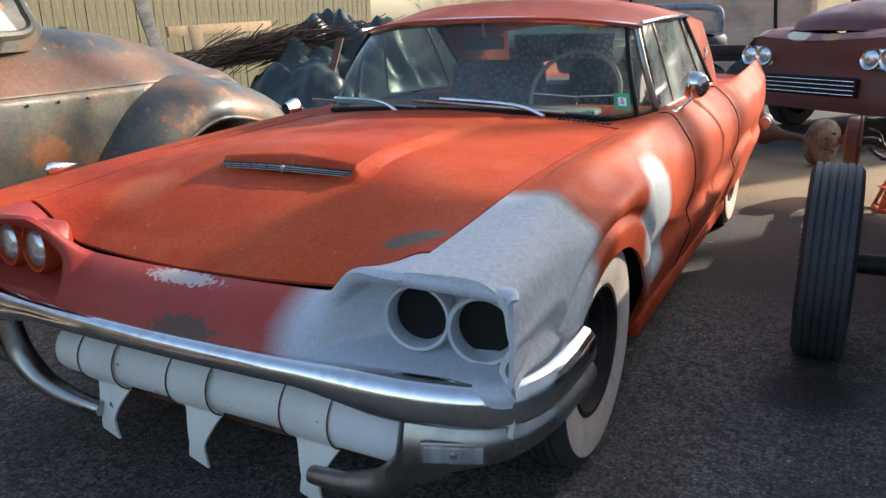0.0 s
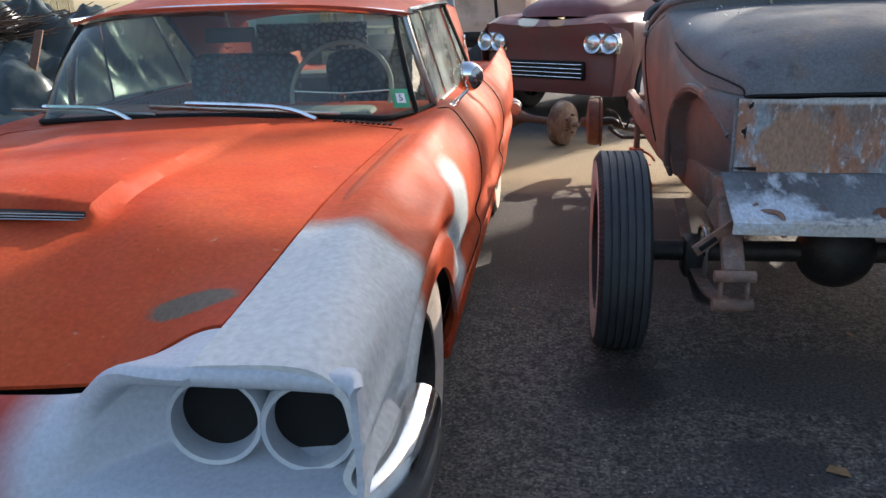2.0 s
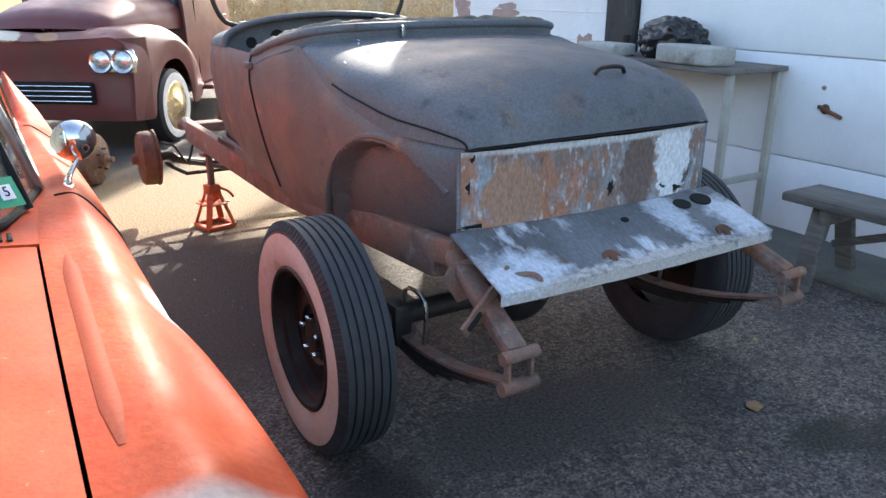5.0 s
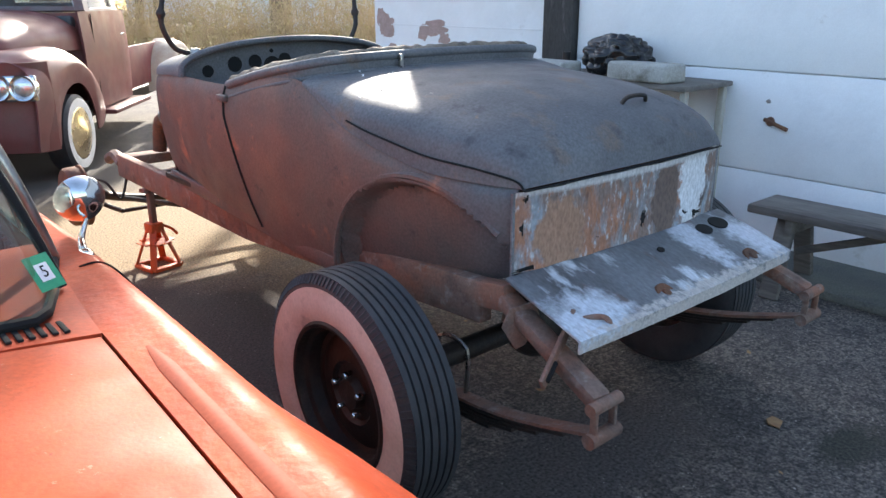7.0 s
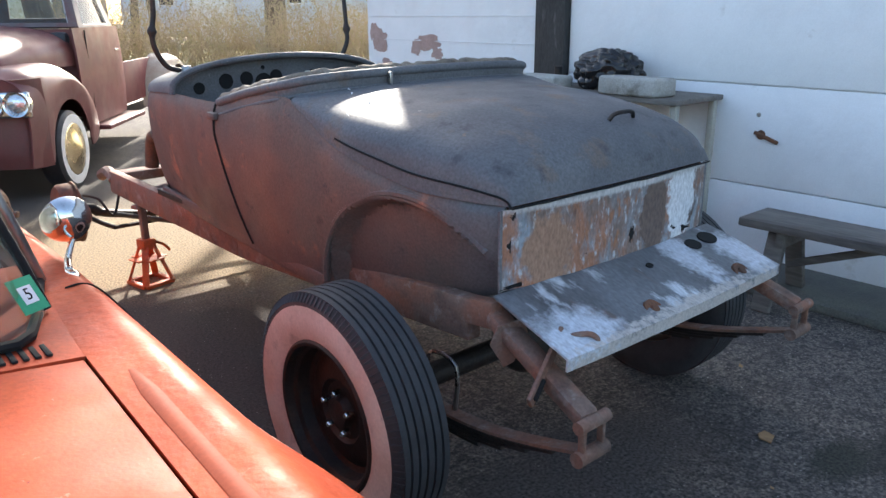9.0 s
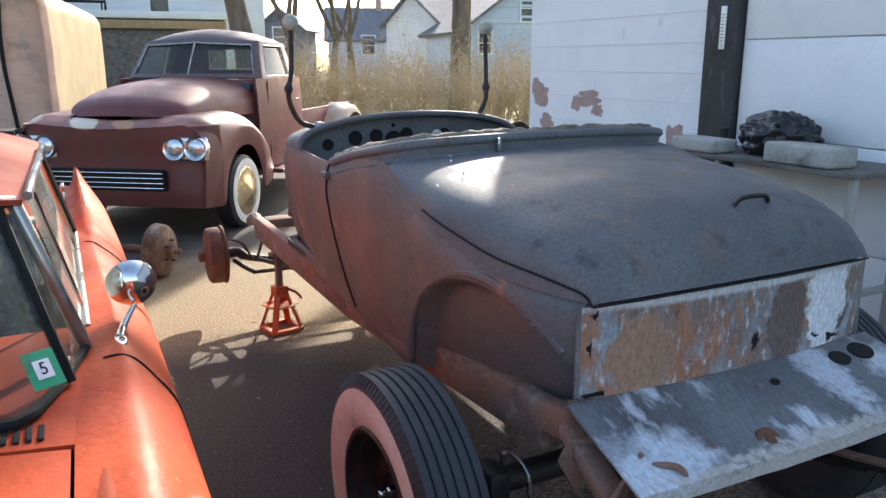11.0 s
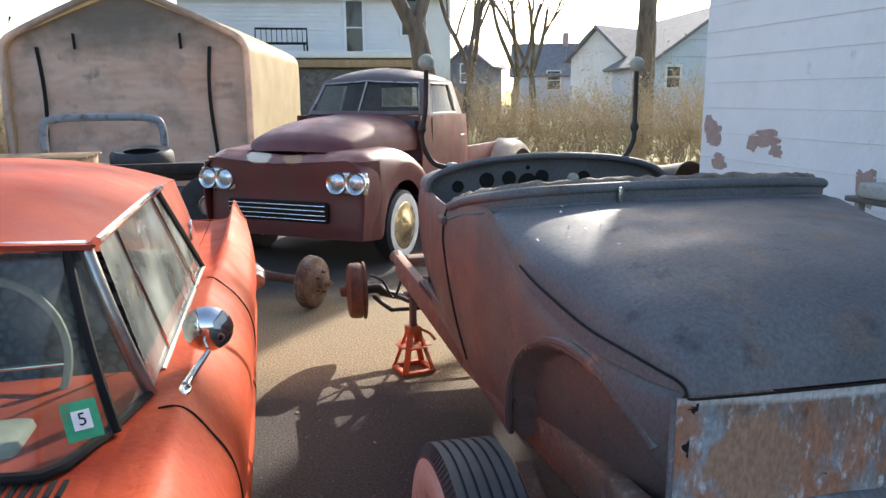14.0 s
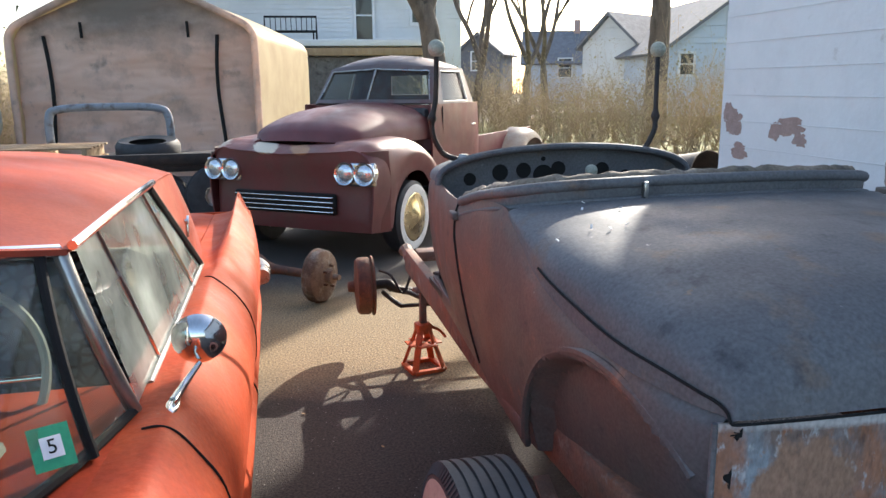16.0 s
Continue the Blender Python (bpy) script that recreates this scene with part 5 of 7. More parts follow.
# frame, axles and springs
for s in (-1, 1):
    xr = RX + s * 0.49
    part("frame_rail", sb((xr, 2.95, 0.62), (xr, 4.4, 0.52), 0.05, 0.13, 0.008), "framerust", roadster)
    part("frame_rail", sb((xr, 4.4, 0.52), (xr, 6.02, 0.525), 0.05, 0.13, 0.008), "framerust", roadster)
    part("front_horn", tb([(xr, 6.0, 0.535), (xr - s * 0.01, 6.14, 0.56), (xr - s * 0.01, 6.26, 0.52)], 0.034, n=8), "framerust", roadster)
    horn = part("rear_horn", sb((RX + s * 0.50, 2.86, 0.66), (RX + s * 0.545, 2.49, 0.515), 0.062, 0.045, 0.012), "framerust", roadster, "rusty rear frame horn")
    part("frame_rail", sb((RX + s * 0.46, 3.5, 0.56), (RX + s * 0.50, 2.84, 0.665), 0.05, 0.08, 0.01), "framerust", roadster)
    for z in (0.515, 0.43):
        part("shackle_pin", tb([(RX + s * 0.545 - 0.055, 2.478, z), (RX + s * 0.545 + 0.055, 2.478, z)], 0.02 if z < 0.5 else 0.017, n=12), "framerust", horn)
    for dx in (-0.036, 0.036):
        part("shackle_plate", sb((RX + s * 0.545 + dx, 2.478, 0.53), (RX + s * 0.545 + dx, 2.478, 0.415), 0.012, 0.02, 0.004), "framerust", horn)
    for i in range(5):
        k = i * 0.09
        part("spring_leaf", (lambda b: (sheet(b, 14, 1, lambda u, v: Vector((RX + s * (0.545 - 0.03 * u) + 0.046 * (v - 0.5), 2.49 + k + (1.15 - 2 * k) * u, 0.425 - 0.011 * i - 0.12 * math.sin(math.pi * (k / 1.15 + (1 - 2 * k / 1.15) * u))))), thick(b, 0.009))[1])(bmesh.new()), "darkmetal" if i else "framerust", roadster)
    part("axle_clamp", bx(RX + s * 0.54, 3.147, 0.345, 0.07, 0.11, 0.15, 0.02), "darkmetal", roadster)
    part("u_bolt", tb([(RX + s * 0.54 - s * 0.02, 3.0, 0.30), (RX + s * 0.52, 2.995, 0.46), (RX + s * 0.52, 3.12, 0.46), (RX + s * 0.52, 3.12, 0.3)], 0.007, n=8), "dullchrome", roadster)
    wx = RX - 0.045 + s * 0.76
    w = wheel("wheel", roadster, wx, 3.147, 0.365, s, 0.365, 0.179, 0.217)
    mm = Matrix.Translation((wx, 3.147, 0.365)) @ Matrix.Rotation(radians(90 * s), 4, "Y")
    for i in range(5):
        a = 2 * math.pi * i / 5
        bm = bmesh.new()
        lathe(bm, [(0.010, 0.02), (0.010, 0.042), (0.007, 0.047), (0.0, 0.048)], 8, mm @ Matrix.Translation((0.062 * math.cos(a), 0.062 * math.sin(a), 0)))
        part("wheel_nut", bm, "chrome", w, "shiny chrome wheel nut")
    # side lugs of the tread
    bm = bmesh.new()
    for i in range(120):
        a = 2 * math.pi * i / 120
        slab(bm, mm @ Vector((0.3625 * math.cos(a), 0.3625 * math.sin(a), 0.070)), mm @ Vector((0.338 * math.cos(a), 0.338 * math.sin(a), 0.0875)), 0.006, 0.006)
    tagged(part("tread_edge", bm, "rubber", w, smooth=False), kind="stuff")
    # front axle end
    bm = bmesh.new()
    lathe(bm, [(0.0, 0.09), (0.03, 0.085), (0.036, 0.05), (0.06, 0.045), (0.155, 0.035), (0.168, 0.02), (0.17, -0.035), (0.160, -0.04), (0.160, -0.05), (0.176, -0.052), (0.176, -0.062), (0.0, -0.066)], 40, along_x(RX + s * 0.76, 6.08, 0.365) @ (Matrix.Identity(4) if s > 0 else Matrix.Rotation(math.pi, 4, "X")))
    part("brake_drum", bm, "rustbrown", roadster, "rusty bare brake drum")
    part("spindle", tb([(RX + s * 0.70, 6.08, 0.365), (RX + s * 0.62, 6.08, 0.37), (RX + s * 0.58, 6.08, 0.34)], 0.03, n=10), "darkmetal", roadster)
    part("steering_arm", tb([(RX + s * 0.64, 6.07, 0.32), (RX + s * 0.60, 5.96, 0.30), (RX + s * 0.56, 5.88, 0.285)], 0.014), "darkmetal", roadster)
    part("radius_rod", tb([(RX + s * 0.50, 6.06, 0.32), (RX + s * 0.40, 5.6, 0.36), (RX + s * 0.22, 4.9, 0.42)], 0.016), "darkmetal", roadster)
    part("brake_hose", tb([(RX + s * 0.66, 6.05, 0.46), (RX + s * 0.60, 5.98, 0.44), (RX + s * 0.54, 5.95, 0.34), (RX + s * 0.48, 5.98, 0.46), (RX + s * 0.45, 6.0, 0.5)], 0.008), "darkmetal", roadster)
part("front_axle", tb([(RX - 0.60, 6.08, 0.35), (RX - 0.5, 6.08, 0.32), (RX - 0.3, 6.08, 0.285), (RX, 6.08, 0.28), (RX + 0.3, 6.08, 0.285), (RX + 0.5, 6.08, 0.32), (RX + 0.60, 6.08, 0.35)], 0.026, n=8), "darkmetal", roadster)
part("tie_rod", tb([(RX - 0.56, 5.88, 0.285), (RX + 0.56, 5.88, 0.285)], 0.012), "darkmetal", roadster)
part("front_crossmember", sb((RX - 0.44, 6.05, 0.54), (RX + 0.44, 6.05, 0.54), 0.12, 0.06, 0.012), "framerust", roadster)
part("cross_brace", sb((RX - 0.42, 5.6, 0.52), (RX + 0.42, 5.9, 0.52), 0.05, 0.05, 0.008), "framerust", roadster)
part("rear_axle", tb([(RX - 0.745, 3.147, 0.365), (RX + 0.655, 3.147, 0.365)], 0.038, n=14), "darkmetal", roadster)
bm = bmesh.new()
bmesh.ops.create_uvsphere(bm, u_segments=24, v_segments=14, radius=0.15, matrix=Matrix.Translation((RX - 0.045, 3.15, 0.37)) @ Matrix.Diagonal((0.9, 0.75, 0.9, 1)))
part("differential", bm, "darkmetal", roadster)
# loose bracket and bent pipe at the rear corner
bm = bmesh.new()
plate(bm, [(0, 0), (0.075, 0.012), (0.09, -0.03), (0.05, -0.11), (0.02, -0.12), (-0.02, -0.05)], 0.006, Matrix.Translation((0.60, 2.80, 0.66)) @ Matrix.Rotation(radians(90), 4, "X") @ Matrix.Rotation(radians(-20), 4, "Y"))
br = part("loose_bracket", bm, "framerust", roadster, "rusty loose bracket plate", smooth=False)
bm = bmesh.new()
lathe(bm, [(0.0, 0.0075), (0.020, 0.0075), (0.021, 0.006)], 20, Matrix.Translation((0.632, 2.80, 0.625)) @ Matrix.Rotation(radians(90), 4, "X"))
part("bracket_hole", bm, "black", br)
part("slotted_arm", sb((0.70, 2.66, 0.665), (0.515, 2.60, 0.545), 0.012, 0.036, 0.003), "framerust", br)
part("arm_slot", sb((0.575, 2.612, 0.584), (0.528, 2.597, 0.553), 0.0135, 0.012), "black", br)
part("bent_pipe", tb([(0.67, 2.66, 0.645), (0.72, 2.61, 0.665), (0.745, 2.585, 0.655), (0.752, 2.575, 0.60)], 0.008, n=8), "framerust", roadster)

# old engine between the rails
part("engine_block", dent(bx(RX, 5.62, 0.62, 0.42, 0.62, 0.40, 0.03), 0.01, 7), "darkmetal", roadster, "greasy engine block")
part("cylinder_head", bx(RX, 5.62, 0.86, 0.26, 0.60, 0.09, 0.02), "rustbrown", roadster)
part("exhaust_manifold", tb([(RX - 0.26, 5.38, 0.80), (RX - 0.30, 5.6, 0.80), (RX - 0.29, 5.85, 0.78), (RX - 0.30, 5.9, 0.60)], 0.04, n=10), "rustbrown", roadster)
part("generator", tb([(RX - 0.34, 5.36, 0.84), (RX - 0.34, 5.60, 0.84)], 0.055, n=16), "dullchrome", roadster)
part("gearbox", bx(RX, 5.1, 0.50, 0.3, 0.5, 0.26, 0.05), "darkmetal", roadster)

# orange stand that carries the frame, and one more beyond
def axle_stand(x, y, top, rz):
    st = thing("axle_stand", (x, y, 0), "worn orange steel axle stand under the frame rail", "axle stand", "axle stands")
    m = pose(x, y, 0, 0, 0, rz)
    for a, b in ((-1, -1), (1, -1), (1, 1), (-1, 1)):
        part("leg", sb(m @ Vector((a * 0.085, b * 0.085, 0.008)), m @ Vector((a * 0.026, b * 0.026, 0.225)), 0.036, 0.012, 0.003), "orange", st)
    for a, b in (((-0.085, -0.085), (0.085, -0.085)), ((0.085, -0.085), (0.085, 0.085)), ((0.085, 0.085), (-0.085, 0.085)), ((-0.085, 0.085), (-0.085, -0.085))):
        part("foot_bar", sb(m @ Vector((*a, 0.012)), m @ Vector((*b, 0.012)), 0.030, 0.02, 0.003), "orange", st)
        part("web", sb(m @ Vector((a[0] * 0.6, a[1] * 0.6, 0.15)), m @ Vector((b[0] * 0.6, b[1] * 0.6, 0.15)), 0.08, 0.006, 0.002), "orange", st)
    part("collar", bx(0, 0, 0.232, 0.08, 0.08, 0.06, 0.01, m), "orange", st)
    part("ratchet_post", bx(0, 0, (0.20 + top) / 2, 0.034, 0.034, top - 0.20, 0.004, m), "framerust", st)
    part("saddle", bx(0, 0, top - 0.012, 0.10, 0.05, 0.022, 0.006, m), "framerust", st)
    part("lever", tb([m @ Vector((0.035, 0, 0.24)), m @ Vector((0.09, -0.02, 0.21)), m @ Vector((0.12, -0.03, 0.17))], 0.008), "orange", st)


axle_stand(0.665, 5.62, 0.46, 12)
axle_stand(1.64, 5.62, 0.46, -8)

# ---- the chopped pickup truck, standing askew ----
M["tr_red"] = mat("maroon_primer", (0.14, 0.034, 0.034), 0.44, tones=[((0.19, 0.060, 0.055), 0.40, 1.4, 0.4), ((0.10, 0.03, 0.028), 0.3, 2.6, 0.3)], grain=0.1, bump=0.05, rough_var=0.12)
M["tr_nose"] = mat("patched_maroon_nose", (0.13, 0.032, 0.028), 0.5, tones=[((0.18, 0.05, 0.043), 0.4, 2, 0.4), ((0.11, 0.06, 0.045), 0.3, 3, 0.3)], grain=0.15, bump=0.08, rough_var=0.12,
    spots=[((-0.17, 8.6, 1.01), (0.11, 0.3, 0.06), (0.55, 0.48, 0.36), 0.15, 0.9), ((0.12, 8.4, 1.0), (0.08, 0.3, 0.05), (0.34, 0.17, 0.08), 0.3, 0.6), ((-0.65, 9.2, 1.05), (0.18, 0.5, 0.08), (0.42, 0.36, 0.28), 0.2, 0.9)])
M["tr_roof"] = mat("dull_dark_roof", (0.115, 0.085, 0.082), 0.45, tones=[((0.17, 0.14, 0.13), 0.4, 3, 0.3), ((0.13, 0.05, 0.045), 0.3, 5, 0.2)], grain=0.15, rough_var=0.1)
M["brass"] = mat("brushed_hub_cone", (0.62, 0.52, 0.34), 0.28, 1.0, tones=[((0.42, 0.34, 0.2), 0.4, 3, 0.3)], rough_var=0.1)
KO, KA = Vector((0.0, 8.47, 0.0)), radians(36)
K1, K2 = Vector((math.cos(KA), -math.sin(KA), 0)), Vector((math.sin(KA), math.cos(KA), 0))
KM = Matrix(((K1.x, K2.x, 0, KO.x), (K1.y, K2.y, 0, KO.y), (0, 0, 1, 0), (0, 0, 0, 1)))
K = lambda u, v, z: KO + K1 * u + K2 * v + Vector((0, 0, z))
truck = thing("pickup_truck", (KO.x, KO.y, 0), "maroon primer chopped pickup truck with quad headlights", "truck")

f_out = curve([(0.0, 0.86), (0.25, 0.90), (0.75, 0.92), (1.2, 0.90), (1.62, 0.80)])
f_top = curve([(0.0, 0.98), (0.2, 1.045), (0.6, 1.06), (1.0, 0.98), (1.35, 0.78), (1.62, 0.50)])
def f_low(v):
    d = abs(v - 0.74) / 0.42
    return max(0.30, 0.30 + 0.46 * (1 - min(1, d) ** 2.2) ** 0.5 if d < 1 else 0.30)
for s in (-1, 1):
    bm = bmesh.new()
    def fender(u, v):
        y = 1.62 * u
        o, t, lo = f_out(y), f_top(y), min(f_low(y), f_top(y) - 0.08)
        pts = [(0.42, t - 0.02 + 0.03 * (y < 0.5)), (0.60, t + 0.012), (o - 0.13, t), (o - 0.02, t - 0.10 * min(1, (t - lo) / 0.3)), (o, (t + lo) / 2), (o - 0.03, lo)]
        p = spline([(a, 0, b) for a, b in pts], v)
        return K(s * p.x, y, p.z)
    sheet(bm, 70, 24, fender)
    part("front_fender", thick(bm, 0.012), "tr_nose" if s < 0 else "tr_red", truck, "rounded maroon front fender")
    part("running_board", bx(s * 0.80, 2.15, 0.40, 0.24, 1.15, 0.05, 0.02, KM), "tr_red", truck)
    # lamps in a chrome oval
    bm = bmesh.new()
    for du in (-0.095, 0.095):
        lathe(bm, [(0.100, -0.05), (0.103, 0.006), (0.095, 0.022), (0.083, 0.016), (0.080, -0.005)], 32, KM @ along_y(s * 0.69 + du, -0.008, 0.80) @ Matrix.Rotation(radians(-4), 4, "X"))
    hb = part("headlight_bezel", bm, "chrome", truck, "chrome oval bezel with two headlamps")
    part("bezel_plate", bx(s * 0.69, 0.022, 0.795, 0.375, 0.05, 0.205, 0.024, KM, seg=3), "chrome", hb)
    for du in (-0.095, 0.095):
        bm = bmesh.new()
        lathe(bm, [(0.081, 0.0), (0.06, 0.014), (0.03, 0.022), (0.0, 0.024)], 28, KM @ along_y(s * 0.69 + du, -0.008, 0.80))
        part("headlamp_lens", bm, "lens", hb, "clear round headlamp")
    # wheel with a cone cap
    wx, wy, wr = 0.79, 0.72, 0.335
    wm = KM @ Matrix.Translation((s * wx, wy, wr)) @ Matrix.Rotation(radians(90 * s), 4, "Y")
    bm = bmesh.new()
    lathe(bm, [(0.2, -0.09), (0.31, -0.095), (0.333, -0.07), (wr, -0.04), (wr, 0.04), (0.333, 0.07), (0.305, 0.095), (0.30, 0.097)], 48, wm)
    ty = part("tyre", bm, "rubber", truck)
    bm = bmesh.new()
    lathe(bm, [(0.30, 0.097), (0.27, 0.102), (0.225, 0.095)], 48, wm)
    part("whitewall", bm, "cleanwhite", ty, "clean white sidewall")
    bm = bmesh.new()
    lathe(bm, [(0.228, 0.094), (0.215, 0.10), (0.205, 0.098), (0.12, 0.125), (0.03, 0.155), (0.0, 0.158)], 12, wm)
    part("hub_cap", bm, "brass", ty, "brushed cone hub cap")
    bm = bmesh.new()
    lathe(bm, [(0.0, 0.09), (0.2, 0.09), (0.31, 0.085), (0.33, 0.06), (0.33, -0.08), (0.2, -0.09)], 40, KM @ Matrix.Translation((s * 0.80, 4.05, 0.33)) @ Matrix.Rotation(radians(90 * s), 4, "Y"))
    part("rear_tyre", bm, "rubber", truck)
    bm = bmesh.new()
    def rear_f(u, v):
        a = math.pi * u
        return K(s * (0.68 + 0.32 * math.sin(v * 1.57)), 4.05 - 0.56 * math.cos(a), 0.38 + 0.60 * math.sin(a) ** 0.8 * (1 - 0.14 * v * v) - 0.05 * v**4)
    sheet(bm, 24, 10, rear_f)
    part("rear_fender", thick(bm, 0.012), "tr_pale", truck, "pale dusty rear fender")
    part("bed_side", bx(s * 0.70, 3.75, 0.72, 0.04, 2.1, 0.46, 0.015, KM), "tr_red", truck)
part("engine_block", bx(0, 0.9, 0.62, 0.9, 1.2, 0.5, 0.05, KM), "black", truck)
part("chassis", bx(0, 2.2, 0.36, 1.1, 4.0, 0.12, 0.02, KM), "darkmetal", truck)

# front fascia with a slotted grille and a drooping brow
bm = bmesh.new()
def fascia(u, v):
    x = -0.90 + 1.80 * u
    a = abs(x)
    y = 0.02 + 0.03 * (a / 0.9) ** 4 + 0.16 * max(0.0, (a - 0.78) / 0.12) ** 2 - 0.07 * (1 - (a / 0.9) ** 2) * (1 - v) + 0.05 * math.sin(math.pi * v) ** 2 * (1 - v) + 0.10 * max(0, v - 0.85)
    zt = 0.985 - 0.035 * (1 - (a / 0.6) ** 2 if a < 0.6 else 0)
    return K(x, y, zt + (0.29 - zt) * v)
sheet(bm, 50, 26, fascia)
fa = part("front_fascia", thick(bm, 0.015), "tr_nose", truck, "maroon front panel with weathered patches")
bm = bmesh.new()
sheet(bm, 40, 12, lambda u, v: K(-0.62 + 1.24 * u, -0.07 + 0.30 * v + 0.06 * (2 * u - 1) ** 2, 0.955 + 0.05 * v + 0.03 * abs(2 * u - 1) + 0.03 * math.sin(math.pi * v)))
part("nose_cap", thick(bm, 0.012), "tr_nose", truck)
part("grille_slot", bx(-0.03, -0.005, 0.53, 1.06, 0.05, 0.185, 0.02, KM), "black", fa)
for i in range(4):
    part("grille_bar", bx(-0.03, -0.038, 0.592 - 0.042 * i, 1.03, 0.02, 0.011, 0.005, KM), "chrome", fa, "thin chrome grille bar")

# hood, cab, glass
h_w = curve([(0.16, 0.46), (0.3, 0.54), (0.8, 0.60), (1.45, 0.68)])
h_z = curve([(0.16, 1.05), (0.2, 1.13), (0.35, 1.22), (0.8, 1.32), (1.45, 1.36)])
bm = bmesh.new()
def thood(u, v):
    y = 0.16 + 1.30 * v
    t = -1 + 2 * u
    c = max(0.0, math.cos(t * 1.5708))
    return K((h_w(y) + 0.03) * math.sin(t * 1.5708), y + 0.10 * t * t * (1 - v), 1.0 + (h_z(y) - 1.0) * c**0.5)
sheet(bm, 40, 36, thood)
part("hood", thick(bm, 0.012), "tr_red", truck, "bulging maroon hood")
c_w = lambda v: 0.775 - 0.03 * max(0, (1.75 - v) / 0.35)
for s in (-1, 1):
    bm = bmesh.new()
    sheet(bm, 20, 14, lambda u, v: K(s * (c_w(1.40 + 1.25 * u) - 0.02 * (2 * v - 1) ** 2 - 0.03 * u**8), 1.40 + 1.25 * u, 1.335 - 0.895 * v))
    cs = part("cab_side", thick(bm, 0.02), "tr_red", truck, "maroon cab side and door")
    part("door_seam", tb([K(s * 0.776, 1.62, 1.31 - 0.84 * i / 8) for i in range(9)], 0.006, n=5), "black", cs)
    part("door_handle", bx(s * 0.792, 2.42, 1.10, 0.02, 0.11, 0.02, 0.006, KM), "chrome", cs)
bm = bmesh.new()
sheet(bm, 20, 14, lambda u, v: K(-0.73 + 1.46 * u, 2.64, 1.30 - 0.86 * v))
part("cab_back", thick(bm, 0.02), "tr_red", truck)
bm = bmesh.new()
sheet(bm, 24, 6, lambda u, v: K(-0.70 + 1.40 * u, 1.43 + 0.10 * (2 * u - 1) ** 4, 1.325 - 0.45 * v))
part("cowl", thick(bm, 0.015), "tr_red", truck)
part("cab_floor", bx(0, 2.0, 0.46, 1.4, 1.3, 0.04, 0.01, KM), "darkmetal", truck)
part("bench_seat", bx(0, 2.35, 0.95, 1.3, 0.2, 0.55, 0.06, KM), "interior", truck)
part("cab_dash", bx(0, 1.52, 1.24, 1.35, 0.2, 0.12, 0.04, KM), "interior", truck)
def green(a, k):
    """A point of the cab's top: a round the cab from front middle (0) to rear middle (1), k from the belt to the roof's rim."""
    top = 0.60 - 0.0 * k
    if a < 0.30:
        t = a / 0.30
        p0, p1 = Vector((0.73 * t, 1.44 + 0.16 * t**2.5, 1.335)), Vector((0.62 * t, 1.70 + 0.10 * t**2, 1.73 - 0.03 * t))
    elif a < 0.78:
        t = (a - 0.30) / 0.48
        p0, p1 = Vector((0.73 + 0.025 * math.sin(3.14 * t), 1.60 + 0.98 * t, 1.32)), Vector((0.62 + 0.02 * math.sin(3.14 * t), 1.80 + 0.72 * t, 1.70))
    else:
        t = (a - 0.78) / 0.22
        p0, p1 = Vector((0.73 * (1 - t), 2.58 + 0.08 * t**0.5, 1.32)), Vector((0.62 * (1 - t), 2.52 + 0.05 * t**0.5, 1.70 + 0.02 * t))
    return p0.lerp(p1, k) + Vector((0, 0, 0))
def band(s, a0, a1, k0, k1, off=0.0, n=14):
    bm = bmesh.new()
    def f(u, v):
        p = green(a0 + (a1 - a0) * u, k0 + (k1 - k0) * v)
        return K(s * (p.x + off * (a0 > 0.29)), p.y - off * (a0 < 0.29), p.z)
    sheet(bm, n, 6, f)
    return bm
for s in (-1, 1):
    for nm, a0, a1, k0, k1 in (("pillar_front", 0.272, 0.345, 0, 1), ("pillar_rear", 0.66, 0.90, 0, 1), ("screen_sill", 0.0, 0.272, 0, 0.10), ("screen_header", 0.0, 0.272, 0.90, 1), ("side_sill", 0.345, 0.66, 0, 0.10), ("side_header", 0.345, 0.66, 0.90, 1), ("back_sill", 0.90, 1.0, 0, 0.25), ("back_header", 0.90, 1.0, 0.8, 1)):
        part(nm, thick(band(s, a0, a1, k0, k1), 0.018), "tr_roof", truck)
    for nm, a0, a1, k0, k1 in (("screen_glass", 0.0, 0.272, 0.10, 0.90), ("side_glass", 0.345, 0.66, 0.10, 0.90), ("back_glass", 0.90, 1.0, 0.25, 0.8)):
        g = part(nm, band(s, a0, a1, k0, k1, -0.006), "truckglass", truck)
        g.visible_shadow = False
        loop = [green(a0 + (a1 - a0) * i / 8, k0) for i in range(9)] + [green(a1, k0 + (k1 - k0) * i / 4) for i in range(1, 5)] + [green(a1 - (a1 - a0) * i / 8, k1) for i in range(1, 9)] + [green(a0, k1 - (k1 - k0) * i / 4) for i in range(1, 5)]
        if nm != "back_glass":
            part("glass_trim", tb([K(s * (p.x + (0.012 if a0 > 0.3 else 0)), p.y - (0.012 if a0 < 0.3 else 0), p.z) for p in loop], 0.009, n=6, steps=60), "dullchrome", g)
bm = bmesh.new()
sheet(bm, 30, 24, lambda u, v: K((-1 + 2 * u) * (0.635 - 0.02 * (2 * v - 1) ** 4) , 1.70 + 0.10 * abs(2 * u - 1) ** 2.5 * (1 - v) + 0.86 * v - 0.05 * v * abs(2 * u - 1) ** 3, 1.692 + 0.12 * (1 - abs(2 * u - 1) ** 2.6) ** 0.7 * (1 - abs(2 * v - 1) ** 2.4) ** 0.7 + 0.03 * (1 - abs(2 * u - 1))))
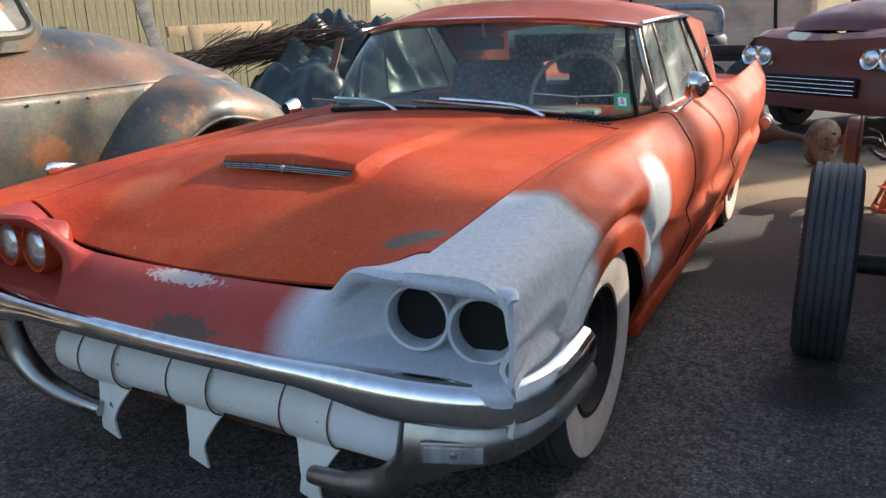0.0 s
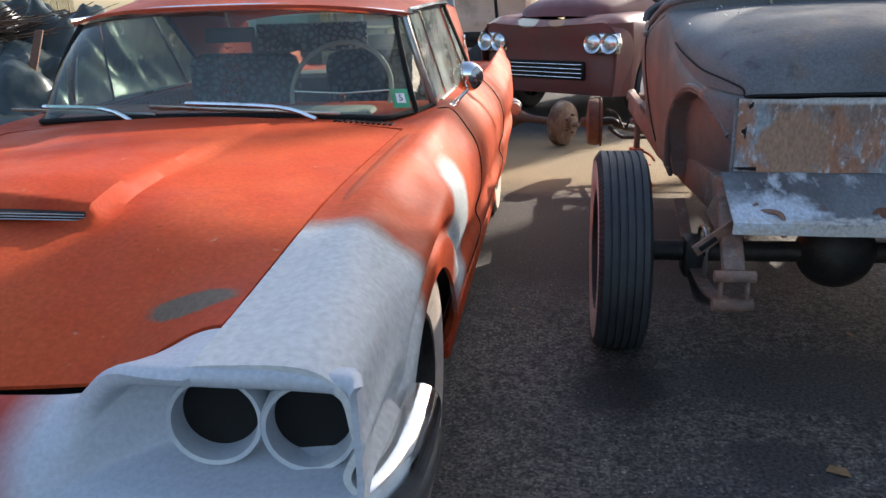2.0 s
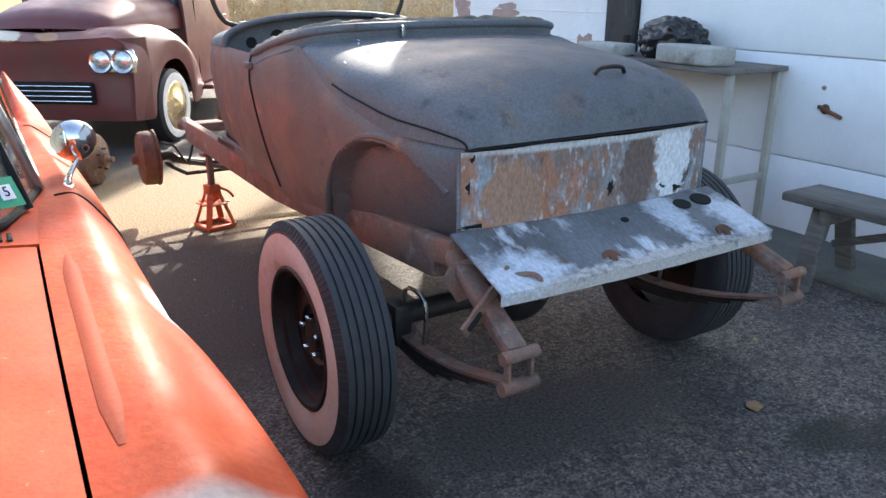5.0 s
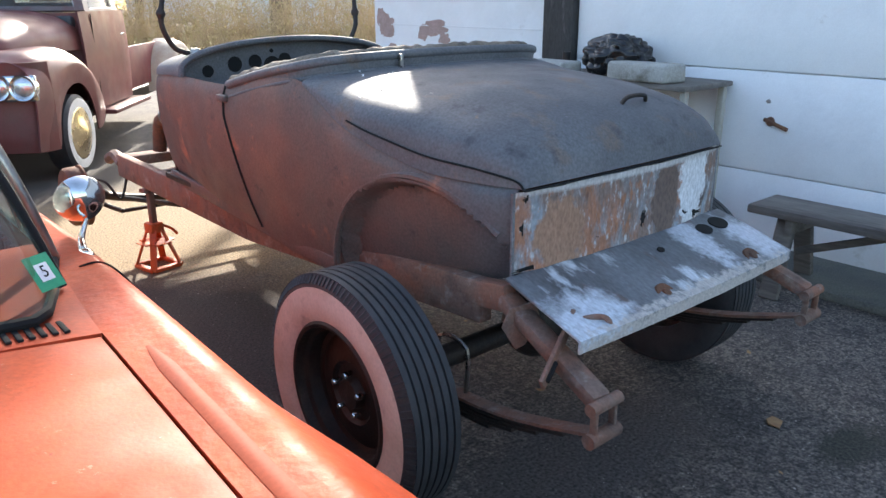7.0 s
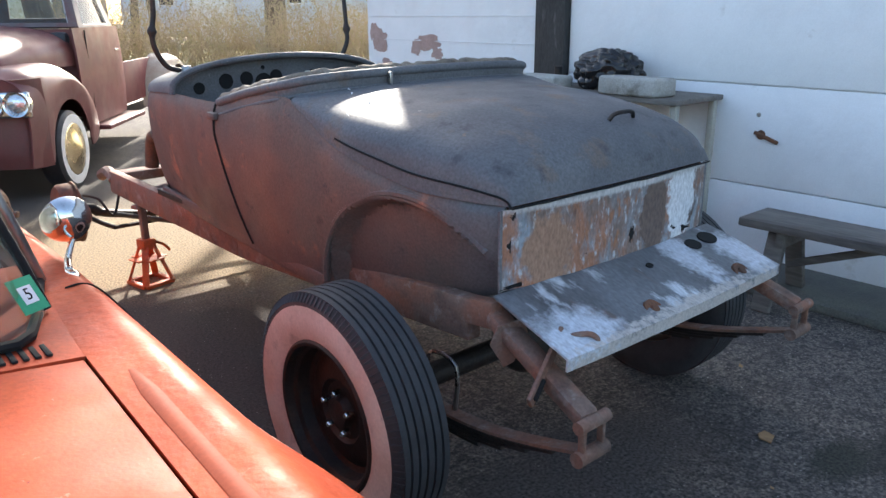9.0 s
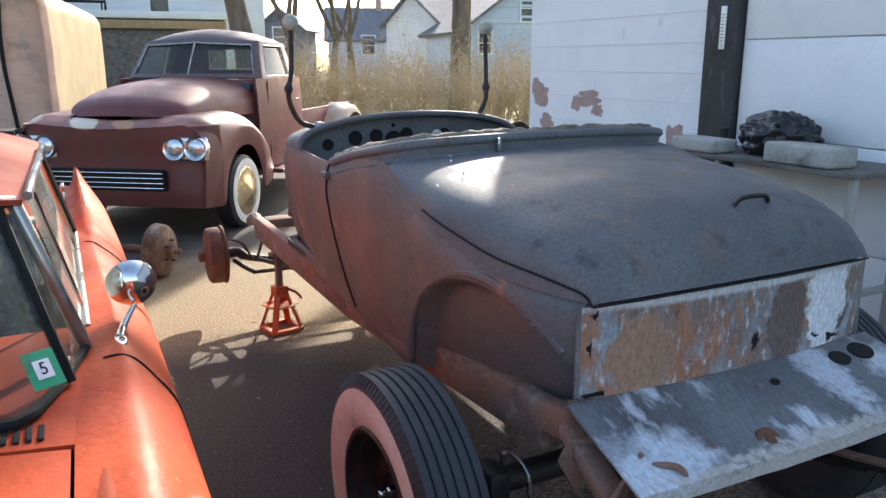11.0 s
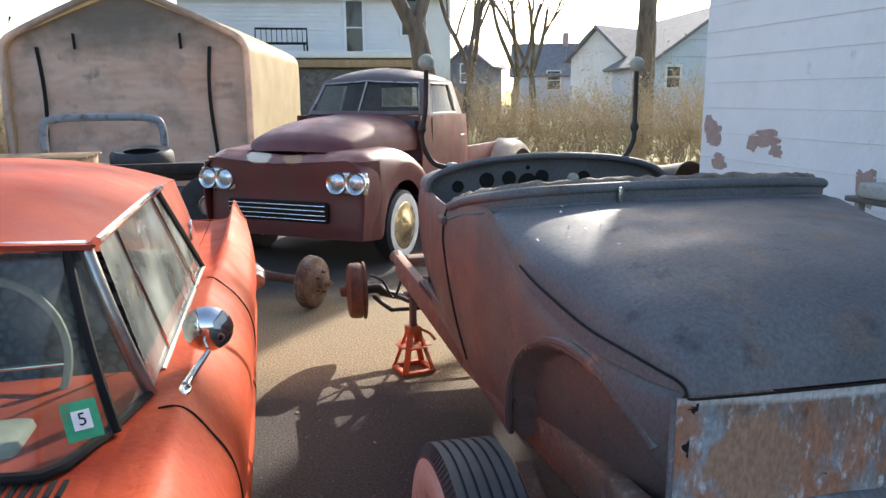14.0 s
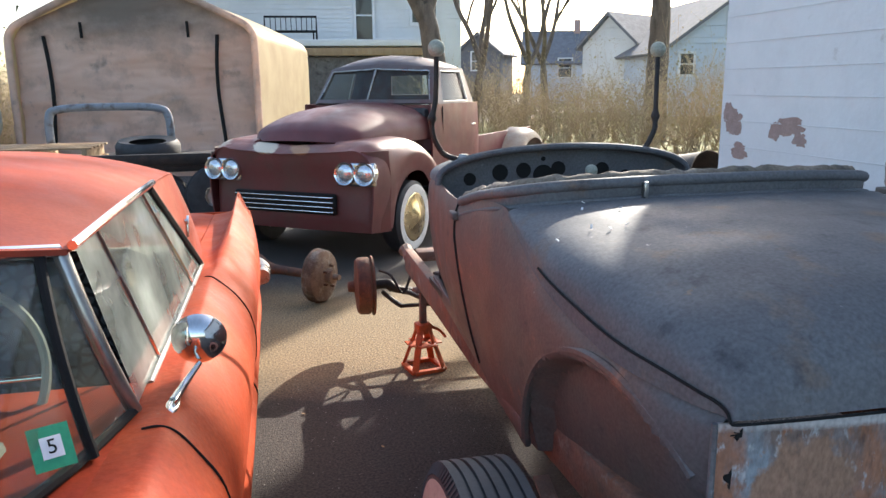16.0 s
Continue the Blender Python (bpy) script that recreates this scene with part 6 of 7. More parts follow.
part("cab_roof", thick(bm, 0.015), "tr_roof", truck, "dull dark low roof")

# ---- garage: block wall, door, post, ledge ----
solo("wall_east", bx(WALL_X + 0.12, 1.2, 2.2, 0.24, 12.4, 4.4), "wall", "white painted block garage wall with flaking paint", "wall", kind="structure")
solo("wall_north", bx(WALL_X + 3.24, 7.28, 2.2, 6.0, 0.24, 4.4), "wall", "white painted block gable wall of the garage", "wall", kind="structure")
solo("garage_roof", bx(WALL_X + 3.0, 1.2, 4.5, 6.7, 12.8, 0.2), "shingle", "grey shingled garage roof", "roof", kind="structure")
W = WALL_X
door_leaf = tagged(thing("door_1", (W, 2.9, 0), "white panelled garage door with hairline joints", "garage door"), kind="structure")
for i, (z0, z1) in enumerate(((0.03, 0.468), (0.476, 1.040), (1.048, 1.62), (1.628, 2.2), (2.208, 2.78))):
    part("door_panel", bx(W - 0.012, 2.55, (z0 + z1) / 2, 0.03, 4.86, z1 - z0, 0.004), "wall", door_leaf)
bm = bmesh.new()
lathe(bm, [(0.0, 0.014), (0.022, 0.012), (0.028, 0.0)], 20, Matrix.Translation((W - 0.026, 3.555, 0.768)) @ Matrix.Rotation(radians(-90), 4, "Y"))
hd = part("door_handle", bm, "rustbrown", door_leaf, "weathered T-handle")
part("handle_grip", sb((W - 0.05, 3.585, 0.782), (W - 0.05, 3.44, 0.735), 0.016, 0.022, 0.006), "rustbrown", hd)
bm = bmesh.new()
lathe(bm, [(0.0, 0.006), (0.012, 0.005), (0.013, 0.0)], 14, Matrix.Translation((W - 0.027, 3.58, 0.88)) @ Matrix.Rotation(radians(-90), 4, "Y"))
part("lock_plate", bm, "dullchrome", door_leaf)
post = tagged(thing("trim_1", (W, 5.13, 0), "charred dark timber door post", "post"), kind="structure")
part("post_face", dent(bx(W - 0.035, 5.13, 1.6, 0.07, 0.25, 3.2, 0.008), 0.004, 3), "post", post)
part("post_edge", bx(W - 0.02, 5.275, 1.6, 0.04, 0.05, 3.2, 0.006), "post", post)
part("thermometer_strip", bx(W - 0.074, 5.12, 1.70, 0.008, 0.045, 0.26, 0.003), "cream", post, "pale enamel gauge strip")
bm = bmesh.new()
for i in range(10):
    box(bm, W - 0.0795, 5.12, 1.60 + 0.02 * i, 0.002, 0.02, 0.004)
part("gauge_marks", bm, "black", post, smooth=False)
# block courses: the joints' shadow lines painted as thin grey strips
for i in range(1, 13):
    g = solo("joint_shadow_line", bx(W - 0.0022, 6.34, 0.2 * i + 0.02, 0.004, 2.12, 0.007, 0.001), "joint", "grey strip painting the shadow line of a mortar joint in the block wall", "joint", group="mortar joints", kind="structure")
random.seed(3)
for (y, z, a, b) in ((7.22, 1.20, 0.11, 0.11), (7.30, 1.27, 0.06, 0.08), (6.55, 1.20, 0.19, 0.07), (6.42, 1.12, 0.07, 0.05), (6.70, 1.16, 0.06, 0.07), (7.12, 0.98, 0.11, 0.06), (5.55, 0.95, 0.08, 0.12)):
    bm = bmesh.new()
    ctr = bm.verts.new((W - 0.005, y, z))
    ring = []
    for k in range(44):
        q = 2 * math.pi * k / 44
        r = 0.92 + 0.45 * noise.noise(Vector((math.cos(q) * 1.6 + y * 3, math.sin(q) * 1.6, z * 7))) + random.uniform(-0.10, 0.10)
        ring.append(bm.verts.new((W - 0.004, y + a * r * math.copysign(abs(math.cos(q)) ** 0.7, math.cos(q)), z + b * r * math.copysign(abs(math.sin(q)) ** 0.7, math.sin(q)))))
    foot = [bm.verts.new((W + 0.004, v.co.y, v.co.z)) for v in ring]
    for k in range(44):
        bm.faces.new((ctr, ring[k], ring[(k + 1) % 44]))
        bm.faces.new((ring[k], foot[k], foot[(k + 1) % 44], ring[(k + 1) % 44]))
    solo("bare_patch", bm, "peel", "pinkish bare block where white paint flaked off", "flaked paint", group="flaked paint", kind="structure", smooth=False)
solo("ledge", dent(bx(W - 0.25, 2.2, 0.025, 0.52, 3.6, 0.05, 0.012), 0.006, 4), "ledge", "dark mossy concrete ledge along the garage", "ledge", kind="structure")

# ---- work table with its load ----
table = thing("work_table", (3.2, 4.3, 0), "weathered work table against the garage wall", "table")
part("tabletop", dent(bx(3.21, 4.45, 0.965, 0.50, 1.30, 0.03, 0.006), 0.004, 5), "wood_grey", table)
for x, y in ((3.02, 3.84), (3.42, 3.84), (3.02, 5.05), (3.42, 5.05)):
    part("leg", bx(x, y, 0.475, 0.04, 0.04, 0.95, 0.006), "palevinyl", table)
part("brace", sb((3.02, 3.84, 0.35), (3.42, 3.84, 0.35), 0.02, 0.04, 0.004), "palevinyl", table)
bl = solo("concrete_block", dent(bx(3.06, 4.13, 1.032, 0.22, 0.40, 0.105, 0.018, seg=3), 0.008, 9), "concrete", "broken pale concrete block on the work table", "block", group="blocks on the table")
solo("concrete_block", dent(bx(3.05, 4.84, 1.02, 0.2, 0.34, 0.08, 0.018, seg=3), 0.008, 9, 3), "concrete", "mossy pale concrete block on the work table", "block", group="blocks on the table")
bm = bmesh.new()
bmesh.ops.create_icosphere(bm, subdivisions=5, radius=1.0)
for v in bm.verts:
    n = noise.noise(v.co * 1.4) * 0.22 + abs(noise.noise(v.co * 3.1 + Vector((4, 1, 2)))) * 0.30
    v.co *= 0.85 + n
    v.co = Vector((3.26 + v.co.x * 0.17, 4.47 + v.co.y * 0.26, max(0.981, 1.07 + v.co.z * 0.16)))
solo("plastic_sheet", bm, "tarp_black", "crumpled black plastic sheet on the work table", "plastic sheet", sharp=60)
part("can", tb([(3.36, 4.98, 0.981), (3.36, 4.98, 1.09)], 0.03, n=14), "darkmetal", table)

# ---- picnic bench ----
bench = thing("wooden_bench", (3.0, 2.5, 0), "weathered grey wooden bench by the garage", "bench")
part("seat", dent(bx(2.96, 2.42, 0.435, 0.30, 1.75, 0.045, 0.01), 0.003, 5), "wood_grey", bench)
for y in (3.12, 1.70):
    part("leg", sb((3.06, y, 0.415), (3.17, y, 0.05), 0.09, 0.04, 0.006), "wood_grey", bench)
    part("leg", sb((2.90, y, 0.415), (2.80, y, 0.0), 0.09, 0.04, 0.006), "wood_grey", bench)
    part("cleat", bx(2.97, y - 0.03, 0.37, 0.26, 0.04, 0.08, 0.006), "wood_grey", bench)
    part("brace", sb((2.98, y - 0.03, 0.22), (2.98, y + (-0.5 if y > 2 else 0.5), 0.41), 0.05, 0.035, 0.005), "wood_grey", bench)

# ---- loose rear axle in the yard ----
ax = thing("loose_axle", (0.0, 7.05, 0), "rusty loose axle with two brake drums", "axle")
A0, A1 = Vector((0.22, 7.05, 0.195)), Vector((-0.80, 7.74, 0.195))
AD = (A0 - A1).normalized()
for p, d in ((A0, AD), (A1, -AD)):
    bm = bmesh.new()
    lathe(bm, [(0.0, 0.12), (0.020, 0.118), (0.022, 0.075), (0.05, 0.07), (0.06, 0.03), (0.10, 0.028), (0.115, 0.014), (0.165, 0.010), (0.183, -0.004), (0.192, -0.05), (0.186, -0.06), (0.195, -0.07), (0.19, -0.08), (0.0, -0.085)], 44, between(p, p + d))
    dr = part("brake_drum", dent(bm, 0.003, 14), "rustpale", ax, "rusty brake drum with flaking scale")
    for i in range(5):
        q = between(p, p + d) @ Matrix.Rotation(2 * math.pi * i / 5, 4, "Z") @ Vector((0.078, 0, 0.028))
        part("wheel_stud", tb([q, q + d * 0.03], 0.008, n=8), "rustbrown", dr)
part("axle_tube", tb([A0 - AD * 0.08, A0.lerp(A1, 0.5) + Vector((0, 0, 0.02)), A1 + AD * 0.08], lambda t: 0.032 + 0.08 * math.exp(-((t - 0.5) / 0.10) ** 2), n=16, steps=30), "rustbrown", ax)

# ---- rusty coupe ----
CX = -3.75
coupe = thing("old_coupe", (CX, 2.0, 0), "rusty grey-green old coupe with bare worn paint", "car")
cp_hw = curve([(-2.0, 0.78), (1.5, 0.80), (2.6, 0.79), (3.4, 0.70), (4.1, 0.50), (4.45, 0.30)])
cp_zc = curve([(-2.0, 1.30), (1.2, 1.31), (2.5, 1.315), (3.0, 1.27), (3.5, 1.15), (4.0, 0.94), (4.45, 0.60)])
cp_zl = curve([(-2.0, 0.30), (3.4, 0.30), (4.45, 0.42)])
bm = bmesh.new()
def coupe_pt(u, v):
    y = -2.0 + 6.45 * v
    t = -1 + 2 * u
    hw, zc, zl = cp_hw(y), cp_zc(y), cp_zl(y)
    zb = min(0.99, zc - 0.08)
    pts = [(0, zc), (hw * 0.55, zc - 0.015), (hw * 0.80, zb + (zc - zb) * 0.42), (hw * 0.95, zb + 0.01), (hw * 0.985, zb - 0.06), (hw, zl + (zb - zl) * 0.55), (hw * 0.97, zl + 0.05), (hw * 0.90, zl)]
    p = spline([(a, 0, b) for a, b in pts], abs(t))
    return Vector((CX + (1 if t > 0 else -1) * p.x, y, p.z))
sheet(bm, 64, 90, coupe_pt)
cb = part("body_shell", thick(bm, 0.012), "coupe", coupe)
def sgp(c, e):
    return (1 if c > 0 else -1) * abs(c) ** e


def roof_shell(u, v):
    a, b = 2 * math.pi * u, math.pi / 2 * v
    k = max(0.0, math.cos(b)) ** 0.55
    return Vector((CX + 0.72 * sgp(math.cos(a), 0.55) * k, 1.05 + 1.72 * sgp(math.sin(a), 0.6) * k, 1.19 + 0.47 * math.sin(b) ** 0.8))


bm = bmesh.new()
sheet(bm, 72, 18, roof_shell, wrap_u=True)
bmesh.ops.remove_doubles(bm, verts=bm.verts, dist=0.001)
rf = part("roof", bm, "coupe", coupe, "rounded rusty roof")
wp = lambda y, z: Vector((CX + 0.722 * max(0.1, 1 - ((z - 1.19) / 0.50) ** 2.4) ** 0.35 + 0.004, y, z))
part("quarter_window", (lambda b: (sheet(b, 8, 6, lambda u, v: wp(1.35 + (1.0 - 0.12 * v) * u, 1.275 + 0.22 * v)), b)[1])(bmesh.new()), "clouded", coupe, "clouded side window")
part("window_frame", tb([wp(1.5, 1.265), wp(2.2, 1.262), wp(2.39, 1.28), wp(2.41, 1.36), wp(2.30, 1.48), wp(1.5, 1.49)], 0.022, n=8, steps=30), "coupe", coupe)
part("belt_bead", tb([Vector((CX + cp_hw(y) * 0.955, y, min(0.99, cp_zc(y) - 0.08) + 0.005)) for y in (0.5, 1.5, 2.2, 2.8, 3.2)], 0.008, n=6, steps=24), "coupe", coupe)
for i, y in enumerate((1.35, 1.62, 1.92, 2.12, 2.28, 2.44, 2.6)):
    bm = bmesh.new()
    lathe(bm, [(0.0, 0.002), (0.007, 0.002), (0.0075, 0.0)], 10, along_x(CX + cp_hw(y) * 0.987 + 0.001, y, 0.955))
    part("trim_hole", bm, "black", coupe)
# rear fender: a swollen shell over the wheel
FY = 3.30
bm = bmesh.new()
def cfender(u, v):
    a = radians(-10 + 200 * u)
    w = math.sin(v * math.pi / 2)
    c = math.cos(v * math.pi / 2)
    ro = 0.66 + 0.34 * c
    y = FY + math.cos(a) * (1.10 if math.cos(a) > 0 else 0.80) * ro
    z = 0.32 + math.sin(a) * (0.70 - 0.10 * max(0, math.cos(a))) * ro
    return Vector((CX + 0.66 + 0.36 * w - 0.10 * max(0, math.cos(a)) ** 2, y, max(0.12, z)))
sheet(bm, 48, 16, cfender)
fe = part("rear_fender", thick(bm, 0.012), "coupe", coupe, "swollen rusty rear fender")
part("fender_lip", tb([cfender(0.05 + 0.9 * i / 20, 1.0) for i in range(21)], 0.012, n=8, steps=50), "coupe", fe)
wheel("wheel", coupe, CX + 0.80, FY, 0.34, 1, 0.34, 0.17, 0.2)
wheel("wheel", coupe, CX + 0.80, FY - 2.85, 0.34, 1, 0.34, 0.17, 0.2)
wheel("wheel", coupe, CX - 0.70, FY - 2.85, 0.34, -1, 0.34, 0.17, 0.2)
wheel("wheel", coupe, CX - 0.70, FY, 0.34, -1, 0.34, 0.17, 0.2)
bm = bmesh.new()
lathe(bm, [(0.045, -0.10), (0.05, 0.0), (0.048, 0.015), (0.03, 0.03), (0.0, 0.034)], 20, Matrix.Translation((CX + 0.92, 4.02, 0.74)) @ Matrix.Rotation(radians(-80), 4, "X") @ Matrix.Diagonal((0.8, 1.5, 1, 1)))
tl = part("tail_lamp", bm, "chrome", coupe, "chrome tail lamp with red lens")
bm = bmesh.new()
lathe(bm, [(0.043, 0.014), (0.03, 0.032), (0.0, 0.038)], 20, Matrix.Translation((CX + 0.92, 4.025, 0.74)) @ Matrix.Rotation(radians(-80), 4, "X") @ Matrix.Diagonal((0.8, 1.5, 1, 1)))
part("red_lens", bm, "lens_red", tl)

# ---- scrap heap between the cars and the fence ----
random.seed(21)
bm = bmesh.new()
def heap(u, v):
    x, y = -7.4 + 4.4 * u, 5.0 + 4.0 * v
    h = 1.55 * math.exp(-(((x + 4.9) / 1.25) ** 2 + ((y - 7.6) / 1.1) ** 2)) + 0.85 * math.exp(-(((x + 4.5) / 1.0) ** 2 + ((y - 6.2) / 0.8) ** 2))
    f = abs(noise.noise(Vector((x * 2.2, y * 2.2, 0)))) * 0.30 + abs(noise.noise(Vector((x * 6, y * 6, 3)))) * 0.10
    return Vector((x, y, max(-0.02, h * (0.75 + 1.0 * f) + f * 0.3 - 0.06)))
sheet(bm, 110, 100, heap)
solo("tarpaulin", bm, "tarp_dark", "crumpled dark green tarpaulin over a scrap heap", "tarp")
bm = bmesh.new()
for i in range(700):
    c = Vector((-5.5 + random.gauss(0, 0.45), 6.9 + random.gauss(0, 0.25), 0))
    c.z = 0.92 + 0.20 * random.random() + 0.10 * (c.x + 5.5)
    d = Vector((1.0, random.uniform(-0.5, 0.5), random.uniform(-0.05, 0.45))).normalized() * random.uniform(0.2, 0.6)
    tube(bm, [c - d, c + Vector((0, 0, random.uniform(-0.03, 0.05))), c + d], random.uniform(0.003, 0.007), n=3, steps=3, caps=False)
solo("brushwood", bm, "twig_dark", "heap of thin dry brown branches", "brushwood", kind="stuff")
def board(p, q, w, h, mt, label):
    solo("board", sb(p, q, w, h, 0.005), mt, label, "board", group="boards by the fence")
board((-6.75, 6.6, 0.5), (-7.5, 6.9, 1.75), 0.16, 0.03, "wood_grey", "dark weathered board leaning on the fence")
board((-6.15, 6.55, 0.55), (-6.45, 6.75, 1.28), 0.14, 0.035, "wood_tan", "pale tan board leaning on the heap")
board((-7.6, 7.4, 1.22), (-7.4, 9.2, 1.26), 0.04, 0.13, "wood_tan", "pale tan plank along the fence")
board((-4.15, 6.1, 0.60), (-4.25, 6.55, 1.12), 0.07, 0.02, "rustbrown", "reddish brown board on the tarpaulin")
fence = tagged(thing("fence", (-8, 8.0, 0), "mossy brown vertical board fence", "fence"), kind="structure")
base = bx(0, 0, 0, 0.142, 0.022, 2.2, 0.004)
fm = bpy.data.meshes.new("fence_board")
base.to_mesh(fm)
base.free()
fm.materials.append(M["fence"])
for i in range(62):
    ob = new("fence_board", fm)
    ob.parent = fence
    ob.matrix_parent_inverse = fence.matrix_basis.inverted()
    ob.matrix_basis = pose(-8.0 + random.uniform(-0.006, 0.006), 3.6 + 0.15 * i, 1.1 + random.uniform(-0.02, 0.02), random.uniform(-0.4, 0.4), 0, 90)
part("rail", bx(-8.05, 8.2, 1.7, 0.05, 9.3, 0.09, 0.006), "fence", fence)

# ---- stripped chassis and scrap in front of the tent ----
scrap = thing("trailer_chassis", (-2.2, 10.6, 0), "dark rusty trailer chassis loaded with scrap", "trailer")
part("deck", bx(-2.3, 10.7, 0.72, 3.0, 1.5, 0.10, 0.02), "darkmetal", scrap)
part("side_rail", sb((-3.9, 9.95, 0.80), (-0.75, 9.95, 0.80), 0.06, 0.12, 0.01), "darkmetal", scrap)
part("drawbar", sb((-0.85, 10.2, 0.80), (-0.35, 9.8, 0.92), 0.08, 0.06, 0.01), "darkmetal", scrap)
for x in (-3.3, -1.3):
    bm = bmesh.new()
    lathe(bm, [(0.0, 0.05), (0.09, 0.05), (0.10, 0.08), (0.2, 0.09), (0.31, 0.08), (0.33, 0.05), (0.33, -0.08), (0.2, -0.09)], 40, along_y(x, 10.0, 0.33))
    part("tyre", bm, "rubber", scrap)
bm = bmesh.new()
lathe(bm, [(0.0, 0.075), (0.03, 0.075), (0.035, 0.06), (0.09, 0.06), (0.11, 0.085)], 8, along_y(-0.72, 9.86, 0.42))
part("spoked_wheel_centre", bm, "dullchrome", scrap)
bm = bmesh.new()
lathe(bm, [(0.11, 0.08), (0.2, 0.09), (0.29, 0.08), (0.31, 0.05), (0.31, -0.08), (0.2, -0.09)], 40, along_y(-0.72, 9.9, 0.42))
part("spare_tyre", bm, "rubber", scrap)
bm = bmesh.new()
lathe(bm, [(0.17, 0.0), (0.19, -0.08), (0.30, -0.10), (0.335, -0.05), (0.335, 0.05), (0.30, 0.10), (0.19, 0.08)], 40, Matrix.Translation((-1.45, 10.5, 0.875)) @ Matrix.Rotation(radians(6), 4, "X"))
part("stowed_tyre", bm, "rubber", scrap)
pal = thing("wooden_pallet", (-2.5, 10.5, 0.78), "tan wooden pallet on the trailer deck", "pallet")
for z in (0.79, 0.92):
    for i in range(5):
        part("slat", bx(-2.5, 10.2 + 0.17 * i, z, 1.1, 0.09, 0.022, 0.003), "wood_tan", pal)
for i in range(3):
    part("stringer", bx(-2.98 + 0.48 * i, 10.54, 0.855, 0.05, 0.8, 0.108, 0.003), "wood_tan", pal)
part("hoop", tb([(-2.55, 11.0, 0.75), (-2.55, 11.0, 1.20), (-2.42, 11.0, 1.30), (-1.9, 11.0, 1.32), (-1.40, 11.0, 1.30), (-1.28, 11.0, 1.18), (-1.28, 11.0, 0.75)], 0.045, n=10, steps=40), "hooppaint", scrap, "grey tubular hoop with peeling paint")

# open steel drum on short legs by the garage corner
drum = thing("steel_drum", (3.75, 8.35, 0), "dark open steel drum lying on a stand behind the garage", "drum")
bm = bmesh.new()
lathe(bm, [(0.25, -0.3), (0.262, -0.29), (0.255, -0.2), (0.25, 0.0), (0.255, 0.28), (0.262, 0.3)], 36, Matrix.Translation((3.75, 8.35, 0.60)) @ Matrix.Rotation(radians(80), 4, "X") @ Matrix.Rotation(radians(18), 4, "Y"))
part("shell", thick(bm, 0.008), "darkmetal", drum)
for a, b in ((-0.15, -0.18), (0.15, -0.18), (0.15, 0.18), (-0.15, 0.18)):
    part("leg", sb((3.75 + a, 8.35 + b, 0.0), (3.75 + a, 8.35 + b, 0.42), 0.04, 0.04, 0.004), "rustbrown", drum)

# ---- tent, houses, hedge, trees ----
tent = thing("carport_tent", (-2.2, 18, 0), "stained white fabric carport tent with black straps", "tent")
TXC, TY0, TY1, THW, TEV, TAP = -2.30, 15.4, 21.5, 2.03, 2.55, 3.30
bm = bmesh.new()
def tent_rim(k, z0=0.0):
    """Outline of the tent's end from the left foot (0) over the ridge to the right foot (1)."""
    pts = [(-THW, 0), (-THW, 1.0), (-THW, 2.1), (-THW + 0.05, TEV - 0.12), (-THW + 0.35, TEV + 0.10), (-0.5, TAP - 0.12), (0, TAP), (0.5, TAP - 0.12), (THW - 0.35, TEV + 0.10), (THW - 0.05, TEV - 0.12), (THW, 2.1), (THW, 1.0), (THW, 0)]
    p = spline([(a, 0, b) for a, b in pts], k)
    return p
def tent_front(u, v):
    x = (-1 + 2 * u) * (THW - 0.02)
    e = max(0.0, (abs(x) - (THW - 0.35)) / 0.33)
    zt = (TAP - (TAP - TEV - 0.10) * (abs(x) / (THW - 0.35)) ** 1.05 if e == 0 else TEV + 0.10 - 0.30 * e**2)
    p = Vector((x, 0, zt))
    z = zt * v
    wr = 0.05 * noise.noise(Vector((p.x * 1.1, 0, z * 2.6))) + 0.035 * abs(noise.noise(Vector((p.x * 0.9 + z * 1.1, 4, z * 4.5 - p.x * 1.4)))) + 0.02 * abs(noise.noise(Vector((p.x * 2.0, 9, z * 9))))
    return Vector((TXC + p.x, TY0 + wr, z))
sheet(bm, 110, 110, tent_front)
part("front_panel", thick(bm, 0.01), "canvas", tent, "pinkish stained fabric front")
bm = bmesh.new()
sheet(bm, 60, 16, lambda u, v: Vector((TXC + tent_rim(u).x * 1.01, TY0 - 0.12 + (TY1 - TY0) * v, tent_rim(u).z + 0.02 + 0.02 * math.sin(v * 25) * math.sin(3.14 * u))))
part("cover", thick(bm, 0.01), "canvas_side", tent, "yellowed tent cover")
part("edge_tube", tb([Vector((TXC + tent_rim(i / 30).x * 1.012, TY0 - 0.13, tent_rim(i / 30).z + 0.02)) for i in range(31)], 0.06, n=10, steps=70), "canvas", tent)
for x in (-1.48, 1.42):
    part("strap", tb([Vector((TXC + x + 0.05 * math.sin(z * 2.0 + x), TY0 - 0.05, z)) for z in (0.4, 0.9, 1.4, 1.9, 2.4)], 0.032, n=6, steps=24), "black", tent, "black webbing strap")
for x in (-0.86, 0.92):
    part("short_strap", tb([Vector((TXC + x, TY0 - 0.05, 2.62)), Vector((TXC + x + 0.01, TY0 - 0.05, 2.36))], 0.025, n=6), "black", tent)
turn = Matrix.Translation((-0.38, TY0, 0)) @ Matrix.Rotation(radians(-10.5), 4, "Z") @ Matrix.Translation((0.38 - 0.11, -TY0, 0))
tent.matrix_basis = turn @ tent.matrix_basis


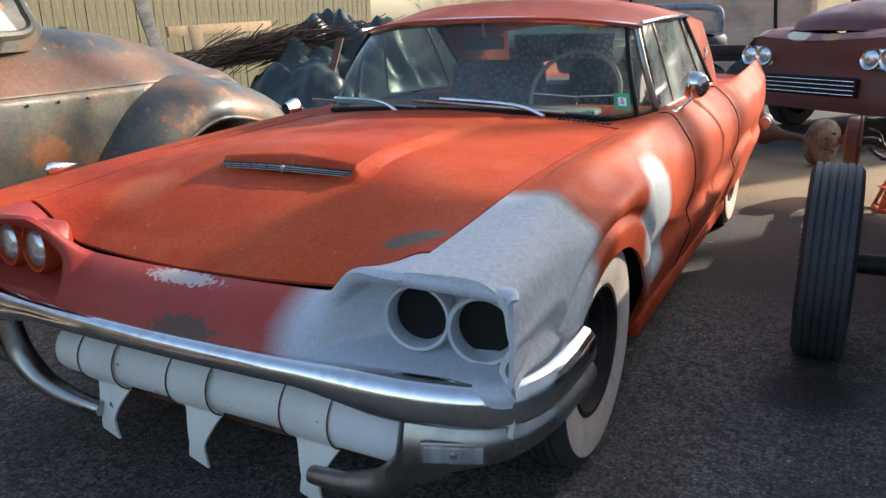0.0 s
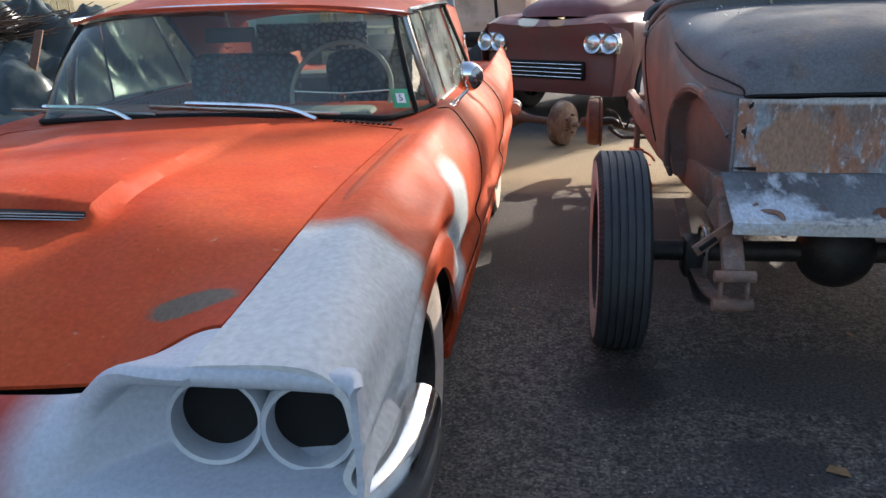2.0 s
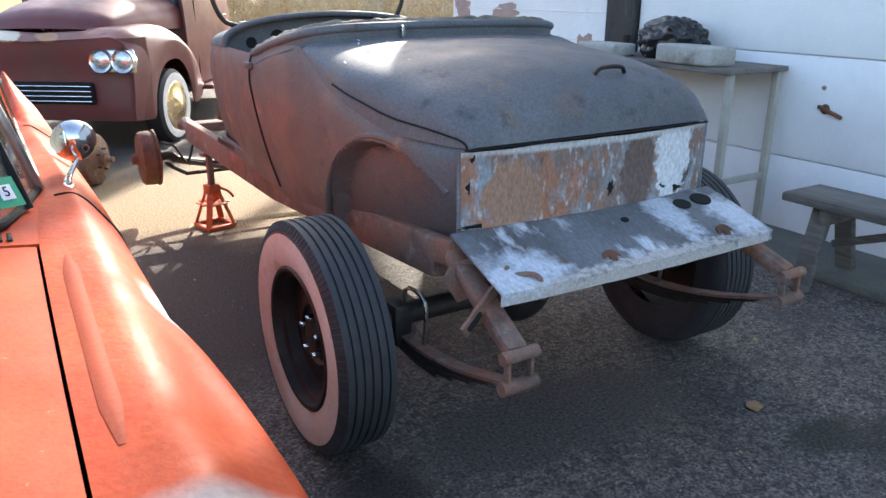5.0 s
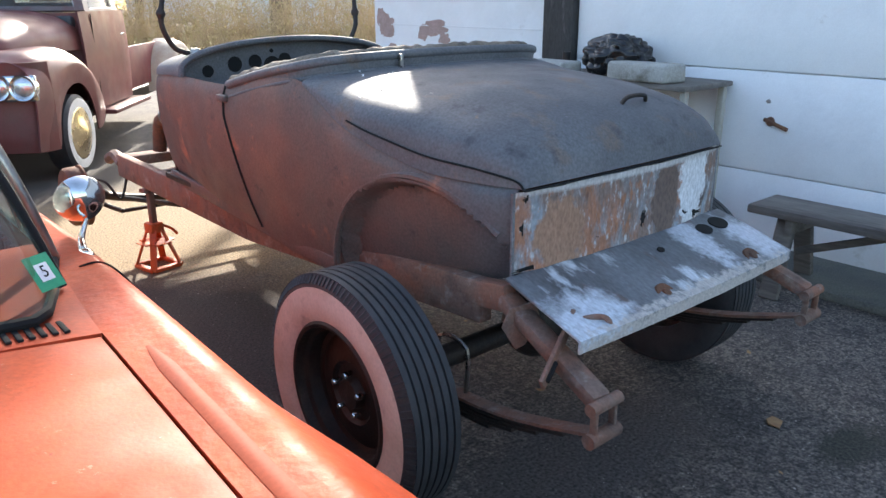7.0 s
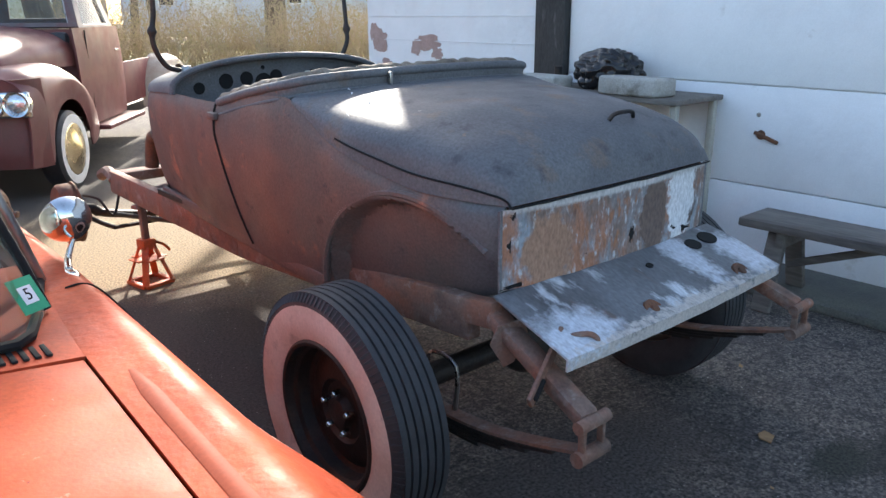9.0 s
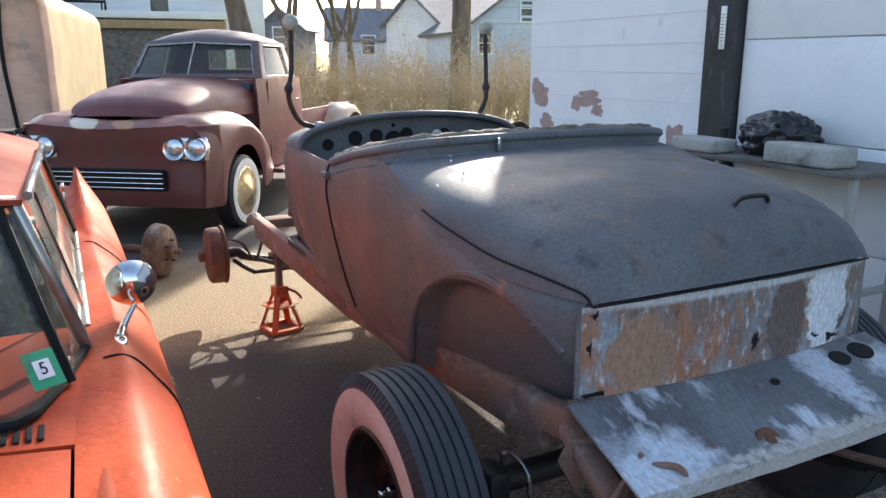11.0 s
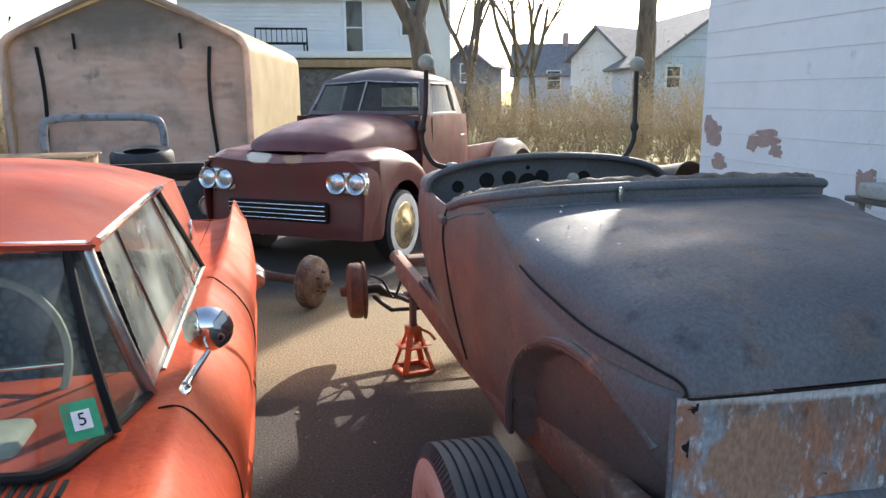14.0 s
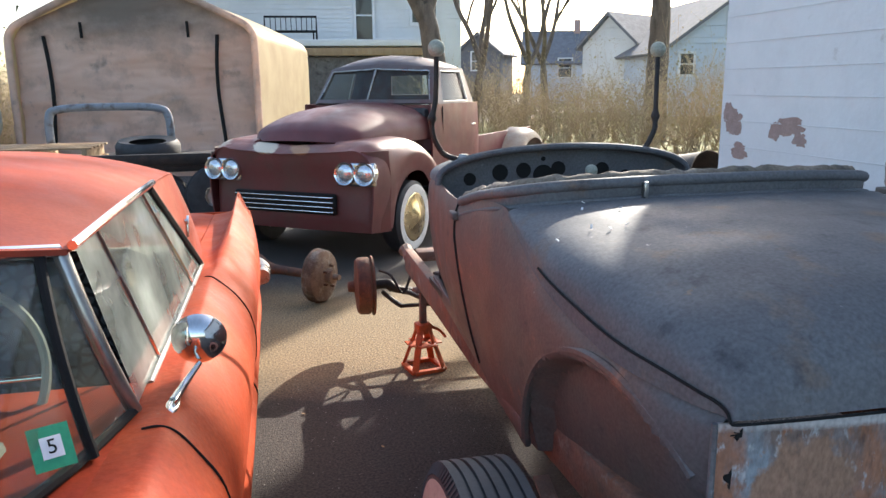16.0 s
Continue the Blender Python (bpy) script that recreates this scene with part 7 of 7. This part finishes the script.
def clapboards(bm, p, q, z0, z1, step=0.16):
    """Lapped boards on an upright wall from p to q."""
    p, q = Vector((*p, 0)), Vector((*q, 0))
    d = (q - p).normalized()
    nrm = Vector((d.y, -d.x, 0))
    z = z0
    while z < z1 - 0.01:
        h = min(step, z1 - z)
        a, b = p + Vector((0, 0, z)) + nrm * 0.03, q + Vector((0, 0, z)) + nrm * 0.03
        c, e = q + Vector((0, 0, z + h)), p + Vector((0, 0, z + h))
        bm.faces.new([bm.verts.new(v) for v in (a, b, c, e)])
        bm.faces.new([bm.verts.new(v) for v in (p + Vector((0, 0, z)), q + Vector((0, 0, z)), b, a)])
        z += h


def house(name, cx, cy, rz, w, dep, eave, ridge, wallm, label, windows=(), gable_front=False, chimney=None):
    """A house with lapped boards, a gabled roof and its windows (x, z, width, height) on the front."""
    m = pose(cx, cy, 0, 0, 0, rz)
    h = thing(name, (cx, cy, 0), label, "house", rz=rz)
    P = lambda x, y, z: m @ Vector((x, y, z))
    bm = bmesh.new()
    c = [(-w / 2, 0), (w / 2, 0), (w / 2, dep), (-w / 2, dep)]
    for i in range(4):
        a, b = m @ Vector((*c[i], 0)), m @ Vector((*c[(i + 1) % 4], 0))
        clapboards(bm, (a.x, a.y), (b.x, b.y), 0, eave)
    if gable_front:
        k = 10
        for y in (0, dep):
            for i in range(k):
                z0, z1 = eave + (ridge - eave) * i / k, eave + (ridge - eave) * (i + 1) / k
                f0, f1 = w / 2 * (1 - i / k), w / 2 * (1 - (i + 1) / k)
                g = bmesh.new()
                g.faces.new([g.verts.new(P(*v)) for v in ((-f0, y - 0.03, z0), (f0, y - 0.03, z0), (f1, y, z1), (-f1, y, z1))])
                part("gable_board", thick(g, 0.03), wallm, h, smooth=False)
    part("wall", bm, wallm, h, smooth=False)
    bm = bmesh.new()
    o = 0.35
    dz = (ridge - eave) * o / ((w if gable_front else dep) / 2)
    if gable_front:
        for s in (-1, 1):
            box_pts = [P(s * (w / 2 + o), -o, eave - dz), P(0, -o, ridge), P(0, dep + o, ridge), P(s * (w / 2 + o), dep + o, eave - dz)]
            bm.faces.new([bm.verts.new(v) for v in box_pts])
    else:
        for s in (0, 1):
            yy = -o if s == 0 else dep + o
            bm.faces.new([bm.verts.new(v) for v in (P(-w / 2 - o, yy, eave - dz), P(w / 2 + o, yy, eave - dz), P(w / 2 + o, dep / 2, ridge), P(-w / 2 - o, dep / 2, ridge))])
        for x in (-w / 2, w / 2):
            g = bmesh.new()
            g.faces.new([g.verts.new(v) for v in (P(x, 0, eave), P(x, dep, eave), P(x, dep / 2, ridge))])
            part("gable", thick(g, 0.05), wallm, h, smooth=False)
    bmesh.ops.recalc_face_normals(bm, faces=bm.faces)
    bmesh.ops.solidify(bm, geom=bm.faces[:], thickness=0.14)
    roof = part("roof", bm, "shingle", h, smooth=False)
    if chimney:
        part("chimney", bx(chimney, dep / 2, ridge + 0.3, 0.5, 0.5, 1.3, 0.02, m), "peel", roof)
    for x, z, ww, hh in windows:
        bm = bmesh.new()
        for a, b, c2, d2 in ((x, z + hh / 2 + 0.05, ww + 0.2, 0.1), (x, z - hh / 2 - 0.05, ww + 0.24, 0.1), (x - ww / 2 - 0.05, z, 0.1, hh), (x + ww / 2 + 0.05, z, 0.1, hh), (x, z, ww, 0.05)):
            box(bm, a, -0.05, b, c2, 0.09, d2, 0.0, m)
        wd = part("window", bm, "siding", h, smooth=False)
        part("pane", bx(x, -0.035, z, ww, 0.02, hh, 0.0, m), "darkglass", wd, smooth=False)
    return h, m


h1, m1 = house("white_house", 1.9, 31.0, -4, 10.0, 8.0, 5.4, 8.6, "siding", "white clapboard house with a flat garage porch",
               windows=((1.35, 4.1, 0.6, 1.9), (3.6, 4.5, 0.9, 1.3)))
part("porch_roof", bx(1.0, -1.6, 2.95, 5.2, 3.2, 0.22, 0.03, m1), "siding", h1)
part("porch_wall", bx(-1.3, -1.6, 1.42, 0.3, 3.0, 2.84, 0.02, m1), "siding", h1)
part("porch_wall", bx(3.3, -1.6, 1.42, 0.3, 3.0, 2.84, 0.02, m1), "siding", h1)
# brown-grey slab stands in for the shaded inside of the garage opening
part("opening_dark_fill", bx(1.0, -2.9, 1.3, 4.2, 0.1, 2.4, 0.01, m1), "wood_grey", h1)
part("opening_header", bx(1.0, -3.12, 2.66, 4.4, 0.12, 0.26, 0.02, m1), "wood_tan", h1)
part("grey_band", bx(-3.6, -0.12, 3.0, 3.6, 0.2, 0.7, 0.02, m1), "shingle", h1)
bn = thing("porch_bench", tuple(m1 @ Vector((-1.3, -1.5, 3.06))), "black metal bench on the porch roof", "bench")
part("seat", bx(-1.3, -1.5, 3.42, 1.8, 0.5, 0.06, 0.02, m1), "black", bn)
part("back_rest", tb([m1 @ Vector(v) for v in ((-2.2, -1.25, 3.06), (-2.2, -1.2, 3.95), (-0.4, -1.2, 3.95), (-0.4, -1.25, 3.06))], 0.04, n=6, smooth=False), "black", bn)
for i in range(9):
    part("back_bar", tb([m1 @ Vector((-2.0 + 0.18 * i, -1.22, 3.42)), m1 @ Vector((-2.0 + 0.18 * i, -1.2, 3.94))], 0.015, n=5), "black", bn)
part("front_leg", tb([m1 @ Vector((-2.1, -1.72, 3.06)), m1 @ Vector((-2.1, -1.72, 3.42))], 0.03, n=6), "black", bn)
part("front_leg", tb([m1 @ Vector((-0.5, -1.72, 3.06)), m1 @ Vector((-0.5, -1.72, 3.42))], 0.03, n=6), "black", bn)
house("pale_house", 17.1, 39.9, -58, 3.2, 5, 3.7, 5.1, "siding", "white gabled house wing beyond the hedge", gable_front=True)
house("blue_house", 20.4, 33.0, -7.5, 7.0, 9, 3.0, 5.5, "siding_blue", "pale blue clapboard house with a grey gabled roof", windows=((-0.35, 3.95, 0.62, 1.15), (-2.5, 2.35, 0.6, 0.9)), gable_front=True)
house("far_house", 22.5, 60.0, -20, 6.4, 7, 3.4, 5.8, "siding_blue", "distant grey roofed house", windows=((0, 2.8, 1.0, 1.4),), chimney=1.0)
house("far_house", 14.0, 55.0, -30, 3.2, 4, 3.9, 5.2, "shingle", "distant dark gabled house", windows=((0, 3.2, 0.9, 1.2),), gable_front=True)


def limb(bm, p, d, r, depth, length):
    """A bough that bends and forks into thinner ones."""
    pts = [p]
    for i in range(3):
        d = (d + Vector((random.uniform(-0.16, 0.16), random.uniform(-0.16, 0.16), random.uniform(-0.02, 0.12)))).normalized()
        pts.append(pts[-1] + d * length / 3)
    tube(bm, pts, lambda t: r * (1 - 0.42 * t), n=max(3, 9 - 2 * (4 - depth)) if depth > 1 else 3, steps=3 if depth < 4 else 9, caps=False)
    if depth == 0:
        return
    for i in range(random.choice((2, 3, 3)) if depth > 1 else 4):
        k = random.uniform(0.45, 1.0)
        q = spline([tuple(v) for v in pts], k)
        e = (d + Vector((random.uniform(-0.9, 0.9), random.uniform(-0.9, 0.9), random.uniform(-0.1, 0.7)))).normalized()
        limb(bm, q, e, r * (1 - 0.42 * k) * random.uniform(0.5, 0.72), depth - 1, length * random.uniform(0.55, 0.8))


def tree(x, y, r, h, lean, seed, label, forks=2, depth=4, reach=0.75, stout=0.66):
    random.seed(seed)
    t = thing("bare_tree", (x, y, 0), label, "tree", "bare trees")
    bm = bmesh.new()
    top = Vector((x + lean, y, h))
    tube(bm, [(x, y, -0.1), (x + lean * 0.25, y, h * 0.35), (x + lean * 0.6, y, h * 0.7), tuple(top)], lambda k: r * (1.25 - 0.55 * k + 0.3 * max(0, 0.12 - k) / 0.12), n=16, steps=24, caps=False)
    dent(bm, 0.03, 3, seed)
    part("trunk", bm, "bark", t)
    bm = bmesh.new()
    for i in range(forks):
        a = 6.28 * i / forks + random.random()
        limb(bm, top - Vector((0, 0, 0.3)), Vector((0.5 * math.cos(a), 0.5 * math.sin(a), 1)).normalized(), r * stout, depth, h * reach)
    part("crown", bm, "bark", t)


tree(3.75, 19.0, 0.27, 3.3, -0.5, 4, "bare forked tree with a stout grey trunk", 2)
tree(9.5, 20.0, 0.26, 5.2, 0.1, 8, "bare tree with a straight brown trunk", 4, 5, 0.98, 0.85)
tree(7.9, 26.0, 0.13, 2.4, 0.2, 12, "slim bare tree beyond the hedge", 3, 5, 1.15)
tree(4.75, 20.5, 0.11, 2.2, 0.25, 15, "slim bare tree beside the stout one", 3, 5, 1.15)
tree(10.5, 31.0, 0.15, 2.6, -0.2, 19, "slim bare tree beyond the hedge", 3, 5, 1.2)
tree(-7.5, 24.0, 0.22, 4.0, 0.3, 23, "bare tree behind the tent", 3)

# hedge of leafless many-stemmed shrubs with small buds
random.seed(31)
V, F, VB, FB = [], [], [], []
H0, H1 = Vector((4.6, 21.5, 0)), Vector((11.0, 13.6, 0))


def rod(p, q, r0, r1):
    """A thin three-sided stick from p to q."""
    b = len(V)
    d = (q - p).normalized()
    a = d.cross(Vector((0.31, 0.95, 0.1))).normalized()
    c = d.cross(a)
    for o, r in ((p, r0), (q, r1)):
        for k in (0, 2.094, 4.189):
            V.append(tuple(o + r * (math.cos(k) * a + math.sin(k) * c)))
    for k in range(3):
        F.append((b + k, b + (k + 1) % 3, b + 3 + (k + 1) % 3, b + 3 + k))


def bud(p):
    b = len(VB)
    for k in range(3):
        VB.append(tuple(p + Vector((random.uniform(-1, 1), random.uniform(-1, 1), random.uniform(-1, 1))) * 0.034))
    FB.append((b, b + 1, b + 2))


def twig(p, d, r, length, depth):
    n = 3 if depth else 2
    for i in range(n):
        d = (d + Vector((random.uniform(-0.22, 0.22), random.uniform(-0.22, 0.22), random.uniform(-0.05, 0.16)))).normalized()
        q = p + d * length / n
        rod(p, q, r * (1 - 0.6 * i / n), r * (1 - 0.6 * (i + 1) / n))
        if depth:
            for j in range(2 if depth > 1 else random.choice((1, 2, 2))):
                e = (d * 0.7 + Vector((random.uniform(-1.1, 1.1), random.uniform(-1.1, 1.1), random.uniform(-0.3, 0.6)))).normalized()
                twig(p.lerp(q, random.random()), e, r * 0.55 * (1 - 0.4 * i / n), length * random.uniform(0.3, 0.55), depth - 1)
        elif random.random() < 0.6:
            bud(q)
        p = q


for i in range(84):
    c = H0.lerp(H1, (i + random.random()) / 84) + Vector((0.77, 0.64, 0)) * random.uniform(-0.9, 1.5)
    tall = random.uniform(1.25, 2.15) * (0.95 + 0.35 * noise.noise(c * 0.7))
    for j in range(random.randint(6, 10)):
        az = random.random() * 6.28
        lean = random.uniform(0.1, 0.75)
        twig(c + Vector((0.12 * math.cos(az), 0.12 * math.sin(az), 0)), Vector((lean * math.cos(az), lean * math.sin(az), 1)).normalized(), random.uniform(0.007, 0.013), tall * random.uniform(0.6, 1.1), 2)
for i in range(60):
    c = Vector((random.uniform(-9.5, -5.0), random.uniform(17, 22), 0))
    for j in range(7):
        az = random.random() * 6.28
        twig(c, Vector((0.3 * math.cos(az), 0.3 * math.sin(az), 1)).normalized(), 0.009, random.uniform(1.2, 2.2), 2)
for nm, vv, ff, mt, lb in (("hedge", V, F, "twig", "tall hedge of dry tan leafless shrubs"), ("hedge_buds", VB, FB, "bud", "pale yellow-green buds on the leafless shrubs")):
    me = bpy.data.meshes.new(nm)
    me.from_pydata(vv, [], ff)
    me.materials.append(M[mt])
    tagged(new(nm, me), lb, "hedge", kind="stuff")

# grass verge with fallen leaves
bm = bmesh.new()
def verge(u, v):
    p = H0.lerp(H1, -0.6 + 2.2 * v) + Vector((-0.77, -0.64, 0)) * (3.3 - 34.0 * u * u + 0.35 * noise.noise(Vector((v * 9, u * 2, 0))))
    return Vector((p.x, p.y, 0.012 + 0.02 * abs(noise.noise(p * 1.3))))
sheet(bm, 24, 60, verge)
solo("grass_verge", bm, "grass", "patchy spring grass with fallen leaves below the hedge", "grass", kind="structure")
V2, F2 = [], []
def scatter(name, n, place, size, mt, label, cat, flat=True):
    V2.clear(), F2.clear()
    for i in range(n):
        p = place()
        s = size * random.uniform(0.5, 1.4)
        a = random.random() * 6.28
        b = len(V2)
        zs = [random.uniform(0.002, 0.5 * s) for _ in range(4)]
        for j in range(4):
            rr = s * (1.0 if j % 2 == 0 else 0.55)
            V2.append((p.x + rr * math.cos(a + j * 1.57), p.y + rr * math.sin(a + j * 1.57), p.z + zs[j] + 0.003))
        F2.append((b, b + 1, b + 2, b + 3))
    m = bpy.data.meshes.new(name)
    m.from_pydata(V2, [], F2)
    m.materials.append(M[mt])
    tagged(new(name, m), label, cat, kind="stuff")
random.seed(41)
scatter("leaf_litter", 2600, lambda: H0.lerp(H1, random.random()) + Vector((-0.77, -0.64, 0)) * random.uniform(-1, 1.6) + Vector((0, 0, 0.03)), 0.045, "leaf", "scattered dead leaves under the hedge", "leaves")
scatter("leaf_litter", 70, lambda: Vector((random.uniform(-1.8, 3.2), random.uniform(0.6, 6.5), 0)), 0.016, "leaf", "a few dead leaves on the asphalt", "leaves")
scatter("grit", 5200, lambda: Vector((random.uniform(-1.5, 3.2), random.uniform(0.3, 8.5), 0)), 0.0035, "pebble", "pale grit scattered on the asphalt", "grit")
bm = bmesh.new()
plate(bm, [(-0.035, -0.02), (0.03, -0.025), (0.042, 0.012), (0.0, 0.028), (-0.03, 0.02)], 0.004, pose(1.69, 2.53, 0.004, 8, 4, 20))
solo("dead_leaf", bm, "leaf", "large tan dead leaf on the asphalt", "leaf", group="large leaves")
bm = bmesh.new()
plate(bm, [(-0.025, -0.03), (0.02, -0.02), (0.028, 0.022), (-0.01, 0.03)], 0.004, pose(0.89, 2.33, 0.004, -6, 8, 70))
solo("dead_leaf", bm, "leaf", "small brown dead leaf on the asphalt", "leaf", group="large leaves")

# evergreen boughs hanging in behind the tent, and a pale tank beside it
random.seed(55)
V3, F3 = [], []
for i in range(2600):
    c = Vector((-7.6 + random.gauss(0, 0.9), 19.5 + random.gauss(0, 0.8), 5.2 + random.gauss(0, 1.1)))
    d = Vector((random.uniform(-1, 1), random.uniform(-1, 1), random.uniform(-1.4, 0.1))).normalized() * 0.22
    s = d.cross(Vector((0, 0, 1))).normalized() * 0.03
    b = len(V3)
    V3.extend([tuple(c - s), tuple(c + s), tuple(c + d)])
    F3.append((b, b + 1, b + 2))
ev = thing("evergreen_tree", (-7.6, 19.5, 0), "dark evergreen tree behind the tent", "tree")
me = bpy.data.meshes.new("crown")
me.from_pydata(V3, [], F3)
me.materials.append(M["spruce"])
cr = new("crown", me)
cr.parent = ev
cr.matrix_parent_inverse = ev.matrix_basis.inverted()
part("trunk", tb([(-7.6, 19.5, -0.1), (-7.6, 19.5, 6.5)], lambda t: 0.2 - 0.12 * t, n=10, steps=6), "bark", ev)
tank = thing("camper_shell", (-5.4, 15.5, 0), "pale green rounded camper shell beside the tent", "camper")
part("shell", bx(-5.6, 15.6, 1.05, 1.9, 1.4, 0.9, 0.35, seg=5), "pvc", tank)
part("base", bx(-5.6, 15.6, 0.3, 1.7, 1.3, 0.6, 0.05), "darkmetal", tank)
